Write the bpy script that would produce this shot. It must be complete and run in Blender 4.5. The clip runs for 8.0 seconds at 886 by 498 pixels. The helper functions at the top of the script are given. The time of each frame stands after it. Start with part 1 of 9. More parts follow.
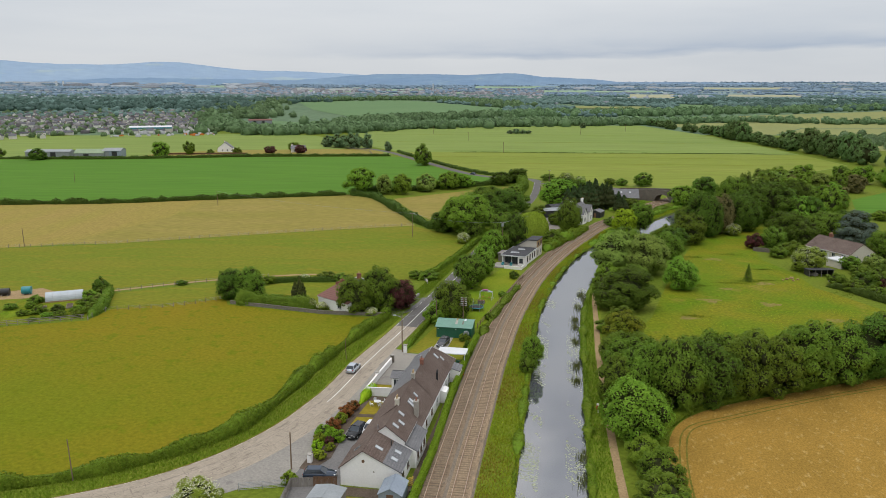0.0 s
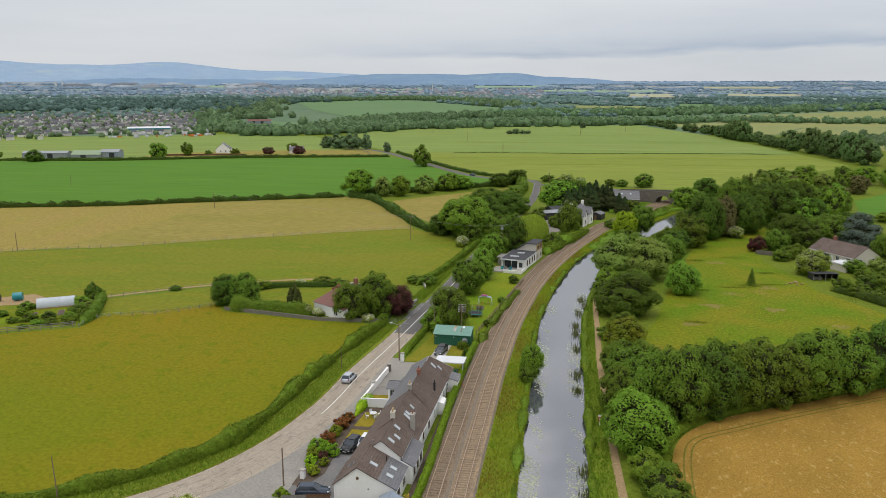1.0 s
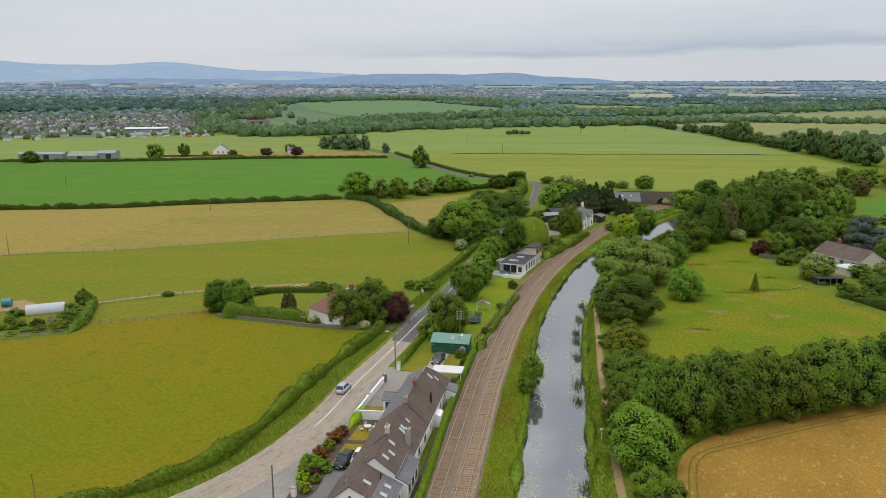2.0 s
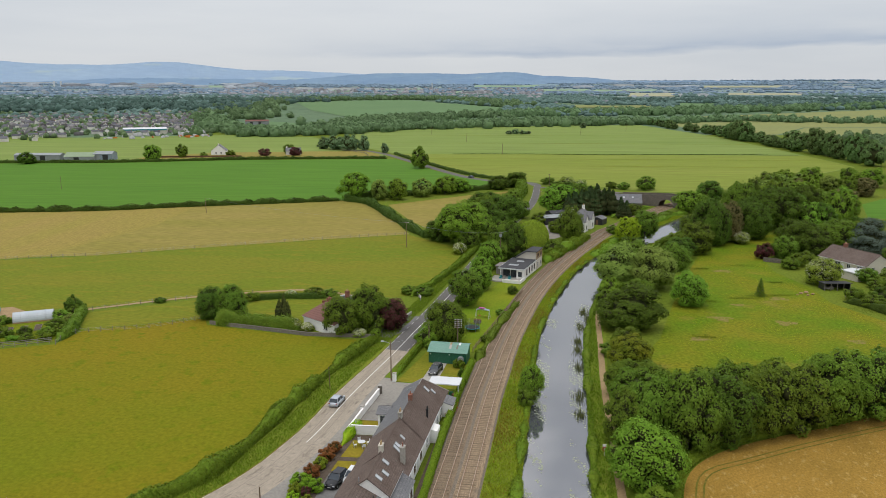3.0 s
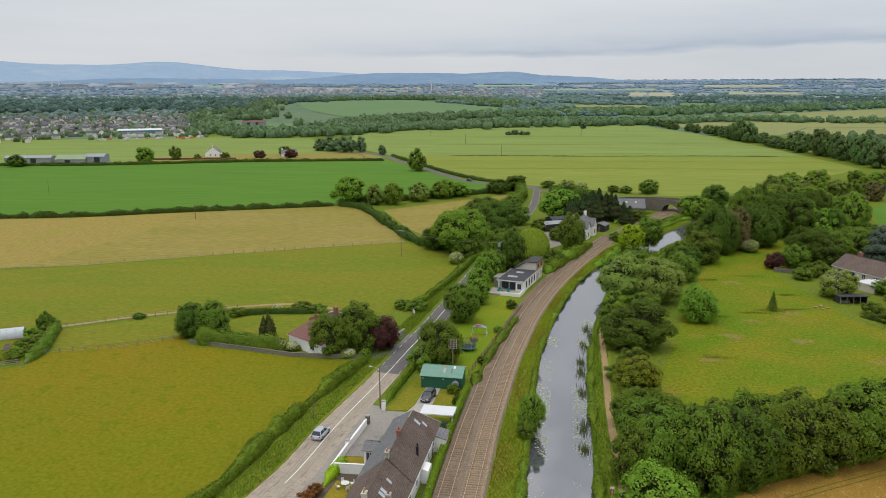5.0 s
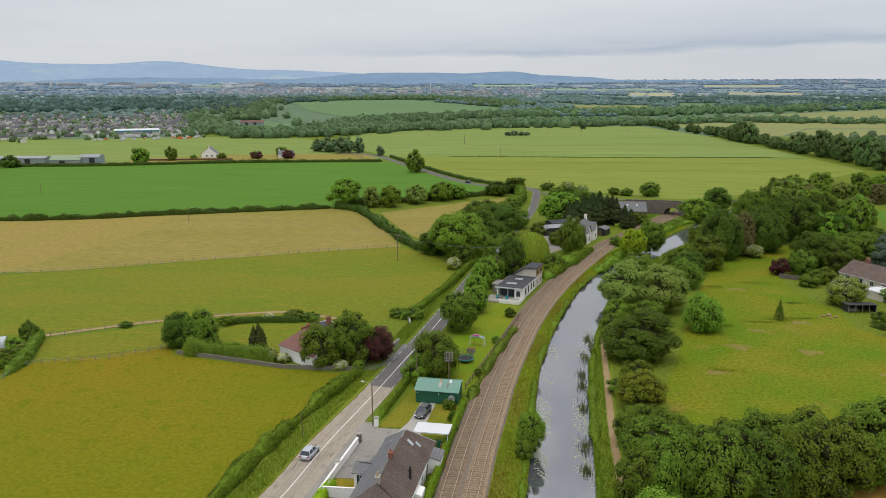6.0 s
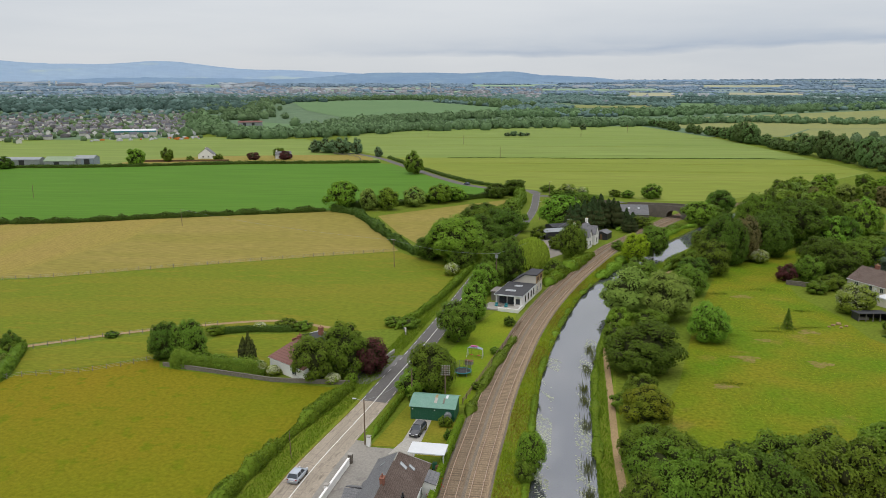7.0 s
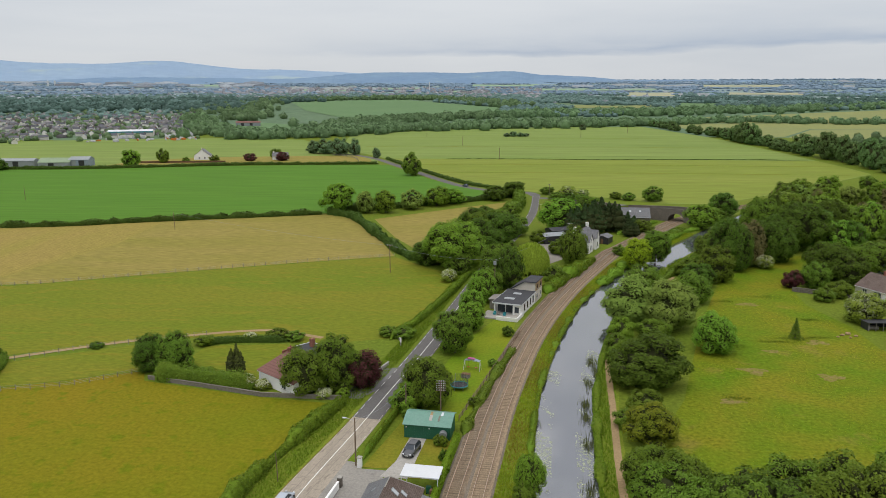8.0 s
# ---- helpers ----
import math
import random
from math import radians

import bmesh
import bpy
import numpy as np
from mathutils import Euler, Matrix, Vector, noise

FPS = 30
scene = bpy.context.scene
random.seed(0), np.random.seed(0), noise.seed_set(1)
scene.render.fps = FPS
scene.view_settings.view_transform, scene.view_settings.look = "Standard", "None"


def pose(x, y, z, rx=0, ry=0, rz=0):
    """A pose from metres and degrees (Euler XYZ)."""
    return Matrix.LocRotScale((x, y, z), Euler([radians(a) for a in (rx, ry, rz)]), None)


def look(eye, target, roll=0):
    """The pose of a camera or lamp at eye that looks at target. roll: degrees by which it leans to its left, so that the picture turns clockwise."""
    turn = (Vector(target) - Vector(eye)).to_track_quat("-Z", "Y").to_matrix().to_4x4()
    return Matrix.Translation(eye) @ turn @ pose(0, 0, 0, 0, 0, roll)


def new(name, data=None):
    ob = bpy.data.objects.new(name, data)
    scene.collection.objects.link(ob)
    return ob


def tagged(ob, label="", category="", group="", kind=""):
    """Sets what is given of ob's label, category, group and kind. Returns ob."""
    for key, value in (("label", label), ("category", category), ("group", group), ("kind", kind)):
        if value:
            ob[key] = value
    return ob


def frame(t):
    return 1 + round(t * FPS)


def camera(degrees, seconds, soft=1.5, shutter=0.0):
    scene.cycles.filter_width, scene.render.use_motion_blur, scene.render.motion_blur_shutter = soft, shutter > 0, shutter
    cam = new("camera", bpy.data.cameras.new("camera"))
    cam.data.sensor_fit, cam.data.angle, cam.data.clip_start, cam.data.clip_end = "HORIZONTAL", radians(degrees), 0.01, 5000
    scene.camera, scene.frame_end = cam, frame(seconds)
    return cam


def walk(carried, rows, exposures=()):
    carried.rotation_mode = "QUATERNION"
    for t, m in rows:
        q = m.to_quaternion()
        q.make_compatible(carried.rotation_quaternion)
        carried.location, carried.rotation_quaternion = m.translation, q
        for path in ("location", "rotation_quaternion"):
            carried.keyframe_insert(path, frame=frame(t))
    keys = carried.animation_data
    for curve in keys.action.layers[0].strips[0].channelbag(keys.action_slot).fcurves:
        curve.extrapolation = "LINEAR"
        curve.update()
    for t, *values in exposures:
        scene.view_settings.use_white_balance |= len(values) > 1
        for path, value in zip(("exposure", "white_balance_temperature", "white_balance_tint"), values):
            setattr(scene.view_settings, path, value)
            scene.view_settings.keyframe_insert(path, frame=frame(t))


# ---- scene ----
cam = camera(60.0, 8.0, 0.4)
PATH = [
    (0, (0.001, -1.339, 52.662), (-0.212, 0.606, 52.251), 0.1),
    (0.5, (0.036, 0.341, 52.972), (-0.176, 2.287, 52.559), 0.1),
    (1, (0.069, 2.244, 53.236), (-0.144, 4.189, 52.824), 0.0),
    (1.5, (0.089, 4.186, 53.442), (-0.123, 6.132, 53.03), 0.0),
    (3, (0.171, 11.181, 54.147), (-0.042, 13.126, 53.733), -0.1),
    (3.5, (0.204, 13.808, 54.307), (-0.009, 15.753, 53.893), -0.1),
    (4, (0.152, 16.452, 54.506), (-0.06, 18.397, 54.091), -0.1),
    (4.5, (0.195, 19.324, 54.784), (-0.018, 21.269, 54.369), -0.2),
    (6, (0.2, 28.215, 55.516), (-0.011, 30.16, 55.1), -0.1),
    (6.5, (0.123, 31.433, 55.689), (-0.087, 33.378, 55.273), -0.1),
    (7, (0.152, 34.524, 55.871), (-0.058, 36.468, 55.455), -0.1),
    (7.5, (0.261, 37.582, 56.141), (0.051, 39.527, 55.724), -0.2),
    (8, (0.233, 40.631, 56.406), (0.024, 42.576, 55.989), -0.1),
]
walk(cam, [(t, look(eye, target, roll)) for t, eye, target, roll in PATH])

# ---------------------------------------------------------------- light and sky
EXPO = 0.0
world = bpy.data.worlds.new("overcast_sky")
scene.world = world
world.use_nodes = True
wn, wl = world.node_tree.nodes, world.node_tree.links
wn.clear()
w_out, w_bg = wn.new("ShaderNodeOutputWorld"), wn.new("ShaderNodeBackground")
w_sky = wn.new("ShaderNodeTexSky")
w_sky.sky_type, w_sky.sun_disc = "NISHITA", False
SUN_EL, SUN_ROT = radians(75), radians(214)
w_sky.sun_elevation, w_sky.sun_rotation = SUN_EL, SUN_ROT
w_co = wn.new("ShaderNodeTexCoord")


def w_math(op, a, c=None):
    m = wn.new("ShaderNodeMath")
    m.operation = op
    for i, v in enumerate((a, c)):
        if v is None:
            continue
        if isinstance(v, (int, float)):
            m.inputs[i].default_value = v
        else:
            wl.new(v, m.inputs[i])
    return m.outputs[0]


def w_cloud(stretch, shift, size, lo, hi):
    mp = wn.new("ShaderNodeMapping")
    mp.inputs["Scale"].default_value, mp.inputs["Location"].default_value = stretch, shift
    nz = wn.new("ShaderNodeTexNoise")
    nz.inputs["Scale"].default_value, nz.inputs["Detail"].default_value, nz.inputs["Roughness"].default_value = size, 6.0, 0.5
    mr = wn.new("ShaderNodeMapRange")
    mr.inputs[1].default_value, mr.inputs[2].default_value = lo, hi
    wl.new(w_co.outputs["Generated"], mp.inputs["Vector"])
    wl.new(mp.outputs["Vector"], nz.inputs["Vector"])
    wl.new(nz.outputs["Fac"], mr.inputs[0])
    return mr.outputs[0]


def w_blend(f, a, c):
    x = wn.new("ShaderNodeMix")
    x.data_type = "RGBA"
    if isinstance(f, float):
        x.inputs["Factor"].default_value = f
    else:
        wl.new(f, x.inputs["Factor"])
    for key, v in (("A", a), ("B", c)):
        if isinstance(v, tuple):
            x.inputs[key].default_value = (*v, 1)
        else:
            wl.new(v, x.inputs[key])
    return x.outputs["Result"]


# a high grey overcast, and a long darker cloud bank low over the horizon
w_sep = wn.new("ShaderNodeSeparateXYZ")
wl.new(w_co.outputs["Generated"], w_sep.inputs[0])
# its flat base rises a little to the east; above the base it thins out into the overcast
w_edge = w_math("ADD", 0.0345, w_math("MULTIPLY", w_math("MAXIMUM", w_math("SUBTRACT", w_sep.outputs["X"], 0.08), 0.0), 0.03))
w_edge = w_math("ADD", w_edge, w_math("MULTIPLY", w_cloud((7.0, 7.0, 30.0), (0.4, 0.1, 0.2), 1.6, 0.3, 0.7), 0.007))
w_over = w_math("SUBTRACT", w_sep.outputs["Z"], w_edge)
w_base = w_math("MINIMUM", w_math("MAXIMUM", w_math("ADD", w_math("DIVIDE", w_over, 0.007), 0.5), 0.0), 1.0)
w_thin = w_math("POWER", 2.718, w_math("MULTIPLY", w_math("MAXIMUM", w_over, 0.0), -58.0))
w_side = w_math("MINIMUM", w_math("MAXIMUM", w_math("MULTIPLY", w_math("ADD", w_sep.outputs["X"], 0.36), 2.6), 0.06), 1.0)
w_bank = w_math("MULTIPLY", w_math("MULTIPLY", w_math("MULTIPLY", w_base, w_thin), w_side), w_cloud((2.4, 2.4, 22.0), (0.9, 0.2, 0.1), 1.6, 0.2, 0.5))
w_col = w_blend(w_cloud((1.0, 1.0, 7.0), (0.35, 0.0, 0.3), 2.2, 0.32, 0.58), (0.60, 0.635, 0.68), (0.68, 0.705, 0.735))
# higher up the overcast breaks into darker and brighter heaps
w_high = w_math("MINIMUM", w_math("MAXIMUM", w_math("MULTIPLY", w_math("SUBTRACT", w_sep.outputs["Z"], 0.22), 5.0), 0.0), 1.0)
w_heap = w_blend(w_cloud((1.0, 1.0, 1.6), (0.1, 0.5, 0.0), 4.6, 0.40, 0.62), (0.53, 0.55, 0.60), (1.0, 1.0, 1.01))
w_col = w_blend(w_high, w_col, w_heap)
w_col = w_blend(w_bank, w_col, (0.375, 0.452, 0.575))
w_scale = wn.new("ShaderNodeVectorMath")
w_scale.operation = "SCALE"
w_scale.inputs["Scale"].default_value = 0.1
wl.new(w_sky.outputs["Color"], w_scale.inputs[0])
w_zenith = wn.new("ShaderNodeVectorMath")
w_zenith.operation = "SCALE"
wl.new(w_blend(0.95, w_scale.outputs["Vector"], w_col), w_zenith.inputs[0])
w_up = w_math("MAXIMUM", w_sep.outputs["Z"], 0.0)
wl.new(w_math("ADD", w_math("MULTIPLY", w_up, 0.95), 0.955), w_zenith.inputs["Scale"])
wl.new(w_zenith.outputs["Vector"], w_bg.inputs["Color"])
w_bg.inputs["Strength"].default_value = 1.0
wl.new(w_bg.outputs["Background"], w_out.inputs["Surface"])

sun_data = bpy.data.lights.new("sun", "SUN")
sun_data.energy, sun_data.angle, sun_data.color = 0.72, radians(12), (1.0, 0.96, 0.9)
sun = new("sun", sun_data)
sun.matrix_world = look((-20, -30, 135), (0, 0, 0))


# ---------------------------------------------------------------- materials
TONE = 0.875


def mat(name, c1, c2, big=0.05, fine=2.0, rough=0.9, bump=0.3, metal=0.0, spread=0.25, contrast=0.2, local=False,
        stretch=(1, 1, 1), c3=None, spot=0.6, spot_scale=0.4, bump_dist=0.1, turn=0.0, island=0.0, each=0.0, ior=1.45, gloss=None, uv=False):
    """Two colours mixed by large noise, broken up by fine noise and relief, with optional spots of a third colour."""
    m = bpy.data.materials.new(name)
    m.use_nodes = True
    n, l = m.node_tree.nodes, m.node_tree.links
    b = n["Principled BSDF"]
    b.inputs["Roughness"].default_value, b.inputs["Metallic"].default_value = rough, metal
    b.inputs["IOR"].default_value = ior
    b.inputs["Specular IOR Level"].default_value = gloss if gloss is not None else (0.06 if rough > 0.6 else 0.5)
    if uv:
        co = n.new("ShaderNodeTexCoord").outputs["UV"]
    elif local:
        co = n.new("ShaderNodeTexCoord").outputs["Object"]
    else:
        co = n.new("ShaderNodeNewGeometry").outputs["Position"]
    mp = n.new("ShaderNodeMapping")
    mp.inputs["Scale"].default_value = stretch
    mp.inputs["Rotation"].default_value = (0, 0, radians(turn))
    l.new(co, mp.inputs["Vector"])

    def noise_at(s, detail, rgh=0.55):
        t = n.new("ShaderNodeTexNoise")
        t.inputs["Scale"].default_value, t.inputs["Detail"].default_value, t.inputs["Roughness"].default_value = s, detail, rgh
        l.new(mp.outputs["Vector"], t.inputs["Vector"])
        return t.outputs["Fac"]

    def ranged(v, a, c, lo, hi):
        r = n.new("ShaderNodeMapRange")
        for i, x in enumerate((a, c, lo, hi)):
            r.inputs[i + 1].default_value = x
        l.new(v, r.inputs[0])
        return r.outputs[0]

    def mixed(f, a, c):
        x = n.new("ShaderNodeMix")
        x.data_type = "RGBA"
        if isinstance(f, float):
            x.inputs["Factor"].default_value = f
        else:
            l.new(f, x.inputs["Factor"])
        for key, v in (("A", a), ("B", c)):
            if isinstance(v, tuple):
                x.inputs[key].default_value = (*v, 1)
            else:
                l.new(v, x.inputs[key])
        return x.outputs["Result"]

    big_f = noise_at(big, 5)
    fine_f = noise_at(fine, 4, 0.65)
    col = mixed(ranged(big_f, 0.5 - spread, 0.5 + spread, 0.0, 1.0), c1, c2)
    if c3:
        col = mixed(ranged(noise_at(spot_scale, 4), spot, spot + 0.12, 0.0, 1.0), col, c3)
    v = ranged(fine_f, 0.25, 0.75, TONE * (1 - contrast), TONE * (1 + contrast))
    if island:
        r = n.new("ShaderNodeNewGeometry").outputs["Random Per Island"]
        mul = n.new("ShaderNodeMath")
        mul.operation = "MULTIPLY"
        l.new(v, mul.inputs[0])
        l.new(ranged(r, 0, 1, 1 - island, 1 + island), mul.inputs[1])
        v = mul.outputs[0]
    if each:
        r = n.new("ShaderNodeObjectInfo").outputs["Random"]
        mul = n.new("ShaderNodeMath")
        mul.operation = "MULTIPLY"
        l.new(v, mul.inputs[0])
        l.new(ranged(r, 0, 1, 1 - each, 1 + each), mul.inputs[1])
        v = mul.outputs[0]
    sc = n.new("ShaderNodeVectorMath")
    sc.operation = "SCALE"
    l.new(col, sc.inputs[0])
    l.new(v, sc.inputs["Scale"])
    l.new(sc.outputs["Vector"], b.inputs["Base Color"])
    if bump:
        bp = n.new("ShaderNodeBump")
        bp.inputs["Strength"].default_value, bp.inputs["Distance"].default_value = bump, bump_dist
        l.new(fine_f, bp.inputs["Height"])
        l.new(bp.outputs["Normal"], b.inputs["Normal"])
    return m


def leaf(name, c1, c2, island=0.2, each=0.16):
    c1, c2 = (tuple(v * 1.02 for v in c) for c in (c1, c2))
    m = mat(name, c1, c2, big=0.35, fine=1.5, rough=0.62, bump=0.0, spread=0.3, contrast=0.25, island=island, each=each)
    n, l = m.node_tree.nodes, m.node_tree.links
    b = n["Principled BSDF"]
    t = n.new("ShaderNodeBsdfTranslucent")
    src = b.inputs["Base Color"].links[0].from_socket
    if each:
        hue = n.new("ShaderNodeHueSaturation")
        turn = n.new("ShaderNodeMapRange")
        turn.inputs[3].default_value, turn.inputs[4].default_value = 0.477, 0.506
        l.new(n.new("ShaderNodeObjectInfo").outputs["Random"], turn.inputs[0])
        l.new(turn.outputs[0], hue.inputs["Hue"])
        l.new(src, hue.inputs["Color"])
        src = hue.outputs["Color"]
        l.new(src, b.inputs["Base Color"])
    l.new(src, t.inputs["Color"])
    x = n.new("ShaderNodeMixShader")
    x.inputs[0].default_value = 0.2
    l.new(b.outputs[0], x.inputs[1])
    l.new(t.outputs[0], x.inputs[2])
    l.new(x.outputs[0], n["Material Output"].inputs["Surface"])
    return m


M = {}
M["ground"] = mat("rough_grass", (0.118, 0.178, 0.016), (0.155, 0.185, 0.022), 0.03, 1.2, contrast=0.35, bump=0.5)
# bluer than the near grass: distance haze is part of this colour
M["far_ground"] = mat("far_countryside", (0.10, 0.165, 0.098), (0.138, 0.198, 0.108), 0.004, 0.05, contrast=0.3, bump=0, stretch=(1, 2.2, 1))
M["pasture"] = mat("grazed_pasture", (0.150, 0.172, 0.008), (0.228, 0.166, 0.011), 0.013, 1.4, contrast=0.26, spread=0.16, bump=0.4, c3=(0.138, 0.160, 0.006), spot=0.55, spot_scale=0.3)
M["pasture_b"] = mat("green_pasture", (0.142, 0.186, 0.015), (0.192, 0.188, 0.02), 0.03, 1.2, contrast=0.3, spread=0.16, bump=0.4, stretch=(0.5, 1.6, 1), turn=-24, c3=(0.20, 0.19, 0.02), spot=0.54, spot_scale=0.22)
M["hay"] = mat("dry_grazing", (0.29, 0.23, 0.066), (0.235, 0.208, 0.042), 0.035, 0.5, contrast=0.28, bump=0.3, stretch=(0.5, 1.8, 1), turn=-24)
M["stubble"] = mat("cut_meadow", (0.31, 0.225, 0.068), (0.27, 0.235, 0.048), 0.03, 0.8, contrast=0.3, bump=0.3, stretch=(2.2, 0.3, 1), turn=-35)
M["crop"] = mat("bright_green_crop", (0.082, 0.188, 0.020), (0.10, 0.208, 0.026), 0.03, 0.16, contrast=0.2, bump=0.3, stretch=(0.12, 2.4, 1), turn=-8)
M["barley"] = mat("pale_green_barley", (0.178, 0.25, 0.056), (0.215, 0.272, 0.072), 0.02, 0.12, contrast=0.26, bump=0.2, stretch=(0.09, 1.5, 1), turn=2)
M["barley_ripe"] = mat("yellowing_barley", (0.19, 0.238, 0.036), (0.225, 0.258, 0.048), 0.02, 0.35, contrast=0.26, bump=0.2, stretch=(0.09, 1.5, 1), turn=2)
# green crop with the blue of distance haze put into its colour
M["barley_far"] = mat("hazed_green_crop", (0.12, 0.205, 0.09), (0.14, 0.225, 0.1), 0.006, 0.15, contrast=0.12, bump=0)
M["wheat"] = mat("ripe_golden_barley", (0.345, 0.205, 0.042), (0.275, 0.168, 0.034), 0.12, 3.2, contrast=0.36, bump=0.5, stretch=(1.3, 0.7, 1), turn=-24, c3=(0.40, 0.27, 0.085), spot=0.57, spot_scale=0.9, spread=0.2)
M["straw_far"] = mat("pale_straw_field", (0.265, 0.27, 0.095), (0.215, 0.24, 0.095), 0.01, 0.2, contrast=0.15, bump=0)
M["meadow"] = mat("rough_meadow", (0.112, 0.184, 0.008), (0.190, 0.187, 0.013), 0.07, 1.4, contrast=0.42, spread=0.15, bump=0.6, c3=(0.22, 0.19, 0.03), spot=0.6, spot_scale=0.09)
M["track_green"] = mat("grassy_wheel_track", (0.135, 0.14, 0.02), (0.20, 0.15, 0.03), 0.4, 2.5, contrast=0.4, bump=0.4, spread=0.15)
M["dry_patch"] = mat("dried_out_turf", (0.25, 0.19, 0.07), (0.18, 0.185, 0.025), 0.9, 2.5, contrast=0.4, bump=0.5, spread=0.12)
M["lawn"] = mat("garden_lawn", (0.11, 0.215, 0.010), (0.235, 0.235, 0.018), 0.06, 2.0, contrast=0.25, bump=0.3)
M["dry_lawn"] = mat("parched_lawn", (0.30, 0.22, 0.03), (0.225, 0.195, 0.018), 0.3, 2.0, contrast=0.25, bump=0.3)
M["lawn_dry"] = mat("half_parched_lawn", (0.145, 0.182, 0.014), (0.235, 0.198, 0.024), 0.14, 2.0, contrast=0.25, bump=0.3)
M["pink"] = mat("pink_plastic", (0.55, 0.12, 0.30), (0.45, 0.10, 0.25), 1.0, 4.0, rough=0.5, contrast=0.1, bump=0)
M["verge"] = mat("long_verge_grass", (0.142, 0.21, 0.018), (0.2, 0.22, 0.028), 0.25, 2.5, contrast=0.4, bump=0.8)
M["verge_dark"] = mat("dark_ditch_grass", (0.06, 0.085, 0.018), (0.085, 0.10, 0.022), 0.1, 1.0, contrast=0.3, bump=0.4)
M["dirt"] = mat("trodden_earth", (0.40, 0.28, 0.155), (0.30, 0.215, 0.11), 0.3, 3.0, contrast=0.25, bump=0.4)
M["soil"] = mat("garden_soil", (0.10, 0.075, 0.055), (0.14, 0.11, 0.085), 0.5, 4.0, contrast=0.3, bump=0.5)
M["gravel"] = mat("pale_gravel_yard", (0.30, 0.27, 0.23), (0.24, 0.22, 0.19), 0.3, 5.0, contrast=0.25, bump=0.3)
M["concrete_road"] = mat("worn_concrete_road", (0.405, 0.345, 0.272), (0.32, 0.275, 0.215), 0.4, 4.5, contrast=0.26, bump=0.2, c3=(0.235, 0.2, 0.158), spot=0.57, spot_scale=0.9, stretch=(1.3, 0.3, 1), uv=True)
M["apron"] = mat("pale_concrete_apron", (0.33, 0.305, 0.265), (0.255, 0.24, 0.215), 0.15, 2.5, contrast=0.2, bump=0.2, c3=(0.24, 0.22, 0.20), spot=0.58, spot_scale=0.5)
M["cracks"] = mat("tar_filled_cracks", (0.255, 0.215, 0.172), (0.30, 0.255, 0.205), 0.5, 3.0, contrast=0.25, bump=0)
M["asphalt"] = mat("dark_asphalt", (0.132, 0.124, 0.118), (0.168, 0.158, 0.15), 0.15, 3.0, contrast=0.2, bump=0.2)
M["yard"] = mat("grey_tarmac_yard", (0.17, 0.165, 0.16), (0.22, 0.21, 0.20), 0.25, 3.0, contrast=0.2, bump=0.2)
M["slab"] = mat("poured_concrete", (0.43, 0.405, 0.36), (0.35, 0.33, 0.29), 0.3, 2.5, contrast=0.18, bump=0.2)
M["paint_line"] = mat("road_paint", (0.85, 0.84, 0.8), (0.65, 0.64, 0.6), 0.6, 5.0, rough=0.7, contrast=0.15, bump=0)
M["yellow_line"] = mat("yellowed_road_paint", (0.62, 0.56, 0.43), (0.48, 0.43, 0.33), 0.6, 5.0, rough=0.7, contrast=0.2, bump=0)
M["ballast"] = mat("brown_railway_ballast", (0.262, 0.194, 0.128), (0.197, 0.146, 0.099), 0.9, 5.0, contrast=0.45, bump=0.8, stretch=(1, 0.2, 1), uv=True, c3=(0.25, 0.2, 0.15), spot=0.6, spot_scale=0.8)
M["ballast_tan"] = mat("tan_railway_ballast", (0.338, 0.25, 0.163), (0.26, 0.193, 0.126), 0.9, 5.0, contrast=0.45, bump=0.8, stretch=(1, 0.2, 1), uv=True, c3=(0.19, 0.15, 0.11), spot=0.6, spot_scale=0.8)
M["ballast_grey"] = mat("grey_railway_ballast", (0.235, 0.195, 0.15), (0.18, 0.15, 0.115), 0.8, 5.0, contrast=0.45, bump=0.8)
M["sleeper"] = mat("weathered_concrete_sleeper", (0.238, 0.186, 0.132), (0.196, 0.15, 0.106), 0.7, 6.0, contrast=0.25, each=0.25)
M["sleeper_tan"] = mat("dusty_concrete_sleeper", (0.25, 0.19, 0.128), (0.218, 0.166, 0.112), 0.7, 6.0, contrast=0.25, each=0.22)
M["rail"] = mat("rusty_rail_side", (0.32, 0.19, 0.11), (0.36, 0.22, 0.135), 0.6, 8.0, rough=0.7, contrast=0.2)
M["rail_top"] = mat("polished_rail_head", (0.50, 0.39, 0.30), (0.42, 0.32, 0.24), 0.6, 8.0, rough=0.4, metal=0.2, contrast=0.1, bump=0)
M["slate"] = mat("grey_roof_slate", (0.115, 0.115, 0.122), (0.17, 0.168, 0.17), 0.5, 4.0, rough=0.6, contrast=0.45, bump=0.4, stretch=(1, 1, 2))
M["tile"] = mat("brown_concrete_tile", (0.118, 0.086, 0.072), (0.168, 0.13, 0.11), 0.45, 4.0, rough=0.75, contrast=0.45, bump=0.4, c3=(0.20, 0.18, 0.155), spot=0.66, spot_scale=1.1)
M["red_tile"] = mat("faded_red_tile", (0.215, 0.11, 0.092), (0.185, 0.098, 0.082), 0.6, 6.0, rough=0.7, contrast=0.2, bump=0.3)
M["felt"] = mat("dark_roof_felt", (0.062, 0.062, 0.066), (0.082, 0.082, 0.086), 0.4, 5.0, rough=0.7, contrast=0.15)
M["render_white"] = mat("white_painted_render", (0.9, 0.89, 0.86), (0.84, 0.825, 0.785), 0.5, 4.0, contrast=0.06, bump=0.1)
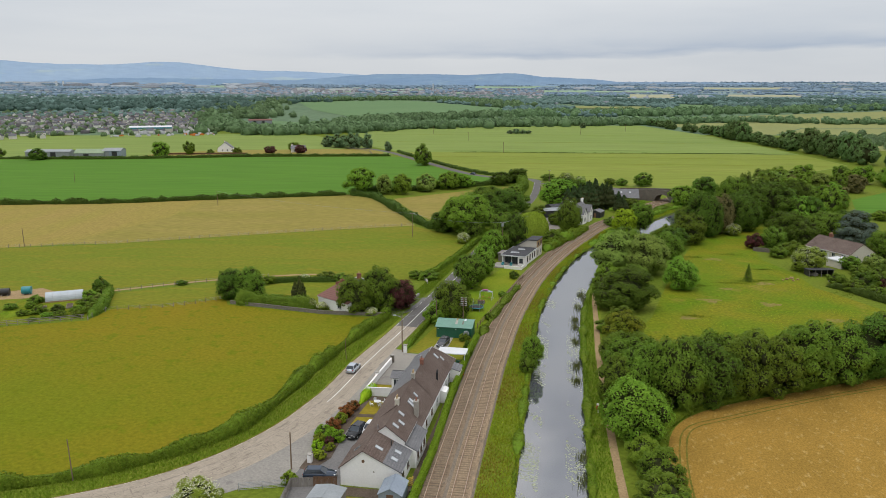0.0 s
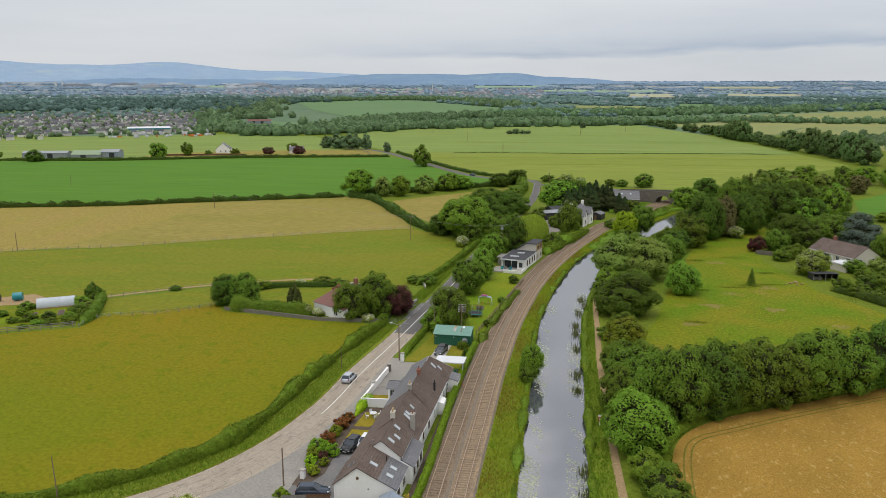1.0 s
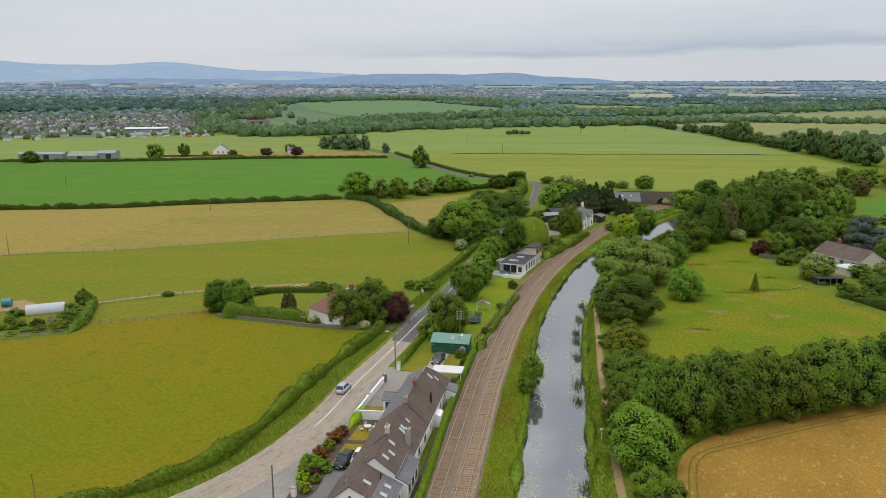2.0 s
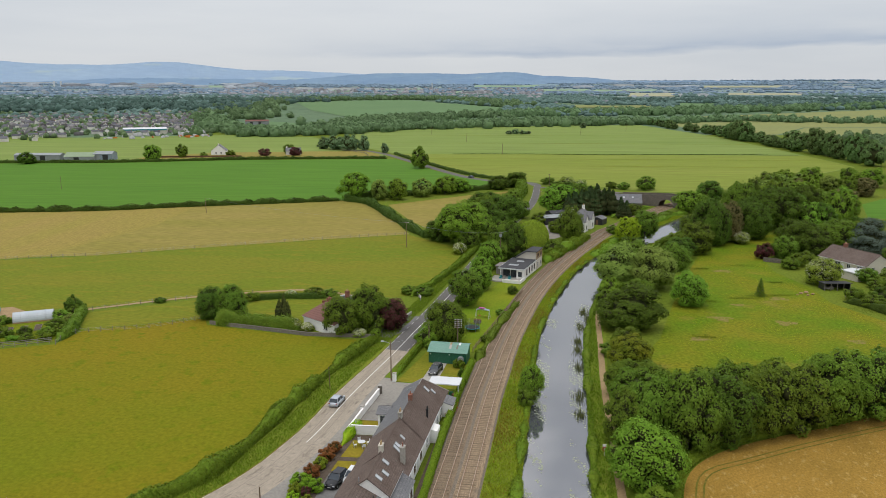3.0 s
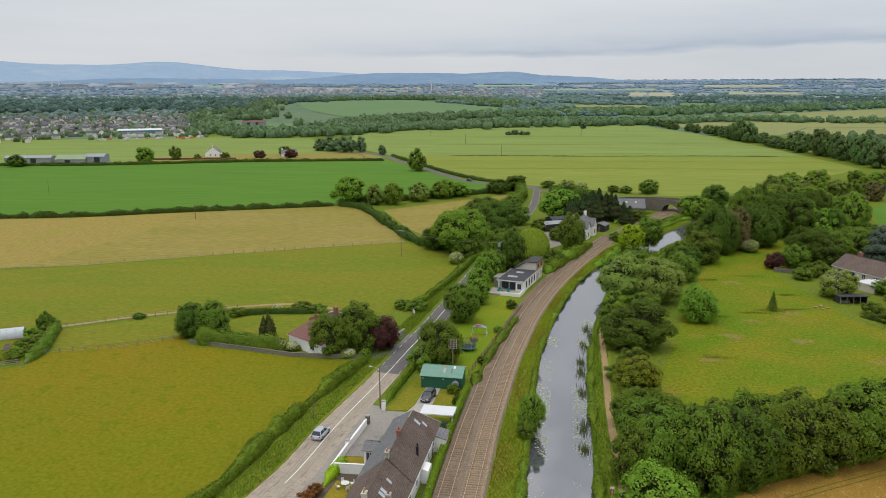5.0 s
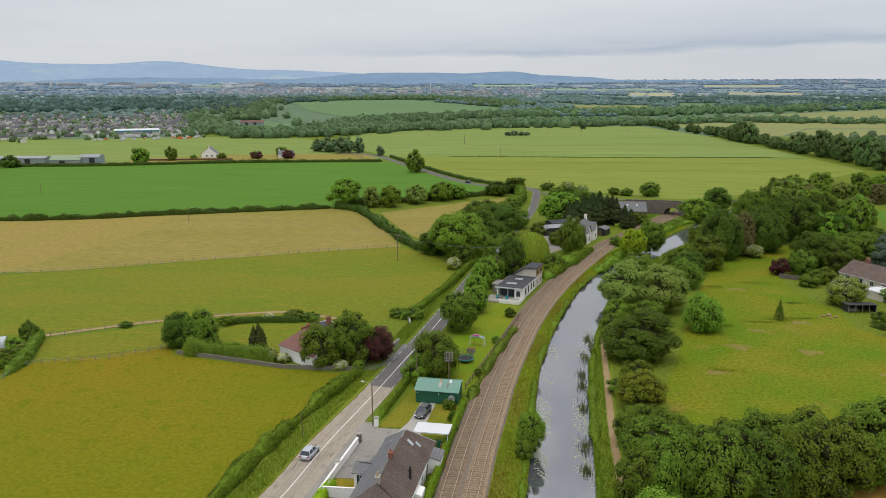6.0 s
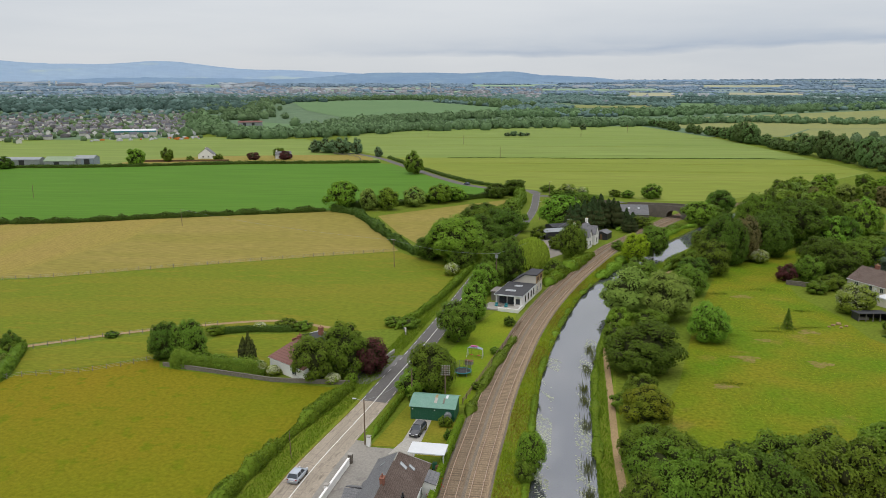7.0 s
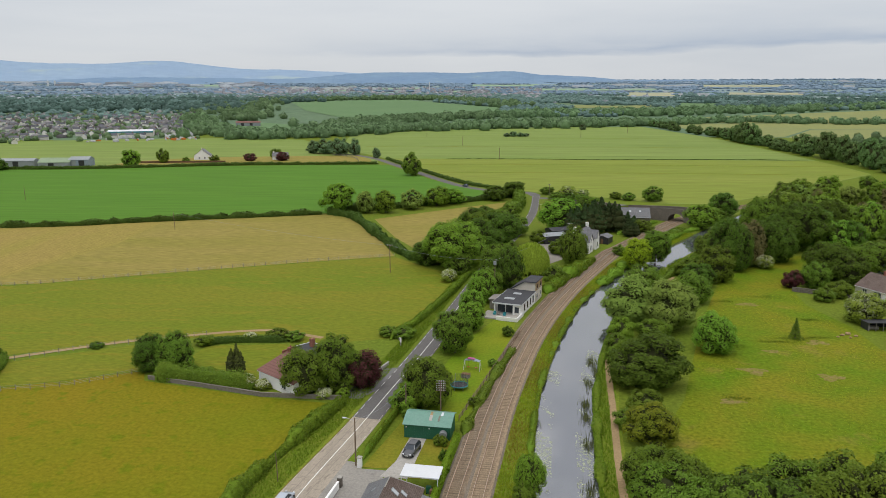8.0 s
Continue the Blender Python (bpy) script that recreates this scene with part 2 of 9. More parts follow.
M["render_cream"] = mat("cream_render", (0.66, 0.61, 0.52), (0.58, 0.54, 0.46), 0.5, 4.0, contrast=0.07, bump=0.1)
M["stone"] = mat("old_bridge_stone", (0.15, 0.13, 0.11), (0.20, 0.175, 0.145), 0.5, 2.5, contrast=0.35, bump=0.6)
M["block"] = mat("grey_block_wall", (0.235, 0.21, 0.175), (0.175, 0.16, 0.13), 0.4, 3.0, contrast=0.25, bump=0.3)
M["brick"] = mat("red_brick", (0.30, 0.13, 0.09), (0.24, 0.12, 0.09), 1.0, 6.0, contrast=0.2)
M["buff_pot"] = mat("buff_clay_pot", (0.50, 0.36, 0.20), (0.42, 0.30, 0.17), 2.0, 8.0, contrast=0.15)
M["glass"] = mat("window_glass", (0.035, 0.045, 0.055), (0.05, 0.06, 0.07), 1.0, 2.0, rough=0.06, bump=0, contrast=0.1, ior=1.5)
M["white_frame"] = mat("white_window_frame", (0.78, 0.78, 0.77), (0.72, 0.72, 0.7), 1.0, 5.0, rough=0.4, contrast=0.05, bump=0)
M["roof_window"] = mat("pale_rooflight_glass", (0.55, 0.57, 0.58), (0.48, 0.50, 0.52), 1.0, 3.0, rough=0.12, contrast=0.05, bump=0)
M["timber"] = mat("brown_stained_timber", (0.15, 0.085, 0.05), (0.19, 0.12, 0.075), 0.8, 5.0, contrast=0.25, stretch=(1, 1, 0.2))
M["grey_timber"] = mat("silvered_timber", (0.30, 0.275, 0.24), (0.23, 0.21, 0.185), 0.8, 5.0, contrast=0.25, stretch=(1, 1, 0.2))
M["pole_wood"] = mat("weathered_pole_wood", (0.25, 0.18, 0.12), (0.19, 0.14, 0.10), 0.8, 5.0, contrast=0.25, stretch=(1, 1, 0.1))
M["green_sheet"] = mat("dark_green_steel_sheet", (0.014, 0.105, 0.056), (0.022, 0.125, 0.068), 0.5, 3.0, rough=0.5, contrast=0.15, bump=0.1)
M["green_roof"] = mat("pale_green_steel_roof", (0.125, 0.275, 0.205), (0.16, 0.3, 0.235), 0.5, 3.0, rough=0.45, contrast=0.14, bump=0.1, c3=(0.28, 0.26, 0.22), spot=0.70, spot_scale=0.7)
M["olive_roof"] = mat("pale_olive_sheet_roof", (0.25, 0.325, 0.19), (0.21, 0.28, 0.155), 0.4, 2.0, rough=0.5, contrast=0.15, bump=0.1)
M["white_sheet"] = mat("white_plastic_sheet", (0.70, 0.71, 0.72), (0.63, 0.64, 0.65), 0.5, 3.0, rough=0.45, contrast=0.05, bump=0)
M["steel"] = mat("galvanised_steel", (0.42, 0.43, 0.44), (0.34, 0.35, 0.36), 1.0, 6.0, rough=0.45, metal=0.6, contrast=0.15, bump=0)
M["grey_sheet"] = mat("grey_steel_cladding", (0.30, 0.32, 0.33), (0.24, 0.26, 0.27), 0.4, 3.0, rough=0.5, contrast=0.12)
M["blue_sheet"] = mat("blue_grey_corrugated_sheet", (0.27, 0.32, 0.38), (0.22, 0.26, 0.31), 0.6, 4.0, rough=0.5, contrast=0.15)
M["black"] = mat("black_plastic", (0.02, 0.02, 0.022), (0.03, 0.03, 0.032), 1.0, 5.0, rough=0.5, contrast=0.1, bump=0)
M["red"] = mat("red_plastic", (0.45, 0.03, 0.025), (0.38, 0.03, 0.025), 1.0, 5.0, rough=0.4, contrast=0.08, bump=0)
M["teal"] = mat("teal_plastic", (0.02, 0.22, 0.25), (0.03, 0.26, 0.28), 1.0, 5.0, rough=0.4, contrast=0.08, bump=0)
M["yellow"] = mat("yellow_plastic", (0.60, 0.42, 0.03), (0.52, 0.36, 0.03), 1.0, 5.0, rough=0.5, contrast=0.08, bump=0)
M["bark"] = mat("tree_bark", (0.13, 0.105, 0.08), (0.09, 0.075, 0.06), 1.0, 5.0, contrast=0.3, stretch=(1, 1, 0.25))
M["poly"] = mat("polythene_cover", (0.50, 0.54, 0.56), (0.42, 0.46, 0.48), 0.5, 2.0, rough=0.25, contrast=0.08, bump=0.05)
M["rubber"] = mat("tyre_rubber", (0.02, 0.02, 0.02), (0.028, 0.028, 0.028), 2.0, 8.0, rough=0.85, contrast=0.1, bump=0)
M["lamp_glass"] = mat("clear_lamp_lens", (0.70, 0.72, 0.74), (0.62, 0.64, 0.66), 2.0, 8.0, rough=0.15, contrast=0.05, bump=0)
M["tail_glass"] = mat("red_lamp_lens", (0.35, 0.015, 0.015), (0.30, 0.015, 0.015), 2.0, 8.0, rough=0.2, contrast=0.05, bump=0)
M["plate"] = mat("plain_plate", (0.68, 0.67, 0.60), (0.62, 0.62, 0.56), 2.0, 8.0, rough=0.4, contrast=0.05, bump=0)
for key, c in (("car_black", (0.012, 0.013, 0.016)), ("car_blue", (0.03, 0.045, 0.07)), ("car_grey", (0.10, 0.10, 0.105)), ("car_silver", (0.48, 0.52, 0.57)), ("car_white", (0.75, 0.76, 0.77)), ("car_red", (0.30, 0.02, 0.025))):
    M[key] = mat(key + "_paint", c, tuple(v * 1.1 for v in c), 1.0, 4.0, rough=0.22, metal=0.35 if key in ("car_silver", "car_grey") else 0.0, contrast=0.04, bump=0)
M["lily"] = mat("lily_pads", (0.29, 0.33, 0.19), (0.37, 0.39, 0.26), 0.5, 3.0, rough=0.5, contrast=0.2, bump=0, island=0.25)
M["blossom"] = mat("cream_blossom", (0.60, 0.61, 0.38), (0.50, 0.54, 0.28), 1.0, 4.0, contrast=0.15, bump=0, island=0.15)
M["red_bloom"] = mat("red_bloom", (0.50, 0.06, 0.03), (0.42, 0.05, 0.03), 1.0, 4.0, contrast=0.15, bump=0, island=0.15)


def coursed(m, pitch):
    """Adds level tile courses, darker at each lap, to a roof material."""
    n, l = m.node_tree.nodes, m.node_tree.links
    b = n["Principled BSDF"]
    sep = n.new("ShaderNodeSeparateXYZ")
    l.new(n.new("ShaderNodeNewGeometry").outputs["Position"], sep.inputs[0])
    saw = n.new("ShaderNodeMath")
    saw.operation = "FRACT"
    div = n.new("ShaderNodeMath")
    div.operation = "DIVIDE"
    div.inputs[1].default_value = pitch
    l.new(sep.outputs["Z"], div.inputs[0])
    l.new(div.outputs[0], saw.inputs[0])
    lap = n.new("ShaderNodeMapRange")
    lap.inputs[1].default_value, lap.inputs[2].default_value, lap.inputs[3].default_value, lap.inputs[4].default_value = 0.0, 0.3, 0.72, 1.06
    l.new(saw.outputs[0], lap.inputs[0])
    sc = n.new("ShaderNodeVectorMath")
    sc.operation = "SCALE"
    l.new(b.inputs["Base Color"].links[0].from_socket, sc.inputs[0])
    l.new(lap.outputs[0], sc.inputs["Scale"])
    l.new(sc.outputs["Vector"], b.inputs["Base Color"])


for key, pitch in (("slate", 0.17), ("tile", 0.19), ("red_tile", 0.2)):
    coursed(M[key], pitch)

LEAF = {
    "mid": leaf("green_leaves", (0.108, 0.194, 0.020), (0.156, 0.246, 0.027)),
    "dark": leaf("dark_green_leaves", (0.073, 0.144, 0.017), (0.103, 0.180, 0.022)),
    "light": leaf("fresh_green_leaves", (0.148, 0.288, 0.025), (0.196, 0.336, 0.034)),
    "lime": leaf("lime_green_leaves", (0.25, 0.43, 0.018), (0.31, 0.49, 0.022)),
    "gold": leaf("yellowing_leaves", (0.135, 0.225, 0.02), (0.25, 0.262, 0.02)),
    "copper": leaf("copper_purple_leaves", (0.086, 0.032, 0.031), (0.117, 0.045, 0.038)),
    "blue": leaf("blue_grey_needles", (0.113, 0.153, 0.117), (0.135, 0.176, 0.135)),
    "brown": leaf("brownish_green_leaves", (0.2, 0.165, 0.065), (0.165, 0.175, 0.05)),
    "elder": leaf("elder_leaves", (0.19, 0.28, 0.03), (0.24, 0.32, 0.04)),
    "ash": leaf("grey_green_ash_leaves", (0.195, 0.295, 0.052), (0.248, 0.348, 0.066)),
    "willow": leaf("yellow_green_willow_leaves", (0.30, 0.41, 0.045), (0.36, 0.46, 0.055)),
    "sapling": leaf("young_dark_leaves", (0.09, 0.165, 0.02), (0.12, 0.19, 0.028)),
    "conifer": leaf("conifer_needles", (0.095, 0.126, 0.031), (0.122, 0.149, 0.036)),
    "cypress": leaf("dark_cypress_needles", (0.043, 0.072, 0.025), (0.059, 0.095, 0.031)),
    "bright_hedge": leaf("bright_hedge_leaves", (0.145, 0.275, 0.018), (0.19, 0.32, 0.022)),
    "hedge": leaf("hedge_leaves", (0.118, 0.215, 0.018), (0.165, 0.265, 0.023)),
    "grass": leaf("grass_blades", (0.20, 0.34, 0.02), (0.35, 0.37, 0.03)),
    "reed": leaf("reed_blades", (0.108, 0.149, 0.032), (0.144, 0.176, 0.041)),
    "field_hedge": leaf("field_hedge_leaves", (0.063, 0.115, 0.020), (0.086, 0.140, 0.023)),
    # from the field edge outward, distance haze is mixed into the leaf colours
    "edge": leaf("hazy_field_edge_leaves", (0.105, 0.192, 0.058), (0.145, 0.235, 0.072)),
    "far": leaf("hazed_far_leaves", (0.128, 0.212, 0.098), (0.172, 0.258, 0.118), island=0.25),
    "distant": leaf("hazed_distant_leaves", (0.14, 0.228, 0.205), (0.178, 0.268, 0.228), island=0.2, each=0.0),
    "horizon": leaf("hazed_horizon_leaves", (0.21, 0.30, 0.39), (0.248, 0.338, 0.415), island=0.14, each=0.0),
}

# farthest ground, its colour paled and blued for distance haze
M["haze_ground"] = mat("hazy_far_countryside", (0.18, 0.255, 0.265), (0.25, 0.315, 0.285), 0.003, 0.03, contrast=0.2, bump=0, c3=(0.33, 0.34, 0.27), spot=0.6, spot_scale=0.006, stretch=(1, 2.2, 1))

# near-black brown-green: shade between leaf clumps, painted onto the crown's core
M["gap_shade"] = mat("crown_gap_shade", (0.042, 0.048, 0.018), (0.055, 0.062, 0.022), 0.6, 3.0, contrast=0.3, bump=0)

# water: still, silty, with a faint ripple
M["water"] = mat("still_canal_water", (0.074, 0.079, 0.088), (0.09, 0.095, 0.105), 0.05, 0.8, rough=0.02, bump=0.02, contrast=0.05, bump_dist=0.05, ior=3.0)


# ---------------------------------------------------------------- mesh helpers
def thing(name, label, category, at=(0, 0, 0), rz=0.0, group="", kind=""):
    ob = new(name)
    ob.matrix_world = pose(*at, 0, 0, rz)
    ob.empty_display_size = 0.2
    return tagged(ob, label, category, group, kind)


def mesh_of(bm, name, material):
    me = bpy.data.meshes.new(name)
    bmesh.ops.recalc_face_normals(bm, faces=bm.faces)
    bm.to_mesh(me)
    bm.free()
    me.materials.append(material)
    return me


def part(name, bm, material, parent, label=""):
    ob = new(name, mesh_of(bm, name, material))
    ob.parent = parent
    return tagged(ob, label)


def solo(name, bm, material, label="", category="", kind="", group=""):
    return tagged(new(name, mesh_of(bm, name, material)), label, category, group, kind)


def box(bm, x0, x1, y0, y1, z0, z1, m=None, bevel=0.0):
    vs = [bm.verts.new(p) for p in ((x0, y0, z0), (x1, y0, z0), (x1, y1, z0), (x0, y1, z0), (x0, y0, z1), (x1, y0, z1), (x1, y1, z1), (x0, y1, z1))]
    fs = [bm.faces.new([vs[i] for i in f]) for f in ((3, 2, 1, 0), (4, 5, 6, 7), (0, 1, 5, 4), (1, 2, 6, 5), (2, 3, 7, 6), (3, 0, 4, 7))]
    if bevel:
        r = bmesh.ops.bevel(bm, geom=list({e for f in fs for e in f.edges}), offset=bevel, segments=2, affect="EDGES")
        vs = list({v for f in r["faces"] for v in f.verts} | {v for v in vs if v.is_valid})
    if m:
        bmesh.ops.transform(bm, matrix=m, verts=vs)
    return bm


def rod(bm, a, b, r0, r1=None, n=8):
    a, b = Vector(a), Vector(b)
    r1 = r0 if r1 is None else r1
    q = (b - a).to_track_quat("Z", "Y").to_matrix()
    rings = []
    for p, r in ((a, r0), (b, r1)):
        rings.append([bm.verts.new(p + q @ Vector((r * math.cos(2 * math.pi * i / n), r * math.sin(2 * math.pi * i / n), 0))) for i in range(n)])
    for i in range(n):
        bm.faces.new((rings[0][i], rings[0][(i + 1) % n], rings[1][(i + 1) % n], rings[1][i]))
    bm.faces.new(rings[0][::-1])
    bm.faces.new(rings[1])
    return bm


def prism(bm, profile, y0, y1):
    """A polygon in x and z, drawn out along y."""
    a = [bm.verts.new((x, y0, z)) for x, z in profile]
    b = [bm.verts.new((x, y1, z)) for x, z in profile]
    n = len(profile)
    for i in range(n):
        bm.faces.new((a[i], a[(i + 1) % n], b[(i + 1) % n], b[i]))
    bm.faces.new(a[::-1])
    bm.faces.new(b)
    return bm


def glide(pts, step=2.0):
    """A smooth line through the points, with a point every step metres."""
    p = np.array(pts, float)
    p = np.vstack([2 * p[0] - p[1], p, 2 * p[-1] - p[-2]])
    out = []
    for i in range(1, len(p) - 2):
        n = max(2, int(np.linalg.norm(p[i + 1] - p[i]) / step))
        for k in range(n):
            t = k / n
            out.append(0.5 * (2 * p[i] + (p[i + 1] - p[i - 1]) * t + (2 * p[i - 1] - 5 * p[i] + 4 * p[i + 1] - p[i + 2]) * t * t + (3 * p[i] - p[i - 1] - 3 * p[i + 1] + p[i + 2]) * t ** 3))
    out.append(p[-2])
    return np.array(out)


def sides(line):
    """The unit vectors to the right of a line, point by point."""
    d = np.gradient(line[:, :2], axis=0)
    d /= np.linalg.norm(d, axis=1)[:, None]
    return np.stack([d[:, 1], -d[:, 0]], 1)


def ribbon(bm, line, lo, hi, z, z_hi=None):
    """A strip along a line between two distances to its right."""
    n = sides(line)
    z_hi = z if z_hi is None else z_hi
    zs = line[:, 2] if line.shape[1] > 2 else np.zeros(len(line))
    lo, hi = np.broadcast_to(lo, len(line)), np.broadcast_to(hi, len(line))
    a = [bm.verts.new((*(p[:2] + s * o), z + h)) for p, s, h, o in zip(line, n, zs, lo)]
    b = [bm.verts.new((*(p[:2] + s * o), z_hi + h)) for p, s, h, o in zip(line, n, zs, hi)]
    for i in range(len(line) - 1):
        bm.faces.new((a[i], b[i], b[i + 1], a[i + 1]))
    return bm


def sweep(bm, line, profile):
    """A closed profile of (right, up) drawn along a line."""
    n = sides(line)
    rings = [[bm.verts.new((*(p[:2] + s * u), (p[2] if len(p) > 2 else 0) + h)) for u, h in profile] for p, s in zip(line, n)]
    k = len(profile)
    for a, b in zip(rings, rings[1:]):
        for i in range(k):
            bm.faces.new((a[i], a[(i + 1) % k], b[(i + 1) % k], b[i]))
    bm.faces.new(rings[0][::-1])
    bm.faces.new(rings[-1])
    return bm


def mesh_from(name, verts, quads=None, tris=None, material=None):
    me = bpy.data.meshes.new(name)
    quads = np.zeros((0, 4), int) if quads is None else np.asarray(quads)
    tris = np.zeros((0, 3), int) if tris is None else np.asarray(tris)
    verts = np.asarray(verts, np.float32)
    me.vertices.add(len(verts))
    me.vertices.foreach_set("co", verts.ravel())
    loops = np.concatenate([quads.ravel(), tris.ravel()]).astype(np.int32)
    me.loops.add(len(loops))
    me.loops.foreach_set("vertex_index", loops)
    starts = np.concatenate([np.arange(len(quads)) * 4, len(quads) * 4 + np.arange(len(tris)) * 3]).astype(np.int32)
    me.polygons.add(len(starts))
    me.polygons.foreach_set("loop_start", starts)
    me.update(calc_edges=True)
    me.validate()
    if material:
        me.materials.append(material)
    return me


def unit(v):
    return v / np.maximum(np.linalg.norm(v, axis=1), 1e-9)[:, None]


def cards(P, N, size, rng, long=0.62, lean=0.7):
    """Leaf-shaped quads at the points P that face roughly along N."""
    N = unit(N + rng.normal(0, lean, N.shape))
    T = unit(np.cross(N, rng.normal(0, 1, N.shape)))
    B = np.cross(N, T)
    s = (size * rng.uniform(0.6, 1.3, len(P)))[:, None]
    v = np.stack([P + T * s, P + B * s * long + N * s * 0.15, P - T * s, P - B * s * long + N * s * 0.15], 1).reshape(-1, 3)
    return v, np.arange(4 * len(P)).reshape(-1, 4)


def blades(P, height, width, rng, lean=0.35):
    """Upright grass or reed blades with their feet at P."""
    n = len(P)
    a = rng.uniform(0, 2 * np.pi, n)
    side = np.stack([np.cos(a), np.sin(a), np.zeros(n)], 1) * (width * rng.uniform(0.6, 1.4, n))[:, None]
    tip = P + np.stack([rng.normal(0, lean, n), rng.normal(0, lean, n), np.ones(n)], 1) * (height * rng.uniform(0.5, 1.2, n))[:, None]
    v = np.stack([P - side, P + side, tip], 1).reshape(-1, 3)
    return v, np.arange(3 * n).reshape(-1, 3)


def ball(detail=2):
    bm = bmesh.new()
    bmesh.ops.create_icosphere(bm, subdivisions=detail, radius=1)
    v = np.array([x.co[:] for x in bm.verts])
    f = np.array([[x.index for x in y.verts] for y in bm.faces])
    bm.free()
    return v, f


# ---------------------------------------------------------------- ground, water, ways
CANAL = glide([(-14, -170), (-5, -60), (0.5, 20), (2.6, 60), (4.3, 92), (4.9, 106), (6.0, 127), (6.8, 142), (7.7, 162), (8.9, 177), (11.0, 192), (14.2, 210), (19.6, 234), (25.4, 252), (37.0, 279), (52.4, 307.5), (63.5, 327), (80, 356), (108, 400), (140, 440)], 3)
RAIL = glide([(-20, -170), (-14, -50), (-11.2, 40), (-10.6, 65), (-9.8, 89.4), (-9.2, 103), (-8.5, 115), (-7.2, 137.5), (-6.0, 151.5), (-5.1, 162), (-3.7, 174.3), (-1.6, 189.2), (1.4, 207.4), (6.5, 230.3), (15, 260), (29, 300), (34.3, 311), (54.0, 350), (64.9, 370), (80, 391), (101, 411), (136, 432), (190, 455)], 1.0)
ROAD = glide([(-110, 64), (-85, 71), (-70, 76), (-59.5, 81.2), (-49.5, 87.7), (-41.6, 96.4), (-36.2, 107.3), (-32.6, 121), (-30.2, 139), (-26.6, 160), (-24, 177), (-21.9, 190), (-17.2, 225), (-10.2, 284), (-7.0, 307), (0.2, 352), (4.2, 389), (6.2, 440)], 2)
LANE = glide([(6.2, 440), (2, 452), (-10, 457), (-19, 459), (-36, 477), (-54, 510), (-72, 547), (-96, 596), (-114, 632), (-135, 662), (-150, 674)], 4)
RAMP = glide([(4.6, 432), (14, 431), (26, 419), (40, 398), (52, 382), (63, 369), (76, 352), (92, 330)], 2)
PATH_LINE = glide([(2, -160), (10, -40), (13.4, 60), (13.7, 92), (13.9, 110), (14.5, 126), (15.2, 148), (16.7, 172), (17.7, 189), (19.6, 206), (24, 224), (31, 243), (45, 270)], 3)


def canal_x(y):
    return np.interp(y, CANAL[:, 1], CANAL[:, 0])


def canal_slant(y):
    return np.hypot(1, (canal_x(y + 3) - canal_x(y - 3)) / 6)


def rise(x, y):
    """The land lies level near the line and climbs gently towards the far country."""
    r = np.hypot(x, y)
    s = np.clip((r - 1200) / 3600, 0, 1)
    return 85 * s ** 1.3


def build_ground():
    ys = np.unique(np.concatenate([np.linspace(-4900, -200, 12), np.arange(-200, 60, 40), np.arange(60, 440, 3), np.geomspace(440, 4950, 60)]))
    near = [-6.0, -5.3, -4.9, -4.4, 0, 4.4, 4.9, 5.3, 6.0]
    deep = [0, 0, -0.35, -1.2, -1.3, -1.2, -0.35, 0, 0]
    out = [9, 14, 25, 50, 100, 180, 300, 450, 650, 900, 1200, 1600, 2100, 2700, 3400, 4200, 4950]
    offs = [-o for o in out[::-1]] + near + out
    deeps = [0] * len(out) + deep + [0] * len(out)
    bm = bmesh.new()
    grid = []
    for y in ys:
        inside = -170 <= y <= 438
        cx, sl = float(canal_x(y)), float(canal_slant(y))
        row = []
        for o, d in zip(offs, deeps):
            k = max(0.0, 1 - max(0, abs(o) - 14) / 886)
            x = cx * k + o * (sl if abs(o) < 9 else 1)
            row.append(bm.verts.new((x, y, float(rise(x, y)) + (d if inside else 0))))
        grid.append(row)
    for a, b in zip(grid, grid[1:]):
        for i in range(len(offs) - 1):
            bm.faces.new((a[i], a[i + 1], b[i + 1], b[i]))
    me = mesh_of(bm, "ground", M["ground"])
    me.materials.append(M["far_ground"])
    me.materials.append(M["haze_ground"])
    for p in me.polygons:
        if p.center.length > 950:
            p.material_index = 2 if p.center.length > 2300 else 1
    tagged(new("ground", me), "rough green grassland and far countryside", "ground", kind="structure")


build_ground()

bm = bmesh.new()
line = CANAL[CANAL[:, 1] > -165]
rows = [[bm.verts.new((x + o * float(canal_slant(y)), y, -0.42)) for o in (-5.1, 0, 5.1)] for x, y in line]
for a, b in zip(rows, rows[1:]):
    bm.faces.new((a[0], a[1], b[1], b[0]))
    bm.faces.new((a[1], a[2], b[2], b[1]))
solo("water", bm, M["water"], "still grey canal water reflecting an overcast sky", "canal", "structure")


def field(name, pts, material, label, z=0.03, step=0.0):
    bm = bmesh.new()
    vs = [bm.verts.new((x, y, z + float(rise(x, y)))) for x, y in pts]
    f = bm.faces.new(vs)
    bmesh.ops.triangulate(bm, faces=[f])
    if step:
        for _ in range(6):
            es = [e for e in bm.edges if e.calc_length() > step]
            if es:
                bmesh.ops.subdivide_edges(bm, edges=es, cuts=1)
                bmesh.ops.triangulate(bm, faces=bm.faces[:])
        for v in bm.verts:
            v.co.z = z + float(rise(v.co.x, v.co.y))
    for f in bm.faces:
        if f.normal.z < 0:
            f.normal_flip()
    return solo(name, bm, material, label, "field", "structure")


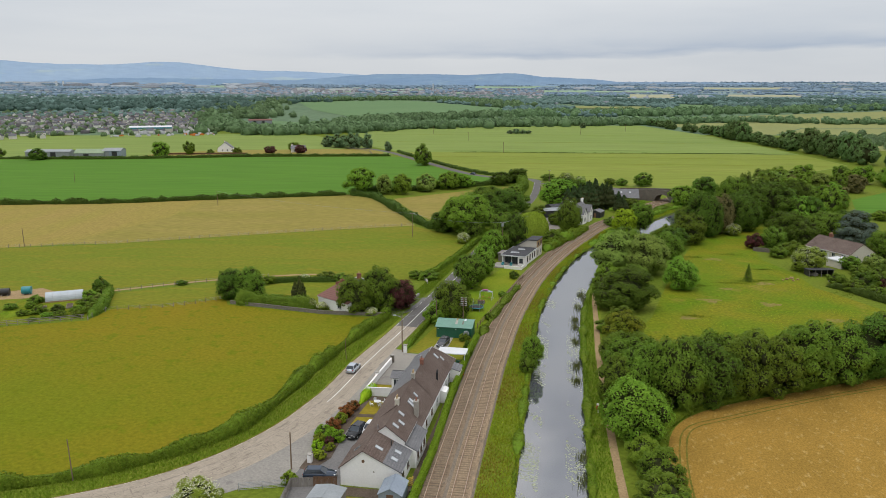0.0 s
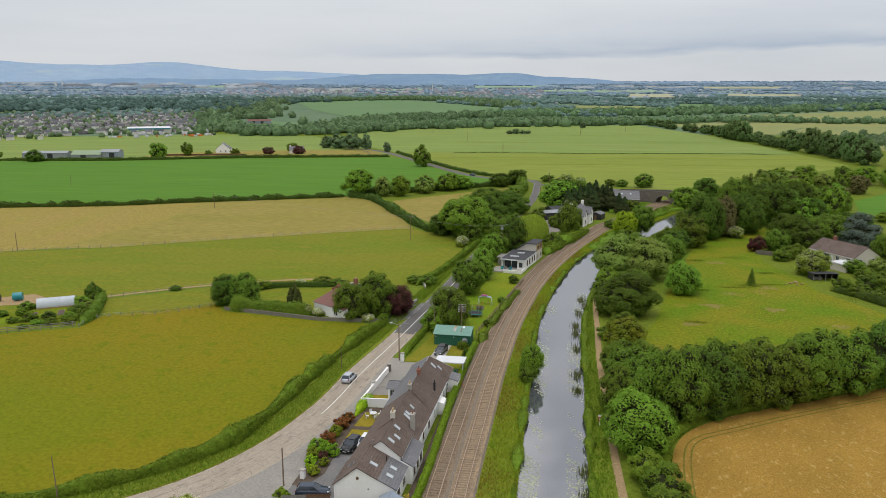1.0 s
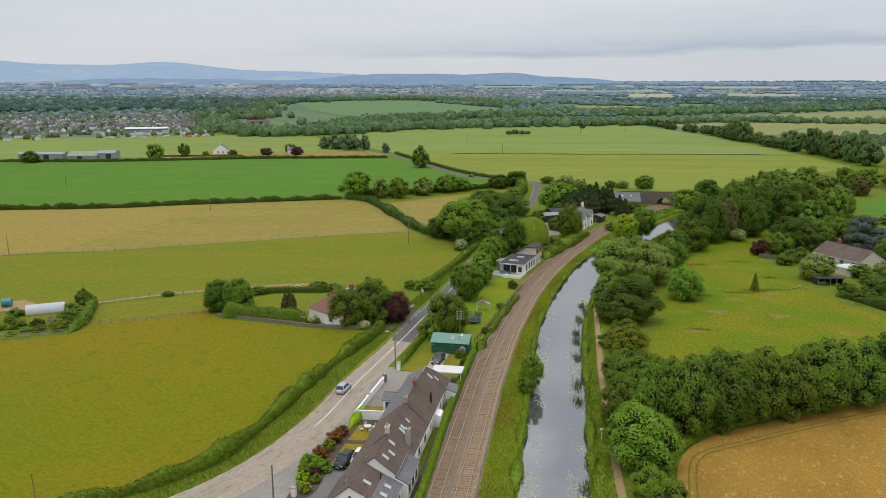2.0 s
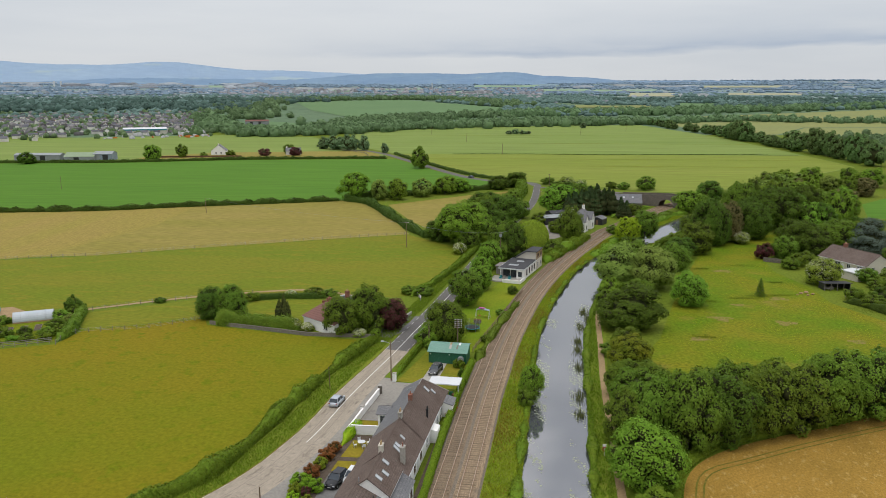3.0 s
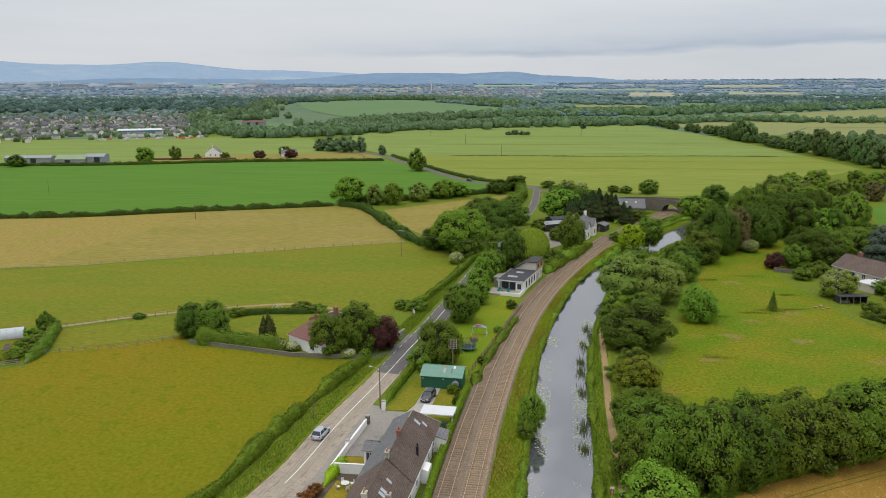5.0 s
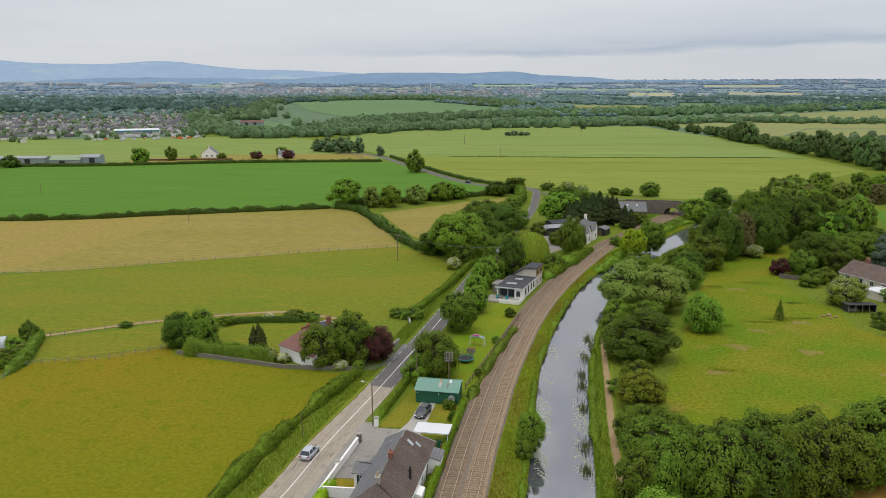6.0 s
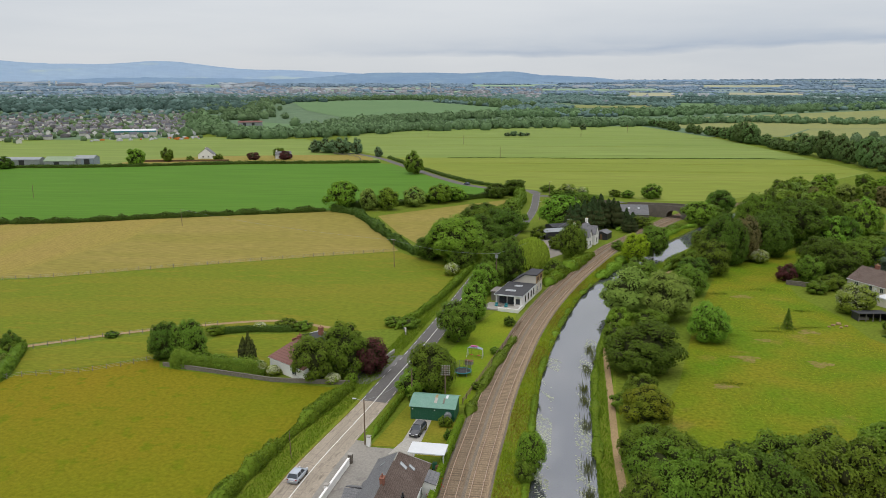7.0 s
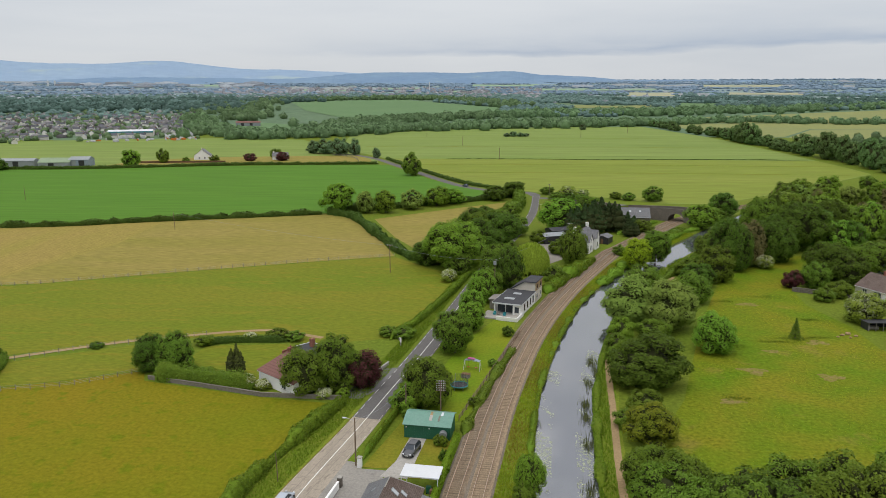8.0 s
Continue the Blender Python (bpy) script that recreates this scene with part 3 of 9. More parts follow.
# the near pastures west of the road
field("field_pasture", [(-76, 86), (-54, 94.5), (-45, 103), (-41.5, 117), (-39, 136), (-36, 154), (-33, 168), (-48, 169.5), (-73, 175), (-75.5, 180), (-99.5, 168), (-100, 158.5), (-117, 151.5), (-160, 138), (-190, 90), (-120, 70)], M["pasture"], "olive green sheep pasture grazed short")
field("field_paddock", [(-99.5, 168.5), (-75.5, 180.5), (-74, 184), (-82, 197), (-108, 181), (-106, 176)], M["pasture_b"], "green paddock beside the farm track", 0.035)
field("field_middle", [(-28, 206), (-19.5, 246), (-16, 266), (-27, 272), (-43, 289.5), (-70, 278), (-107, 260), (-141, 242.5), (-175, 231), (-260, 200), (-220, 150), (-150, 170), (-127, 180), (-110, 186), (-96, 192), (-82, 199), (-58, 206), (-46, 199)], M["pasture_b"], "green pasture in long mown strips")
field("field_dry", [(-43, 290.5), (-57, 328), (-75, 364), (-88, 372), (-119, 360), (-152, 349), (-147, 300), (-158, 240), (-141, 243.5), (-107, 261), (-70, 279)], M["hay"], "dry straw-coloured grazing field")
field("field_cut", [(-152, 349), (-161, 344), (-191, 331.5), (-240, 322), (-330, 300), (-260, 205), (-175, 232), (-158, 240), (-147, 300)], M["stubble"], "brown cut meadow with mown rows", 0.032)
field("field_crop", [(-88, 376), (-67, 389), (-30, 417), (-4, 434), (-9, 452), (-19, 455), (-36, 472), (-55, 503), (-74, 541), (-98, 589), (-107, 593), (-215, 574), (-308, 542), (-391, 531), (-560, 505), (-420, 310), (-330, 303), (-240, 324), (-191, 334), (-161, 346.5), (-119, 363)], M["crop"], "bright green young crop field")
field("field_beyond", [(-107, 597), (-117, 640), (-135, 668), (-168, 722), (-236, 845), (-349, 866), (-491, 812), (-700, 700), (-780, 560), (-560, 508), (-391, 536), (-308, 546), (-215, 578)], M["barley"], "pale green field behind the farm", 0.03)
field("field_triangle", [(-64, 362), (-28, 399), (0, 424), (-1, 400), (-5, 372), (-20, 346), (-39, 305), (-48, 322)], M["hay"], "small dry field between hedges", 0.035)
field("field_barley", [(-14, 468), (-32, 486), (-50, 518), (-68, 553), (-92, 602), (-109, 640), (-134, 680), (-170, 735), (-206, 946), (-173, 1006), (-60, 1075), (53, 1125), (159, 1140), (202, 910), (215, 738), (222, 598), (222, 560), (160, 490), (94, 420), (66, 420), (30, 445), (10, 452)], M["barley"], "wide pale green barley field")
field("field_barley_near", [(-14, 469), (-31, 486.5), (-49, 518.5), (-67, 553.5), (-91, 602.5), (-107, 640), (0, 644), (100, 647), (219, 648), (221, 598), (221, 561), (160, 491), (94, 421), (66, 421), (30, 446), (10, 453)], M["barley_ripe"], "yellowing near end of the barley field", 0.036)
# east of the canal
field("field_meadow", [(23, 160), (30, 176), (38, 205), (46, 232), (58, 268), (82, 299), (98, 307), (110, 290), (76, 262), (74, 243), (78, 225), (78, 209), (88, 186), (118, 168), (118, 150), (72, 148), (40, 136), (24, 132)], M["meadow"], "rough green meadow with dry patches")
edge = [tuple(p) for p in glide([(20.4, 60), (20.6, 85), (20.9, 98), (21.8, 107), (24.4, 115.4), (29.5, 121.6), (38.0, 127.2), (50, 133.2), (66.5, 141.4), (119, 162)], 2.0)]
field("field_golden", edge + [(190, 120), (150, 40), (60, 10), (22, 30)], M["wheat"], "ripe golden cereal field with wheel tracks", 0.04)
field("field_green_east", [(143, 347), (156, 385), (188, 420), (240, 430), (240, 340), (170, 330)], M["crop"], "bright green field behind the trees")
field("field_far", [(-620, 2050), (-357, 2230), (-58, 1760), (-57, 1424), (-279, 1287), (-450, 1600)], M["barley_far"], "hazy blue-green crop field among far woods", 0.6, 90)
field("field_far_east", [(190, 1270), (300, 1400), (486, 1509), (707, 1634), (900, 1600), (760, 1300), (539, 1241), (318, 1235)], M["straw_far"], "pale straw-coloured far field", 0.6, 90)
field("field_farm_strip", [(-302, 552), (-269, 563), (-215, 581), (-150, 593), (-112, 600), (-120, 632), (-139, 664), (-185, 655), (-226, 645), (-262, 634), (-299, 600)], M["hay"], "dry grass strip behind the farm hedge", 0.06)
field("field_far_green", [(-420, 930), (-290, 905), (-265, 960), (-290, 1120), (-400, 1200), (-480, 1120)], M["barley_far"], "dull green field beside the far town", 0.25, 120)
field("field_far_pasture", [(225, 900), (216, 1000), (205, 1130), (230, 1225), (380, 1232), (540, 1238), (700, 1240), (640, 1110), (480, 1105), (365, 1090), (284, 930)], M["straw_far"], "pale dry pasture behind the field-edge trees", 0.12, 120)
field("field_scrub", [(286, 922), (365, 1083), (478, 1100), (560, 1060), (520, 780), (400, 690), (300, 700), (281, 784)], M["straw_far"], "tan waste ground behind the tree line", 0.08, 120)

# wheel tracks through the golden and the barley fields
def wheel_tracks(line, material, name, label, z=0.07, half=0.9, w=0.25):
    bm = bmesh.new()
    for o in (-half, half):
        ribbon(bm, line, o - w, o + w, z)
    solo(name, bm, material, label, "wheel tracks", "structure")


wheel_tracks(glide([(21.9, 70), (22.4, 93.4), (24.3, 108.7), (27, 115.6), (33.6, 119.8), (46.5, 127.3), (66.2, 137.2), (110, 156)], 2), M["track_green"], "wheel_track", "green wheel tracks round the edge of the field", 0.07, 0.5, 0.13)
for k, (a, b) in enumerate((((-95, 596), (218, 605)), ((-150, 760), (212, 770)), ((-175, 880), (205, 890)), ((-60, 545), (205, 552)))):
    wheel_tracks(glide([a, ((a[0] + b[0]) / 2, (a[1] + b[1]) / 2 + 4), b], 20), M["meadow"], "wheel_track", "dark tractor wheel tracks in the barley", 0.06, 1.0, 0.5)
bm = bmesh.new()
ribbon(bm, glide([(20, 640), (90, 648), (160, 652), (214, 650)], 10), -0.9, 0.9, 0.09)
solo("field_ditch", bm, M["verge_dark"], "dark grassy ditch across the barley field", "ditch", "structure")


# ---------------------------------------------------------------- roads and path
def strip(bm, line, lo, hi, z):
    """A ribbon with its own measure: metres across and along."""
    ribbon(bm, line, lo, hi, z)
    layer = bm.loops.layers.uv.new("metres")
    s = np.concatenate([[0], np.cumsum(np.linalg.norm(np.diff(line[:, :2], axis=0), axis=1))])
    lo, hi = np.broadcast_to(lo, len(line)), np.broadcast_to(hi, len(line))
    for i, f in enumerate(bm.faces):
        for loop, (u, v) in zip(f.loops, ((lo[i], s[i]), (hi[i], s[i]), (hi[i + 1], s[i + 1]), (lo[i + 1], s[i + 1]))):
            loop[layer].uv = (u, v)
    return bm


def laid(name, bm, material, label, category):
    """Like solo, for flat strips whose faces already point up."""
    me = bpy.data.meshes.new(name)
    bm.to_mesh(me)
    bm.free()
    me.materials.append(material)
    return tagged(new(name, me), label, category, kind="structure")


def road(name, line, half, material, label, z=0.05):
    return laid(name, strip(bmesh.new(), line, -half, half, z), material, label, "road")


def dashes(line, offset, length, gap, width, z):
    bm = bmesh.new()
    n = sides(line)
    s = np.concatenate([[0], np.cumsum(np.linalg.norm(np.diff(line[:, :2], axis=0), axis=1))])
    edge = line[:, :2] + n * np.broadcast_to(offset, len(line))[:, None]
    at = 0.0
    while at + length < s[-1]:
        k = max(2, int(length / 2) + 1)
        pts = np.stack([np.interp(np.linspace(at, at + length, k), s, edge[:, i]) for i in (0, 1)], 1)
        ribbon(bm, pts, -width / 2, width / 2, z)
        at += length + gap
    return bm


old_road = ROAD[ROAD[:, 1] <= 163.5]
new_road = ROAD[ROAD[:, 1] >= 160.5]
old_half = np.interp(old_road[:, 1], (100, 125, 160), (3.35, 3.1, 2.65))
new_half = np.interp(new_road[:, 1], (160, 250, 330), (2.6, 2.4, 1.9))
road_old = road("road", old_road, old_half, M["concrete_road"], "worn pale concrete country road with cracks")
road_new = road("road", new_road, new_half, M["asphalt"], "dark asphalt country road with white lines", 0.055)
part("edge_line", dashes(old_road, -old_half + 0.28, 1.8, 1.7, 0.11, 0.062), M["yellow_line"], road_old)
part("edge_line", dashes(old_road[60:], old_half[60:] - 0.3, 1.8, 1.7, 0.11, 0.062), M["yellow_line"], road_old)
bm = bmesh.new()
ribbon(bm, old_road[46:], -0.06, 0.08, 0.062)
part("centre_line", bm, M["paint_line"], road_old)
part("edge_line", dashes(new_road, -new_half + 0.25, 2.0, 1.6, 0.09, 0.068), M["paint_line"], road_new)
part("edge_line", dashes(new_road, new_half - 0.25, 2.0, 1.6, 0.09, 0.068), M["yellow_line"], road_new)
bm = bmesh.new()
ribbon(bm, new_road[:70], -0.06, 0.08, 0.068)
part("centre_line", bm, M["paint_line"], road_new)
wander = np.interp(np.arange(len(old_road)), np.arange(0, len(old_road) + 6, 3), np.random.default_rng(4).uniform(-0.12, 0.12, len(np.arange(0, len(old_road) + 6, 3))))
for off, wide in ((-1.2, 0.06), (1.15, 0.05)):
    bm = bmesh.new()
    ribbon(bm, old_road, off + wander - wide, off + wander + wide, 0.0555)
    part("seam", bm, M["cracks"], road_old, "dark tarred seam between concrete strips")
bm = bmesh.new()
ribbon(bm, old_road, -old_half - 0.1 + wander, -old_half + 0.12 + wander, 0.057)
part("dirty_edge", bm, M["track_green"], road_old, "earth and moss along the road edge")
crack_rng = random.Random(3)
bm = bmesh.new()
edge = sides(old_road)
for i in range(20, len(old_road) - 1):
    for _ in range(9):
        if crack_rng.random() < 0.6:
            u0 = crack_rng.uniform(-3.0, 2.0)
            u1 = u0 + crack_rng.uniform(0.4, 1.5)
            k = crack_rng.random()
            c = old_road[i] * (1 - k) + old_road[i + 1] * k
            d = np.array([-edge[i][1], edge[i][0]])
            w = crack_rng.uniform(0.03, 0.09)
            bend = crack_rng.uniform(-0.2, 0.2)
            a0, a1, am = c + edge[i] * u0, c + edge[i] * u1 + d * crack_rng.uniform(-0.3, 0.3), c + edge[i] * (u0 + u1) / 2 + d * bend
            top = [bm.verts.new((*(q + d * w), 0.056)) for q in (a0, am, a1)]
            bot = [bm.verts.new((*(q - d * w), 0.056)) for q in (a0, am, a1)]
            bm.faces.new((bot[0], bot[1], top[1], top[0]))
            bm.faces.new((bot[1], bot[2], top[2], top[1]))
tagged(part("cracks", bm, M["cracks"], road_old, "dark cracks and patches in the concrete"), kind="stuff")
road("road_lane", LANE, 2.8, M["asphalt"], "grey asphalt lane curving between fields", 0.06)

# grass verges of the road and of the canal's banks
for nm, line, lo, hi, lab in (("verge_road", ROAD[(ROAD[:, 1] > 70) & (ROAD[:, 1] < 168)], -7.4, -2.4, "lush long grass between hedge and road"),
                              ("verge_rail", CANAL[(CANAL[:, 1] > 40) & (CANAL[:, 1] < 330)], -12.0, -5.35, "long grass bank between railway and canal"),
                              ("verge_towpath", CANAL[(CANAL[:, 1] > 40) & (CANAL[:, 1] < 250)], 5.35, 9.4, "grass bank between canal and towpath")):
    laid(nm, ribbon(bmesh.new(), line, lo, hi, 0.022), M["verge"], lab, "verge")

# the dirt towpath and the farm track
bm = bmesh.new()
ribbon(bm, PATH_LINE, -0.6, 0.6, 0.05)
solo("towpath", bm, M["dirt"], "bare brown earth towpath along the canal", "path", "structure")
bm = bmesh.new()
ribbon(bm, glide([(-109, 183.5), (-95, 193), (-82, 200), (-60, 208), (-45, 204)], 3), -0.75, 0.75, 0.06)
solo("farm_track", bm, M["dirt"], "sandy farm track beside a wire fence", "track", "structure")


# ---------------------------------------------------------------- railway
def build_railway():
    bm = bmesh.new()
    sweep(bm, RAIL, [(-3.75, -0.05), (-3.3, 0.216), (3.35, 0.216), (4.0, -0.05)])
    solo("ballast", bm, M["ballast_grey"], "stone ballast bed of the railway", "ballast", "structure")
    laid("ballast_top", strip(bmesh.new(), RAIL, -3.2, -0.2, 0.222), M["ballast"], "brown rust-stained ballast under the used track", "ballast")
    laid("ballast_top", strip(bmesh.new(), RAIL, 0.3, 3.5, 0.222), M["ballast_tan"], "tan dusty ballast under the second track", "ballast")
    bm = bmesh.new()
    box(bm, -1.3, 1.3, -0.11, 0.11, 0, 0.03)
    sleeper = mesh_of(bm, "sleeper", M["sleeper"])
    n = sides(RAIL)
    s = np.concatenate([[0], np.cumsum(np.linalg.norm(np.diff(RAIL, axis=0), axis=1))])
    for side, tone in ((-1.75, "well-used shiny"), (1.7, "rust-brown")):
        centre = RAIL + n * side
        track = thing("railway_track", tone + " rails on concrete sleepers in ballast", "railway track", group="railway tracks")
        for o in (-0.8, 0.8):
            bm = bmesh.new()
            sweep(bm, centre, [(o - 0.075, 0.24), (o - 0.03, 0.27), (o - 0.04, 0.39), (o + 0.04, 0.39), (o + 0.03, 0.27), (o + 0.075, 0.24)])
            r = part("rail", bm, M["rail"], track)
            bm = bmesh.new()
            ribbon(bm, centre, o - 0.04, o + 0.04, 0.395)
            part("rail_head", bm, M["rail_top"], r, "polished steel running surface")
        rest = bmesh.new()
        tint = M["sleeper" if side < 0 else "sleeper_tan"]
        if side > 0:
            sleeper = sleeper.copy()
            sleeper.materials[0] = tint
        at, k = 0.0, 0
        while at < s[-1]:
            x, y = (np.interp(at, s, centre[:, i]) for i in (0, 1))
            a = math.degrees(math.atan2(np.interp(at, s, n[:, 1]), np.interp(at, s, n[:, 0])))
            if 84 < y and k < 300:
                ob = new("sleeper", sleeper)
                ob.parent = track
                ob.matrix_local = pose(x, y, 0.225, 0, 0, a)
                k += 1
            else:
                box(rest, -1.3, 1.3, -0.11, 0.11, 0, 0.03, pose(x, y, 0.225, 0, 0, a))
            at += 0.66
        ob = part("sleepers", rest, tint, track)
        tagged(ob, kind="stuff")


build_railway()


# bare, dried-out patches in the meadow
def bare_patch(x, y, rx, ry, seed):
    rng = np.random.default_rng(seed)
    a = np.linspace(0, 2 * np.pi, 22)[:-1]
    r = 1 + 0.3 * np.sin(a * 3 + seed) + rng.uniform(-0.25, 0.25, len(a))
    bm = bmesh.new()
    c = bm.verts.new((x, y, 0.052))
    vs = [bm.verts.new((x + rx * q * math.cos(k), y + ry * q * math.sin(k), 0.052)) for k, q in zip(a, r)]
    for p, q in zip(vs, vs[1:] + vs[:1]):
        bm.faces.new((c, p, q))
    laid("bare_patch", bm, M["dry_patch"], "dried-out brown patch in the meadow", "bare patch")


for k, (x, y, rx, ry) in enumerate(((47.0, 192.4, 2.6, 1.9), (60.8, 190.2, 2.2, 1.9), (38.5, 176.3, 2.4, 1.2), (66, 212, 2.4, 1.6), (59, 242, 2.6, 1.4), (54, 205, 1.6, 1.0), (72, 178, 2.0, 1.2))):
    bare_patch(x, y, rx, ry, k)


# ---------------------------------------------------------------- trees
def leaflets(P, N, size, rng, lean=0.6):
    """Small pointed leaf sprays, one triangle each, that face roughly along N."""
    N = unit(N + rng.normal(0, lean, N.shape))
    T = unit(np.cross(N, rng.normal(0, 1, N.shape)))
    B = np.cross(N, T)
    s = (size * rng.uniform(0.55, 1.35, len(P)))[:, None]
    v = np.stack([P + T * s * 1.25, P - T * s * 0.75 + B * s * 0.8, P - T * s * 0.75 - B * s * 0.8], 1).reshape(-1, 3)
    return v, np.arange(3 * len(P)).reshape(-1, 3)


def crown_points(rng, leaves, low=0.05, bosses=46, full=0.45, lobes=7, rough=0.16):
    """A crown one wide in radius and two high: a lobed outline set with bosses of foliage, bosses that carry sprays, sprays that carry leaves.
    full: how far up the crown is widest, as a share of its height."""
    i = np.arange(bosses)
    z = 1 - 2 * (i + 0.5) / bosses
    a = i * 2.39996 + rng.uniform(0, 6.28)
    way = unit(np.stack([np.sqrt(1 - z * z) * np.cos(a), np.sqrt(1 - z * z) * np.sin(a), z], 1) + rng.normal(0, 0.14, (bosses, 3)))
    bump = unit(rng.normal(0, 1, (lobes, 3)))
    lift = rng.uniform(-1.0, 1.0, lobes) * rough * 1.5

    def outline(d):
        return 0.80 + (np.exp(-4.5 * (1 - d @ bump.T)) * lift).sum(1)

    b = way * (outline(way) * rng.uniform(0.84, 1.1, bosses))[:, None]
    br = rng.uniform(0.20, 0.32, bosses)
    n = int(leaves * 2.4)
    q = rng.choice(bosses, n, p=br ** 2 / (br ** 2).sum())
    d = unit(rng.normal(0, 1, (n, 3)) + way[q] * 0.7 + [0, 0, 0.3])
    wave = np.sin(d @ rng.normal(0, 6, (3, 3)) + q[:, None] * 1.7).sum(1) / 3
    P = b[q] + d * (br[q] * (0.95 + 0.2 * wave + rng.uniform(-0.08, 0.12, n) + (rng.random(n) < 0.1) * rng.uniform(0.0, 0.4, n)))[:, None]
    N = unit(d + 0.35 * way[q])
    inside = np.zeros(n, bool)
    for j in range(bosses):
        inside |= np.linalg.norm(P - b[j], axis=1) < br[j] * 0.64
    P, N = P[~inside][:leaves], N[~inside][:leaves]
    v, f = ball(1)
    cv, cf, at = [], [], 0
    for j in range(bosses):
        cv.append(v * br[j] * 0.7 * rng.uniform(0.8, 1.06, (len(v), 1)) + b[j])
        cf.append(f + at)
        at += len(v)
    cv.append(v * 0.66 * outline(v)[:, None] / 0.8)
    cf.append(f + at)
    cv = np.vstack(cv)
    lo, hi = np.percentile(P[:, 2], 0.5), np.percentile(P[:, 2], 99.9)
    for p in (P, cv):
        u = np.clip((p[:, 2] - lo) / (hi - lo), 0, 1.05)
        p[:, 2] = np.maximum(low + (2 - low) * u ** (math.log(full) / math.log(0.5)), 0.02)
    return P, N, cv, np.vstack(cf)


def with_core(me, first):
    """Gives the faces from first on, the inner mass, a dark colour that paints shade between the leaves."""
    me.materials.append(M["gap_shade"])
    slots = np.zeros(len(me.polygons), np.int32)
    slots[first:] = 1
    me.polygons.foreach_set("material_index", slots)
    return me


def crown_mesh(name, seed, leaves, size, low=0.05, bosses=46, full=0.45, lobes=7, rough=0.16):
    rng = np.random.default_rng(seed)
    P, d, cv, cf = crown_points(rng, leaves, low, bosses, full, lobes, rough)
    v, t = leaflets(P, d + [0, 0, 0.25], size, rng, 0.34)
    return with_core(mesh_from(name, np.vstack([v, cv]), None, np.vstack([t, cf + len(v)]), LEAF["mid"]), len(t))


def leader_mesh(name, seed, leaves, size, leaders=6):
    """An old cypress: several pointed leaders of upswept sprays rising from one broad foot."""
    rng = np.random.default_rng(seed)
    Ps, Ns, cv, cf, at = [], [], [], [], 0
    v, f = ball(1)
    for j in range(leaders):
        a = j * 6.28 / leaders + rng.uniform(-0.4, 0.4)
        o = 0.0 if j == 0 else rng.uniform(0.35, 0.62)
        foot, top, wide = np.array([o * math.cos(a), o * math.sin(a)]), (1.98 if j == 0 else rng.uniform(1.3, 1.9)), rng.uniform(0.56, 0.74)
        n = leaves // leaders
        u = rng.random(n) ** 1.2
        r = wide * np.minimum(1, 2.2 * (u + 0.12)) * (1 - u) ** 0.7 * (0.8 + 0.25 * np.sin(u * 31 + j) * np.sin(5 * u + j)) * rng.uniform(0.75, 1.12, n)
        b = rng.uniform(0, 6.28, n)
        Ps.append(np.stack([foot[0] + r * np.cos(b), foot[1] + r * np.sin(b), 0.12 + u * (top - 0.12)], 1))
        Ns.append(np.stack([np.cos(b), np.sin(b), 0.5 + 0 * b], 1))
        for h, w in ((0.22, 0.75), (0.42, 0.7), (0.62, 0.45)):
            cv.append(v * [wide * w, wide * w, 0.3 * top * 0.6] * rng.uniform(0.85, 1.05, (len(v), 1)) + [*foot, 0.12 + h * top])
            cf.append(f + at)
            at += len(v)
    P, N = np.vstack(Ps), np.vstack(Ns)
    v, t = leaflets(P, N, size, rng, 0.4)
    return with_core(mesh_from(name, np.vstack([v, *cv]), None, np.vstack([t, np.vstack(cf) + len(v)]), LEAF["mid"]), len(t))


def spire_mesh(name, seed, leaves, size, tiers=9, core=0.75):
    """A conifer: whorls of drooping boughs that narrow to the tip."""
    rng = np.random.default_rng(seed)
    z = rng.uniform(0.0, 1.0, leaves) ** 1.25
    tier = (z * tiers) % 1.0
    a = rng.uniform(0, 2 * np.pi, leaves)
    r = (1 - z) * (1.0 - 0.45 * tier) * (0.82 + 0.3 * np.sin(a * 5 + np.floor(z * tiers) * 2.1) ** 2) * rng.uniform(0.45, 1.05, leaves)
    P = np.stack([r * np.cos(a), r * np.sin(a), 0.12 + z * 1.86], 1)
    d = np.stack([np.cos(a), np.sin(a), np.full(leaves, 0.6)], 1)
    v, q = cards(P, d, size, rng, 0.45, 0.5)
    cv, cf = ball(2)
    cv = cv.copy()
    h = (cv[:, 2] + 1) / 2
    cv[:, 0] *= core * (1 - h) / np.maximum(np.sqrt(1 - cv[:, 2] ** 2), 0.2)
    cv[:, 1] *= core * (1 - h) / np.maximum(np.sqrt(1 - cv[:, 2] ** 2), 0.2)
    cv[:, 2] = 0.12 + h * 1.7
    return mesh_from(name, np.vstack([v, cv]), q, cf + len(v), LEAF["mid"])


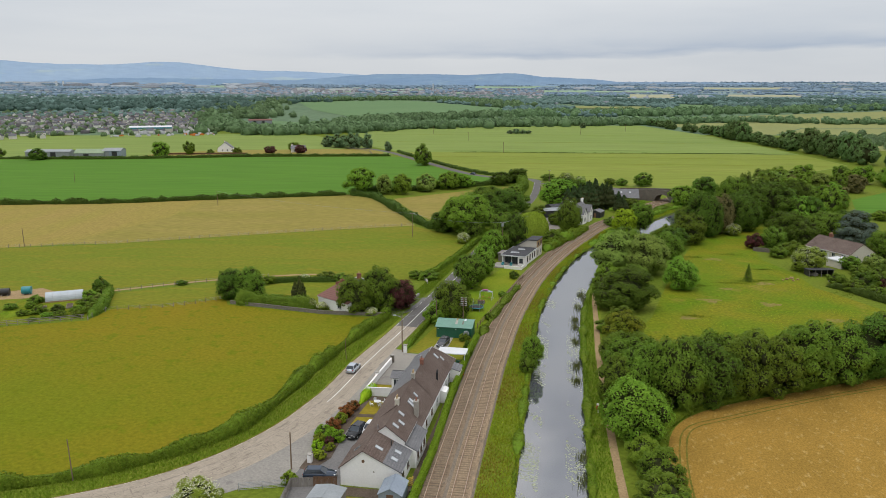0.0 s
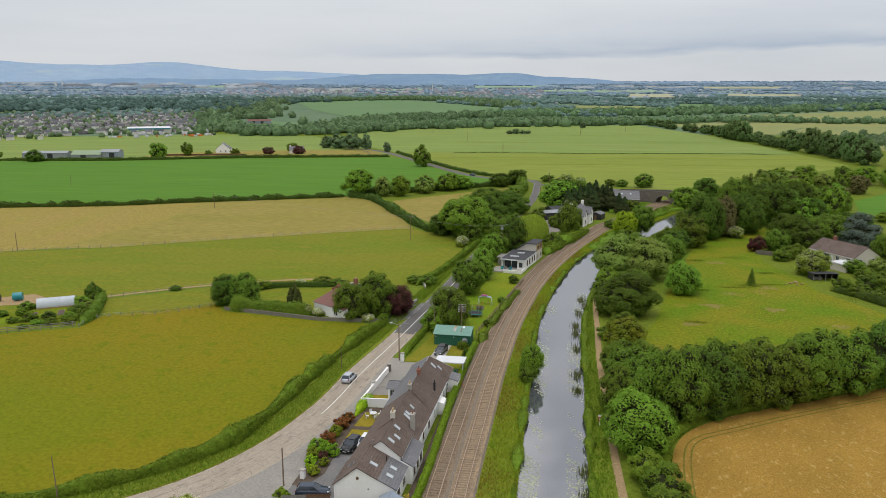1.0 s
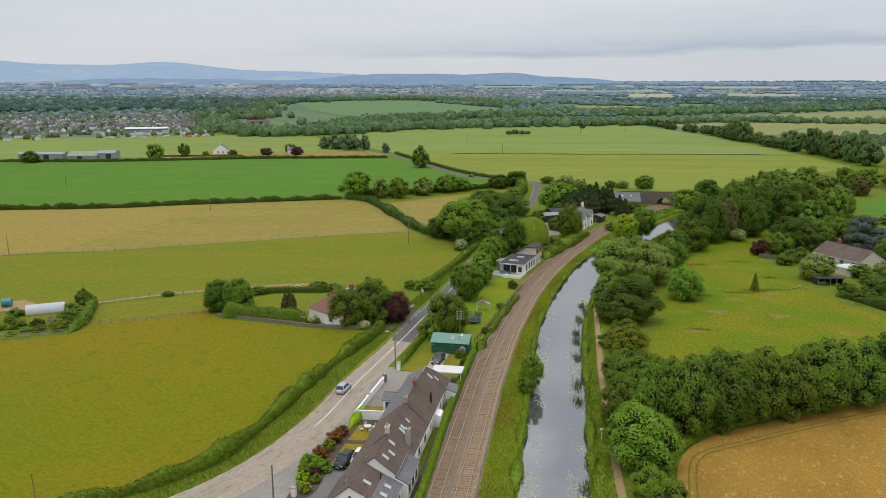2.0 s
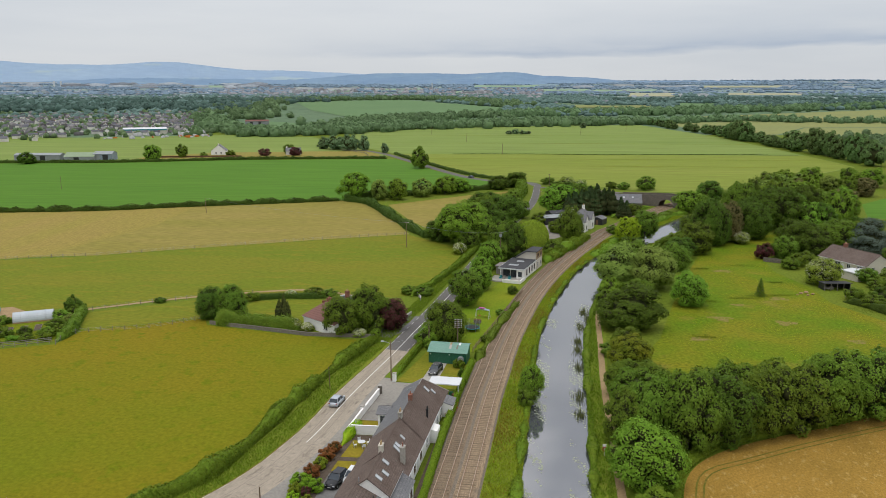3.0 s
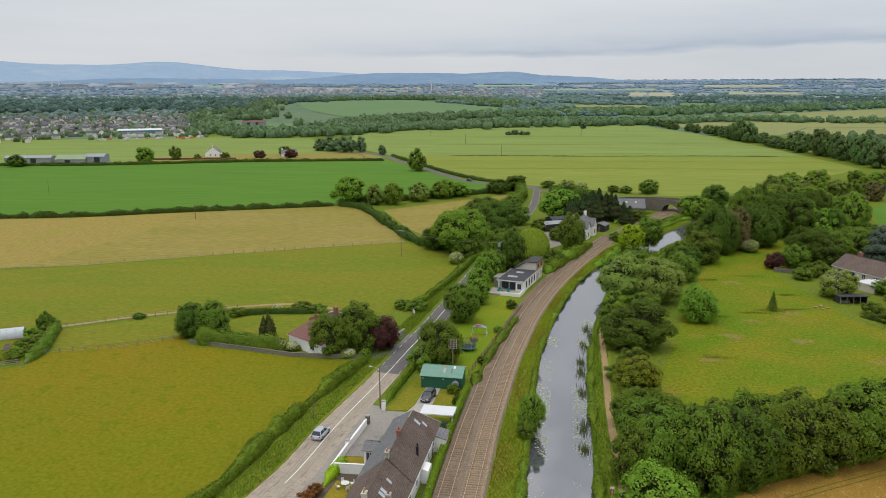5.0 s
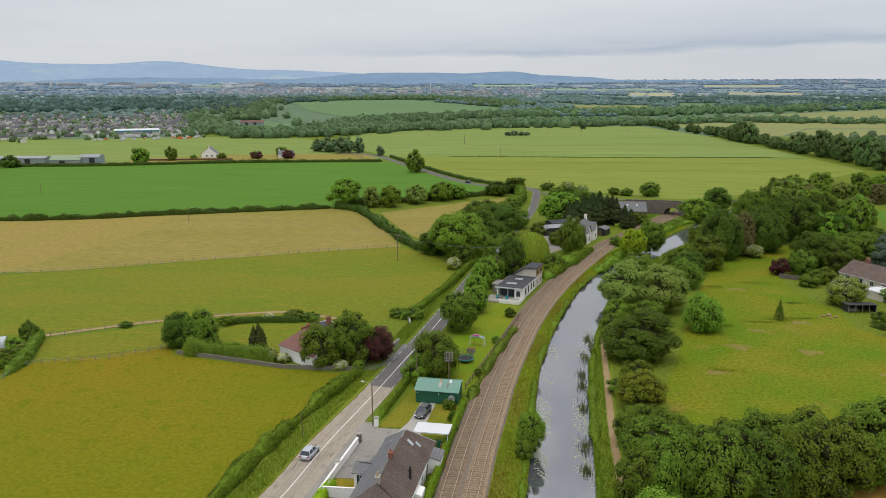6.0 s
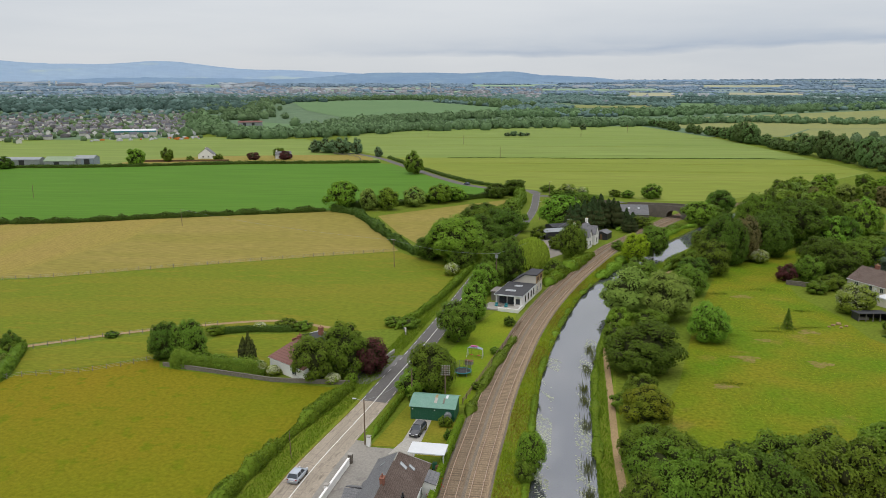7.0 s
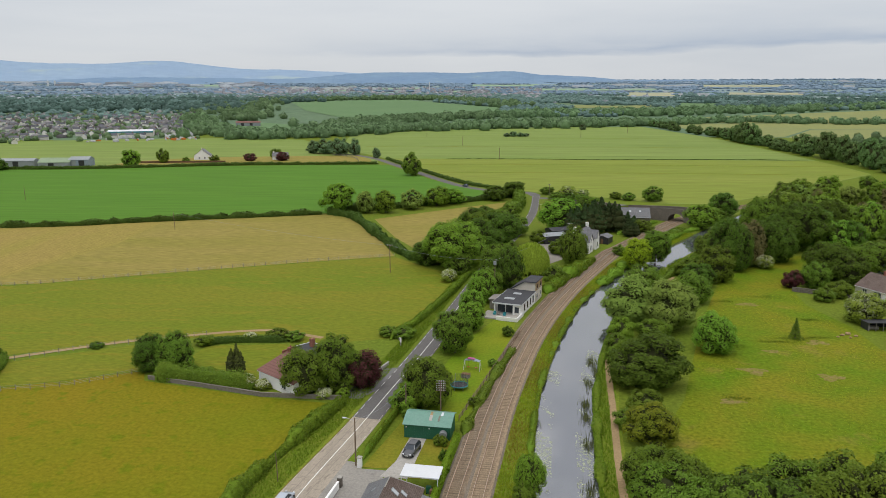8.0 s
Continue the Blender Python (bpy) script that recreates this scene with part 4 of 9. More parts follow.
def willow_mesh(name, seed, strands):
    """Hanging strands of narrow leaves round a domed crown."""
    rng = np.random.default_rng(seed)
    a, e = rng.uniform(0, 2 * np.pi, strands), np.arccos(rng.uniform(0.0, 1, strands))
    top = np.stack([np.sin(e) * np.cos(a), np.sin(e) * np.sin(a), 1.15 + 0.8 * np.cos(e)], 1) * [0.95, 0.95, 1]
    n = 16
    t = np.linspace(0, 1, n)[None, :, None]
    fall = (rng.uniform(0.5, 1.0, strands) * (top[:, 2] - 0.1))[:, None, None]
    P = top[:, None, :] + np.array([0, 0, -1]) * t * fall + np.stack([np.cos(a), np.sin(a), 0 * a], 1)[:, None, :] * 0.16 * np.sqrt(t)
    P = (P + rng.normal(0, 0.025, P.shape)).reshape(-1, 3)
    d = np.repeat(np.stack([np.cos(a), np.sin(a), 0.2 + 0 * a], 1), n, 0)
    N = unit(d + rng.normal(0, 0.5, d.shape))
    T = np.tile([0.0, 0, 1], (len(P), 1)) + rng.normal(0, 0.15, (len(P), 3))
    B = unit(np.cross(N, T))
    v = np.stack([P + T * 0.085, P + B * 0.03, P - T * 0.085, P - B * 0.03], 1).reshape(-1, 3)
    q = np.arange(len(v)).reshape(-1, 4)
    cv, cf = ball(2)
    cv = cv * [0.72, 0.72, 0.72] + [0, 0, 1.05]
    return mesh_from(name, np.vstack([v, cv]), q, cf + len(v), LEAF["mid"])


def trunk_mesh(name, seed, limbs=6):
    rng = random.Random(seed)
    bm = bmesh.new()
    rod(bm, (0, 0, -0.05), (0.02, 0.01, 0.5), 0.085, 0.06, 8)
    rod(bm, (0.02, 0.01, 0.5), (0.0, 0.03, 1.3), 0.06, 0.025, 8)
    for i in range(limbs):
        a = i * 6.28 / limbs + rng.uniform(-0.3, 0.3)
        z = rng.uniform(0.35, 0.8)
        rod(bm, (0.01, 0.01, z), (0.55 * math.cos(a), 0.55 * math.sin(a), z + rng.uniform(0.35, 0.6)), 0.035, 0.012, 5)
    return mesh_of(bm, name, M["bark"])


CROWNS = [crown_mesh("crown", 10 + i, 9500, 0.033, 0.02, 40 + 4 * i, 0.40 + 0.03 * i, 7, 0.15) for i in range(5)]
BUSHES = [crown_mesh("crown", 30 + i, 6000, 0.047, 0.0, 26, 0.42, 5, 0.14) for i in range(3)]
BIG = [crown_mesh("crown", 50 + i, 15000, 0.032, 0.03, 62 + 6 * i, 0.42 + 0.02 * i, 9, 0.2) for i in range(4)]
WOOD = [crown_mesh("crown", 70 + i, 4800, 0.048, 0.04, 34 + 3 * i, 0.44 + 0.03 * i, 7, 0.22) for i in range(5)]
FAR = [crown_mesh("crown", 80 + i, 2200, 0.07, 0.03, 26, 0.42, 6, 0.2) for i in range(3)]
CYPRESS = [leader_mesh("crown", 85 + i, 6500, 0.058, 6 + i) for i in range(3)]
SAPLING = spire_mesh("crown", 93, 1100, 0.085, 5, 0.12)
WILLOW = willow_mesh("crown", 99, 900)
TRUNKS = [trunk_mesh("trunk", 7 + i) for i in range(3)]
tree_rng = random.Random(5)


def tinted(ob, material):
    ob.material_slots[0].link = "OBJECT"
    ob.material_slots[0].material = material


LABELS = {
    "mid": "leafy green broadleaf tree with a rounded crown", "dark": "dense dark green broadleaf tree", "light": "fresh green rounded broadleaf tree",
    "lime": "lime green young broadleaf tree beside the canal", "gold": "bushy tree with yellowing leaf tips", "copper": "copper-purple leaved tree in a garden",
    "blue": "spreading blue-grey cedar tree", "brown": "brownish half-bare broadleaf tree", "elder": "elder bush covered in cream blossom",
    "willow": "yellow-green weeping willow tree", "far": "green broadleaf tree at a field edge", "edge": "leafy broadleaf tree in a field-edge row", "ash": "loose grey-green broadleaf tree overhanging the canal", "sapling": "thin young tree standing alone in the meadow", "conifer": "narrow dark green garden conifer", "cypress": "broad dark evergreen cypress tree"}


def blossom(parent, crown, r, h, seed, share=0.12):
    """Flat cream flower heads on the outer side of a bush."""
    rng = np.random.default_rng(seed)
    n = 1100
    d = unit(rng.normal(0, 1, (n, 3)) + [0, -0.4, 0.5])
    P = d * [0.94 * r, 0.94 * r, 0.46 * h] * rng.uniform(0.9, 1.06, (n, 1)) + [0, 0, 0.52 * h]
    v, q = cards(P, d + [0, 0, 0.8], 0.085, rng, 0.9, 0.4)
    ob = new("blossom", mesh_from("blossom", v, q, None, M["blossom"]))
    ob.parent = parent
    tagged(ob, "flat cream flower heads")


def tree(x, y, h, r, style, bush=False, wood=False, group=""):
    name = "bush" if bush or h < 4.5 else "tree"
    t = thing(name, LABELS[style] if name == "tree" else LABELS[style].replace("tree", "shrub"), name, (x, y, float(rise(x, y))), tree_rng.uniform(0, 360), group)
    if style in ("conifer", "cypress"):
        me = tree_rng.choice(CYPRESS)
    elif style == "sapling":
        me = SAPLING
    elif style == "willow":
        me = WILLOW
    elif y > 480:
        me = tree_rng.choice(FAR)
    elif wood or y > 330:
        me = tree_rng.choice(WOOD)
    elif h < 6.2 or bush:
        me = tree_rng.choice(BUSHES)
    else:
        me = tree_rng.choice(BIG if r > 5.6 else CROWNS)
    c = new("crown", me)
    c.parent = t
    c.scale = (r * 0.99, r * tree_rng.uniform(0.92, 1.06), h / 2)
    tinted(c, LEAF[style])
    if not (bush or h < 4.5):
        k = new("trunk", tree_rng.choice(TRUNKS))
        k.parent = t
        k.scale = (h * 0.36, h * 0.36, h * 0.45)
    if style == "elder":
        blossom(t, c, r, h, int(x * 7) % 1000)
    return t


# the belt along the golden field and the towpath
for row in (
    (17.4, 111.0, 9.6, 5.1, "light"), (17.7, 102.3, 4.7, 2.8, "light"), (19.0, 96.8, 5.5, 2.9, "mid"), (18.2, 91.0, 4.4, 3.2, "mid"),
    (18.6, 84, 5.5, 3.4, "mid"), (15.9, 124.1, 8.6, 3.3, "mid"), (20.3, 124.5, 11.2, 4.7, "mid"), (25.4, 123.2, 12.6, 5.0, "mid"), (31.2, 126.0, 11.4, 4.9, "dark"),
    (37.6, 129.5, 11.2, 5.1, "mid"), (44.2, 132.5, 10.6, 5.3, "mid"), (50.4, 135.5, 12.2, 5.9, "mid"), (57.2, 138.6, 11.2, 5.6, "mid"),
):
    tree(*row, group="tree belt")
for row in (
    (63.8, 142.2, 12.0, 6.3, "dark"), (71.2, 145.0, 11.2, 6.5, "mid"), (79, 149, 11.5, 6.5, "mid"), (88, 152, 12, 6.5, "dark"), (97, 156, 11.5, 6.5, "mid"),
    (27.5, 130, 10.5, 5, "dark"), (34.5, 133, 10.5, 5, "mid"), (41.5, 136.5, 10, 5, "mid"), (19, 134, 8.5, 4.2, "mid"), (18.2, 143, 7.0, 3.6, "mid"), (22.5, 139, 8.0, 4.2, "mid"),
):
    tree(*row, group="tree belt")
# both banks of the canal
for row in (
    (25.0, 183.2, 10.6, 7.4, "dark"), (21.2, 158.5, 6.4, 4.3, "gold"), (41.5, 203.8, 8.9, 4.7, "light"), (26.6, 222.5, 12.4, 7.0, "ash"), (34.6, 219.5, 12.2, 7.0, "ash"),
    (35.6, 281.0, 9.8, 4.6, "lime"), (43.0, 291, 10.6, 5.2, "mid"), (49.8, 259.5, 7.0, 4.6, "dark"), (56.4, 267, 10.6, 5.5, "mid"), (64.4, 282, 16.5, 6.4, "dark"),
    (71.2, 289, 14.6, 6.0, "brown"), (75.5, 284.5, 4.4, 3.0, "elder"), (81.2, 296, 15.2, 7.2, "dark"), (82.0, 316, 18.2, 6.2, "mid"), (88.5, 322, 19.5, 3.6, "dark"), (100.5, 330, 17.5, 5.6, "mid"), (110, 327, 16.0, 5.8, "dark"), (94.3, 315, 17.0, 9.4, "dark"), (103.5, 318, 14.0, 9.0, "dark"), (71.6, 353, 9.6, 6.2, "light"), (87, 384, 10.5, 6.5, "dark"),
):
    tree(*row, group="canal bank trees")
for row in (
    (33, 246, 9.0, 5.2, "mid"), (45, 243, 8.5, 5.0, "mid"), (50, 272, 6, 4, "mid"), (62, 300, 8, 5, "mid"), (68, 312, 9, 5, "mid"), (76, 326, 9, 5.5, "dark"), (88, 340, 11, 6, "mid"),
    (22.0, 170, 4.5, 3.2, "mid"), (20.8, 201, 4.5, 2.8, "mid"), (22.6, 210, 5.5, 3.2, "light"), (19.6, 194, 3.6, 2.2, "mid"), (18.2, 164, 3.2, 2.2, "mid"), (1.6, 139.5, 6.4, 2.3, "light"), (0.8, 136.6, 3.6, 1.6, "mid"), (30, 211, 5, 4, "mid"), (33, 262, 4, 3, "mid"),
):
    tree(*row, group="canal bank trees")
# the garden and wood round the eastern house
for row in (
    (76.2, 260.8, 5.4, 2.9, "copper"), (91.6, 274.0, 11.0, 6.1, "dark"), (83.0, 262.4, 7.5, 4.2, "mid"), (94.2, 267, 9.0, 5.0, "dark"), (103.6, 276, 10.8, 6.6, "mid"), (112.5, 272, 12.0, 7.7, "blue"),
    (112, 249.5, 9.2, 4.6, "mid"), (82.8, 229.2, 7.4, 4.8, "elder"), (84.8, 212.6, 3.6, 2.6, "mid"), (86.8, 206.5, 3.2, 2.6, "mid"), (91.7, 211.5, 4.2, 3.2, "dark"), (97.5, 206, 4.0, 2.8, "brown"), (96.0, 225.5, 3.4, 3.0, "mid"), (101.5, 221, 5.6, 3.0, "dark"), (103.5, 233.5, 4.6, 3.4, "ash"), (90, 201, 3.2, 2.8, "mid"), (93, 217.5, 3.2, 2.6, "mid"), (95.0, 212.0, 5.2, 3.6, "mid"), (97, 208.5, 3.6, 2.6, "copper"), (121.2, 335.0, 12.4, 9.0, "mid"), (118.1, 354.0, 12.5, 8.1, "mid"),
):
    tree(*row, group="garden trees")
for row in (
    (96.0, 233.0, 4.2, 3.4, "mid"), (61.8, 214.1, 5.0, 2.1, "sapling"), (103, 222, 5, 4, "mid"), (110, 214, 5, 4, "mid"), (80, 248, 4.0, 3.0, "mid"), (86, 252, 5.0, 3.4, "mid"), (118, 240, 8, 5, "dark"),
):
    tree(*row, group="garden trees")
# the bungalow's garden and the roadside
for row in (
    (-74.2, 180.7, 7.8, 3.6, "dark"), (-69.5, 181.4, 8.2, 3.9, "mid"), (-56.1, 180.2, 6.6, 2.2, "conifer"), (-40.0, 172.8, 9.2, 4.6, "mid"), (-34.6, 175.0, 10.8, 4.4, "mid"), (-29.9, 176.6, 7.2, 3.7, "copper"),
    (-55.2, 203.1, 2.4, 2.6, "mid"), (-50.8, 202, 2.2, 2.2, "mid"), (-16.6, 168.8, 9.6, 4.4, "mid"), (-14.0, 197.3, 9.4, 4.3, "mid"), (-20.0, 166.8, 5.2, 2.8, "light"), (-11.9, 213.1, 7.0, 3.3, "light"), (-109.8, 181.2, 4.6, 2.2, "dark"), (-40.5, 83.0, 4.6, 3.2, "elder"),
    (-26.5, 206.5, 2.6, 2.6, "mid"), (-30.5, 207.5, 2.2, 2.2, "mid"), (-15.0, 206, 6.0, 3.0, "mid"), (-17.8, 178, 5.5, 2.8, "mid"),
):
    tree(*row, group="roadside trees")
# the wood between road and fields, and the hedgerow trees
for row in (
    (-4.1, 252.1, 12.0, 4.1, "dark"), (2.6, 271.2, 9.4, 5.2, "willow"), (-9.1, 246.1, 7.6, 4.0, "mid"), (-21.4, 258.5, 3.8, 2.4, "elder"), (-21.9, 277.2, 15.2, 9.2, "light"), (-31.2, 280.0, 7.6, 4.5, "dark"),
    (-13.8, 296.4, 13.0, 6.9, "dark"), (-7.5, 313.8, 12.0, 6.6, "dark"), (-3.6, 330.8, 8.4, 5.0, "mid"), (-8.0, 262, 10.5, 4.8, "mid"), (-4.6, 273, 9.5, 4.4, "mid"), (-10.6, 238, 8.6, 4.0, "light"), (-12.4, 226, 6.6, 3.4, "light"), (-16, 312, 12.5, 6.6, "mid"), (-20, 330, 11, 6, "dark"), (-10.5, 330, 10.5, 5, "mid"), (-25, 300, 10.5, 6, "mid"), (-15, 346, 9, 5, "dark"), (-28, 290, 9, 5, "mid"), (-19, 268, 7, 4, "mid"), (-9.2, 350, 8, 4, "mid"), (-6, 366, 7, 3.6, "mid"), (-83.0, 375.9, 13.6, 6.9, "light"), (-71.2, 378.5, 10.0, 4.2, "ash"), (-62.7, 380, 10.4, 5.0, "light"),
):
    tree(*row, group="hedgerow trees")
for row in (
    (-52.1, 391, 9.5, 5.1, "ash"), (-41.5, 401, 9.5, 5.8, "light"), (-34.5, 409, 7.5, 4.8, "light"), (-13.5, 422, 7.6, 5.4, "dark"), (-5.1, 433, 8.4, 6.0, "dark"), (9.5, 262, 5, 3.5, "mid"),
):
    tree(*row, group="hedgerow trees")
# round the junction and far out in the fields
for row in (
    (13.8, 343.0, 13.0, 7.6, "light"), (26.5, 338.8, 12.6, 6.2, "cypress"), (35.3, 342.7, 12.2, 6.0, "cypress"), (20.2, 334.7, 11.3, 5.4, "cypress"), (16.2, 285.5, 12.6, 5.0, "mid"), (63.5, 427.6, 7.7, 5.0, "mid"),
    (-72.1, 526.9, 15.2, 6.9, "mid"), (-117.8, 645.1, 8.4, 3.8, "far"), (-169.0, 679.9, 12.7, 9.1, "far"), (-153, 668.6, 14.4, 8.4, "far"), (-141.7, 672.3, 13.6, 5.9, "far"), (-180, 684, 11, 7, "far"), (-279.0, 561.2, 12.5, 6.8, "light"),
    (-270.2, 591.7, 10.6, 4.7, "mid"), (-359.8, 531.9, 8.8, 6.9, "dark"), (22.2, 437.8, 5.6, 4.6, "elder"), (41, 347, 7.5, 4.6, "cypress"), (31, 352, 12.5, 6, "cypress"), (23, 349, 12, 5.5, "dark"),
):
    tree(*row)
for row in (
    (40.5, 334, 7, 4.0, "cypress"), (47, 343, 5, 3.6, "mid"), (33, 300, 3.5, 3, "mid"), (12, 300, 5, 3.5, "mid"), (6, 318, 5, 3.5, "mid"), (52, 430, 4, 3.5, "mid"), (46, 433, 3.6, 3.2, "mid"),
    (12, 447, 4.0, 3.5, "mid"), (30, 441, 3.6, 3.5, "elder"), (-21, 912, 4.5, 4.5, "far"), (-14, 916, 6, 4.8, "far"), (-6, 914, 5, 4.5, "far"), (0, 917, 4, 4, "far"), (73, 1052, 8, 4.5, "far"), (-255, 598, 4, 3.5, "mid"), (-210, 612, 6, 5, "copper"), (-186, 616, 7, 5.5, "copper"), (-236, 606, 5, 4, "mid"), (-196, 632, 8, 5, "mid"), (-400, 545, 7, 5, "mid"),
):
    tree(*row)
for row in (
    (16, 424, 4.5, 3.2, "mid"), (22, 417, 5, 3.5, "dark"), (28, 409, 5.5, 3.6, "mid"), (33, 403, 5, 3.4, "mid"), (56, 384, 4, 3.2, "mid"), (74, 366, 5, 3.5, "mid"), (80, 372, 6, 4, "mid"),
):
    tree(*row, group="bridge bushes")
# the wood to the north-east
wood_rng = random.Random(21)
for i in range(125):
    u, v = wood_rng.random(), wood_rng.random()
    x, y = 96 + 150 * u + 30 * v, 300 + 60 * u + 150 * v
    if 138 < x < 250 and 335 < y < 435 and not (y > 415 and x < 175) and x - 143 > (y - 347) * 0.45 - 4:
        continue
    hh = wood_rng.uniform(9, 14.5) if y < 360 else wood_rng.uniform(7, 11)
    if y < 352 and x > 0.385 * y:
        hh = wood_rng.uniform(3.5, 5.5)
    tree(x, y, hh, wood_rng.uniform(4.2, 6.8) if hh > 6 else 3.6, wood_rng.choice(("mid", "light", "light", "ash", "light", "brown") if y > 360 else ("dark", "mid", "light", "light")), wood=True, group="north-eastern wood")
for i in range(40):
    k = i / 39
    x, y = np.interp(k, (0, 0.35, 0.7, 1), (165, 205, 220, 232)), np.interp(k, (0, 0.35, 0.7, 1), (1150, 910, 730, 575))
    big = 0.42 < k < 0.55 or k > 0.74
    tree(x + wood_rng.uniform(1, 12), y + wood_rng.uniform(-8, 8), wood_rng.uniform(16, 22) if big else wood_rng.uniform(8, 12), wood_rng.uniform(7, 10) if big else wood_rng.uniform(5, 8), "edge", wood=True, group="field-edge trees")


for i in range(20):
    k = i / 19
    tree(245 + 190 * k + wood_rng.uniform(-8, 8), np.interp(k, (0, 0.3, 0.6, 1), (556, 605, 636, 640)) + wood_rng.uniform(-12, 12), wood_rng.uniform(9, 14), wood_rng.uniform(5, 7.5), "edge", wood=True, group="field-edge trees")


# ---------------------------------------------------------------- hedges
def hedge(pts, width, height, style, label, per=55, size=0.2, seed=1, wild=0.25, name="hedge"):
    """One hedge: a rough inner mass under a skin of leaves, its height and width wandering along it."""
    rng = np.random.default_rng(seed)
    line = glide(pts, 1.0)
    n = sides(line)
    s = np.arange(len(line))
    swell = 1 + wild * (np.interp(s, np.arange(0, len(line) + 7, 3.0), rng.uniform(-1, 1, len(np.arange(0, len(line) + 7, 3.0)))))
    swell *= np.clip(np.minimum(s, s[::-1]) / 2.0, 0.12, 1.0)
    rings = []
    prof = ((-0.42, 0.0), (-0.46, 0.5), (-0.3, 0.86), (0.3, 0.86), (0.46, 0.5), (0.42, 0.0))
    for p, d, w in zip(line, n, swell):
        rings.append([(*(p + d * u * width * w * rng.uniform(0.85, 1.1)), v * height * w * rng.uniform(0.88, 1.08)) for u, v in prof])
    R = np.array(rings)
    v0 = R.reshape(-1, 3)
    k = len(prof)
    q0 = np.array([[i * k + j, i * k + (j + 1) % k, (i + 1) * k + (j + 1) % k, (i + 1) * k + j] for i in range(len(line) - 1) for j in range(k - 1)])
    total = int(per * 2.2 * len(line))
    i = rng.uniform(0, len(line) - 1.01, total)
    a = rng.uniform(-0.15, np.pi + 0.15, total)
    i0 = i.astype(int)
    fr = (i - i0)[:, None]
    c = line[i0] * (1 - fr) + line[i0 + 1] * fr
    w = swell[i0]
    off = np.sign(np.cos(a)) * np.abs(np.cos(a)) ** 0.6 * 0.5 * width * w
    zz = np.abs(np.sin(a)) ** 0.6 * height * w * rng.uniform(0.85, 1.08, total)
    low = rng.random(total) < 0.35
    zz[low] *= rng.uniform(0.1, 1.0, low.sum())
    P = np.column_stack([c + n[i0] * off[:, None], np.maximum(zz, 0.05)])
    d = np.column_stack([n[i0] * np.cos(a)[:, None], np.sin(a) + 0.3])
    v1, t1 = leaflets(P, d, size * 0.72, rng)
    t = thing(name, label, "hedge")
    for nm, v, q, f in (("inner_growth", v0, q0, None), ("foliage", v1, None, t1)):
        ob = new(nm, mesh_from(nm, v, q, f, LEAF[style]))
        ob.parent = t
    return t


hedge([(-85, 80.9), (-70, 85.6), (-62.8, 88.2), (-54.1, 94.2), (-49.0, 99.2), (-44.6, 105.6), (-41.6, 116.8), (-39.6, 132.8), (-37.4, 144.8), (-34.9, 156.8), (-31.6, 168.8)], 1.9, 1.8, "hedge", "thick overgrown green roadside hedge", 120, 0.2, 2, 0.5)
hedge([(-29.5, 204), (-25.2, 218), (-19.6, 245), (-16.6, 264), (-14.5, 272)], 1.8, 1.6, "hedge", "green hedge beside the asphalt road", 60, 0.24, 3)
hedge([(-14.0, 84), (-13.5, 91), (-12.85, 101), (-12.45, 112), (-12.2, 122), (-11.6, 132), (-10.9, 144), (-9.8, 157)], 0.95, 1.5, "bright_hedge", "clipped hedge between gardens and railway", 90, 0.14, 4, 0.12)
hedge([(-23.7, 147.3), (-22.6, 156), (-21.2, 166)], 0.75, 1.5, "hedge", "clipped garden hedge along the road", 90, 0.13, 5, 0.08)
hedge([(-250, 320), (-191, 332.5), (-161, 345.5), (-119, 361.5), (-90, 372.5)], 2.4, 2.1, "field_hedge", "dark field hedge with gaps", 26, 0.45, 6, 0.4)
hedge([(-88, 374), (-75, 365), (-64, 344), (-57, 328), (-48, 309), (-42.6, 297), (-35, 284)], 3.2, 2.8, "field_hedge", "dark field hedge running downhill", 30, 0.42, 7, 0.35)
hedge([(-86, 376), (-67, 388), (-45, 404), (-28, 416), (-12, 430), (-2, 437)], 3.4, 3.2, "field_hedge", "tall hedge between crop and small field", 30, 0.42, 8, 0.35)
hedge([(-560, 507), (-391, 533.5), (-308, 544), (-215, 576), (-150, 588), (-107, 595)], 2.4, 2.2, "field_hedge", "long dark hedge behind the green crop", 9, 0.6, 9, 0.25)
hedge([(-12, 463), (-31, 482), (-50, 514), (-67, 549), (-91, 598), (-108, 636)], 2.2, 1.8, "field_hedge", "low hedge along the lane", 16, 0.42, 10, 0.25)
hedge([(-4, 434), (-2, 405), (-7, 370), (-14, 345), (-22, 325), (-30, 300)], 4.5, 5.0, "mid", "overgrown tall hedge beside the small field", 40, 0.45, 11, 0.35)
hedge([(-72.5, 177), (-61, 175.2), (-50, 172.8)], 3.4, 3.2, "mid", "bushy garden hedge behind a block wall", 110, 0.22, 12, 0.3)
hedge([(-70.5, 196), (-64, 199), (-52, 200.5)], 1.2, 1.5, "field_hedge", "clipped dark hedge at the back of a garden", 70, 0.18, 13, 0.1)
hedge([(-100.6, 160), (-101.6, 167), (-106, 178), (-109, 184)], 2.2, 2.0, "mid", "leafy hedge round a vegetable garden", 60, 0.24, 14, 0.3)
hedge([(-29.6, 101.8), (-29.4, 106)], 0.9, 0.9, "mid", "low green shrub border by the yard", 60, 0.14, 15, 0.2)
hedge([(-27.3, 118), (-26.6, 122.5), (-26.0, 126)], 1.4, 1.6, "lime", "fresh green garden hedge beside the road", 110, 0.14, 16, 0.15)
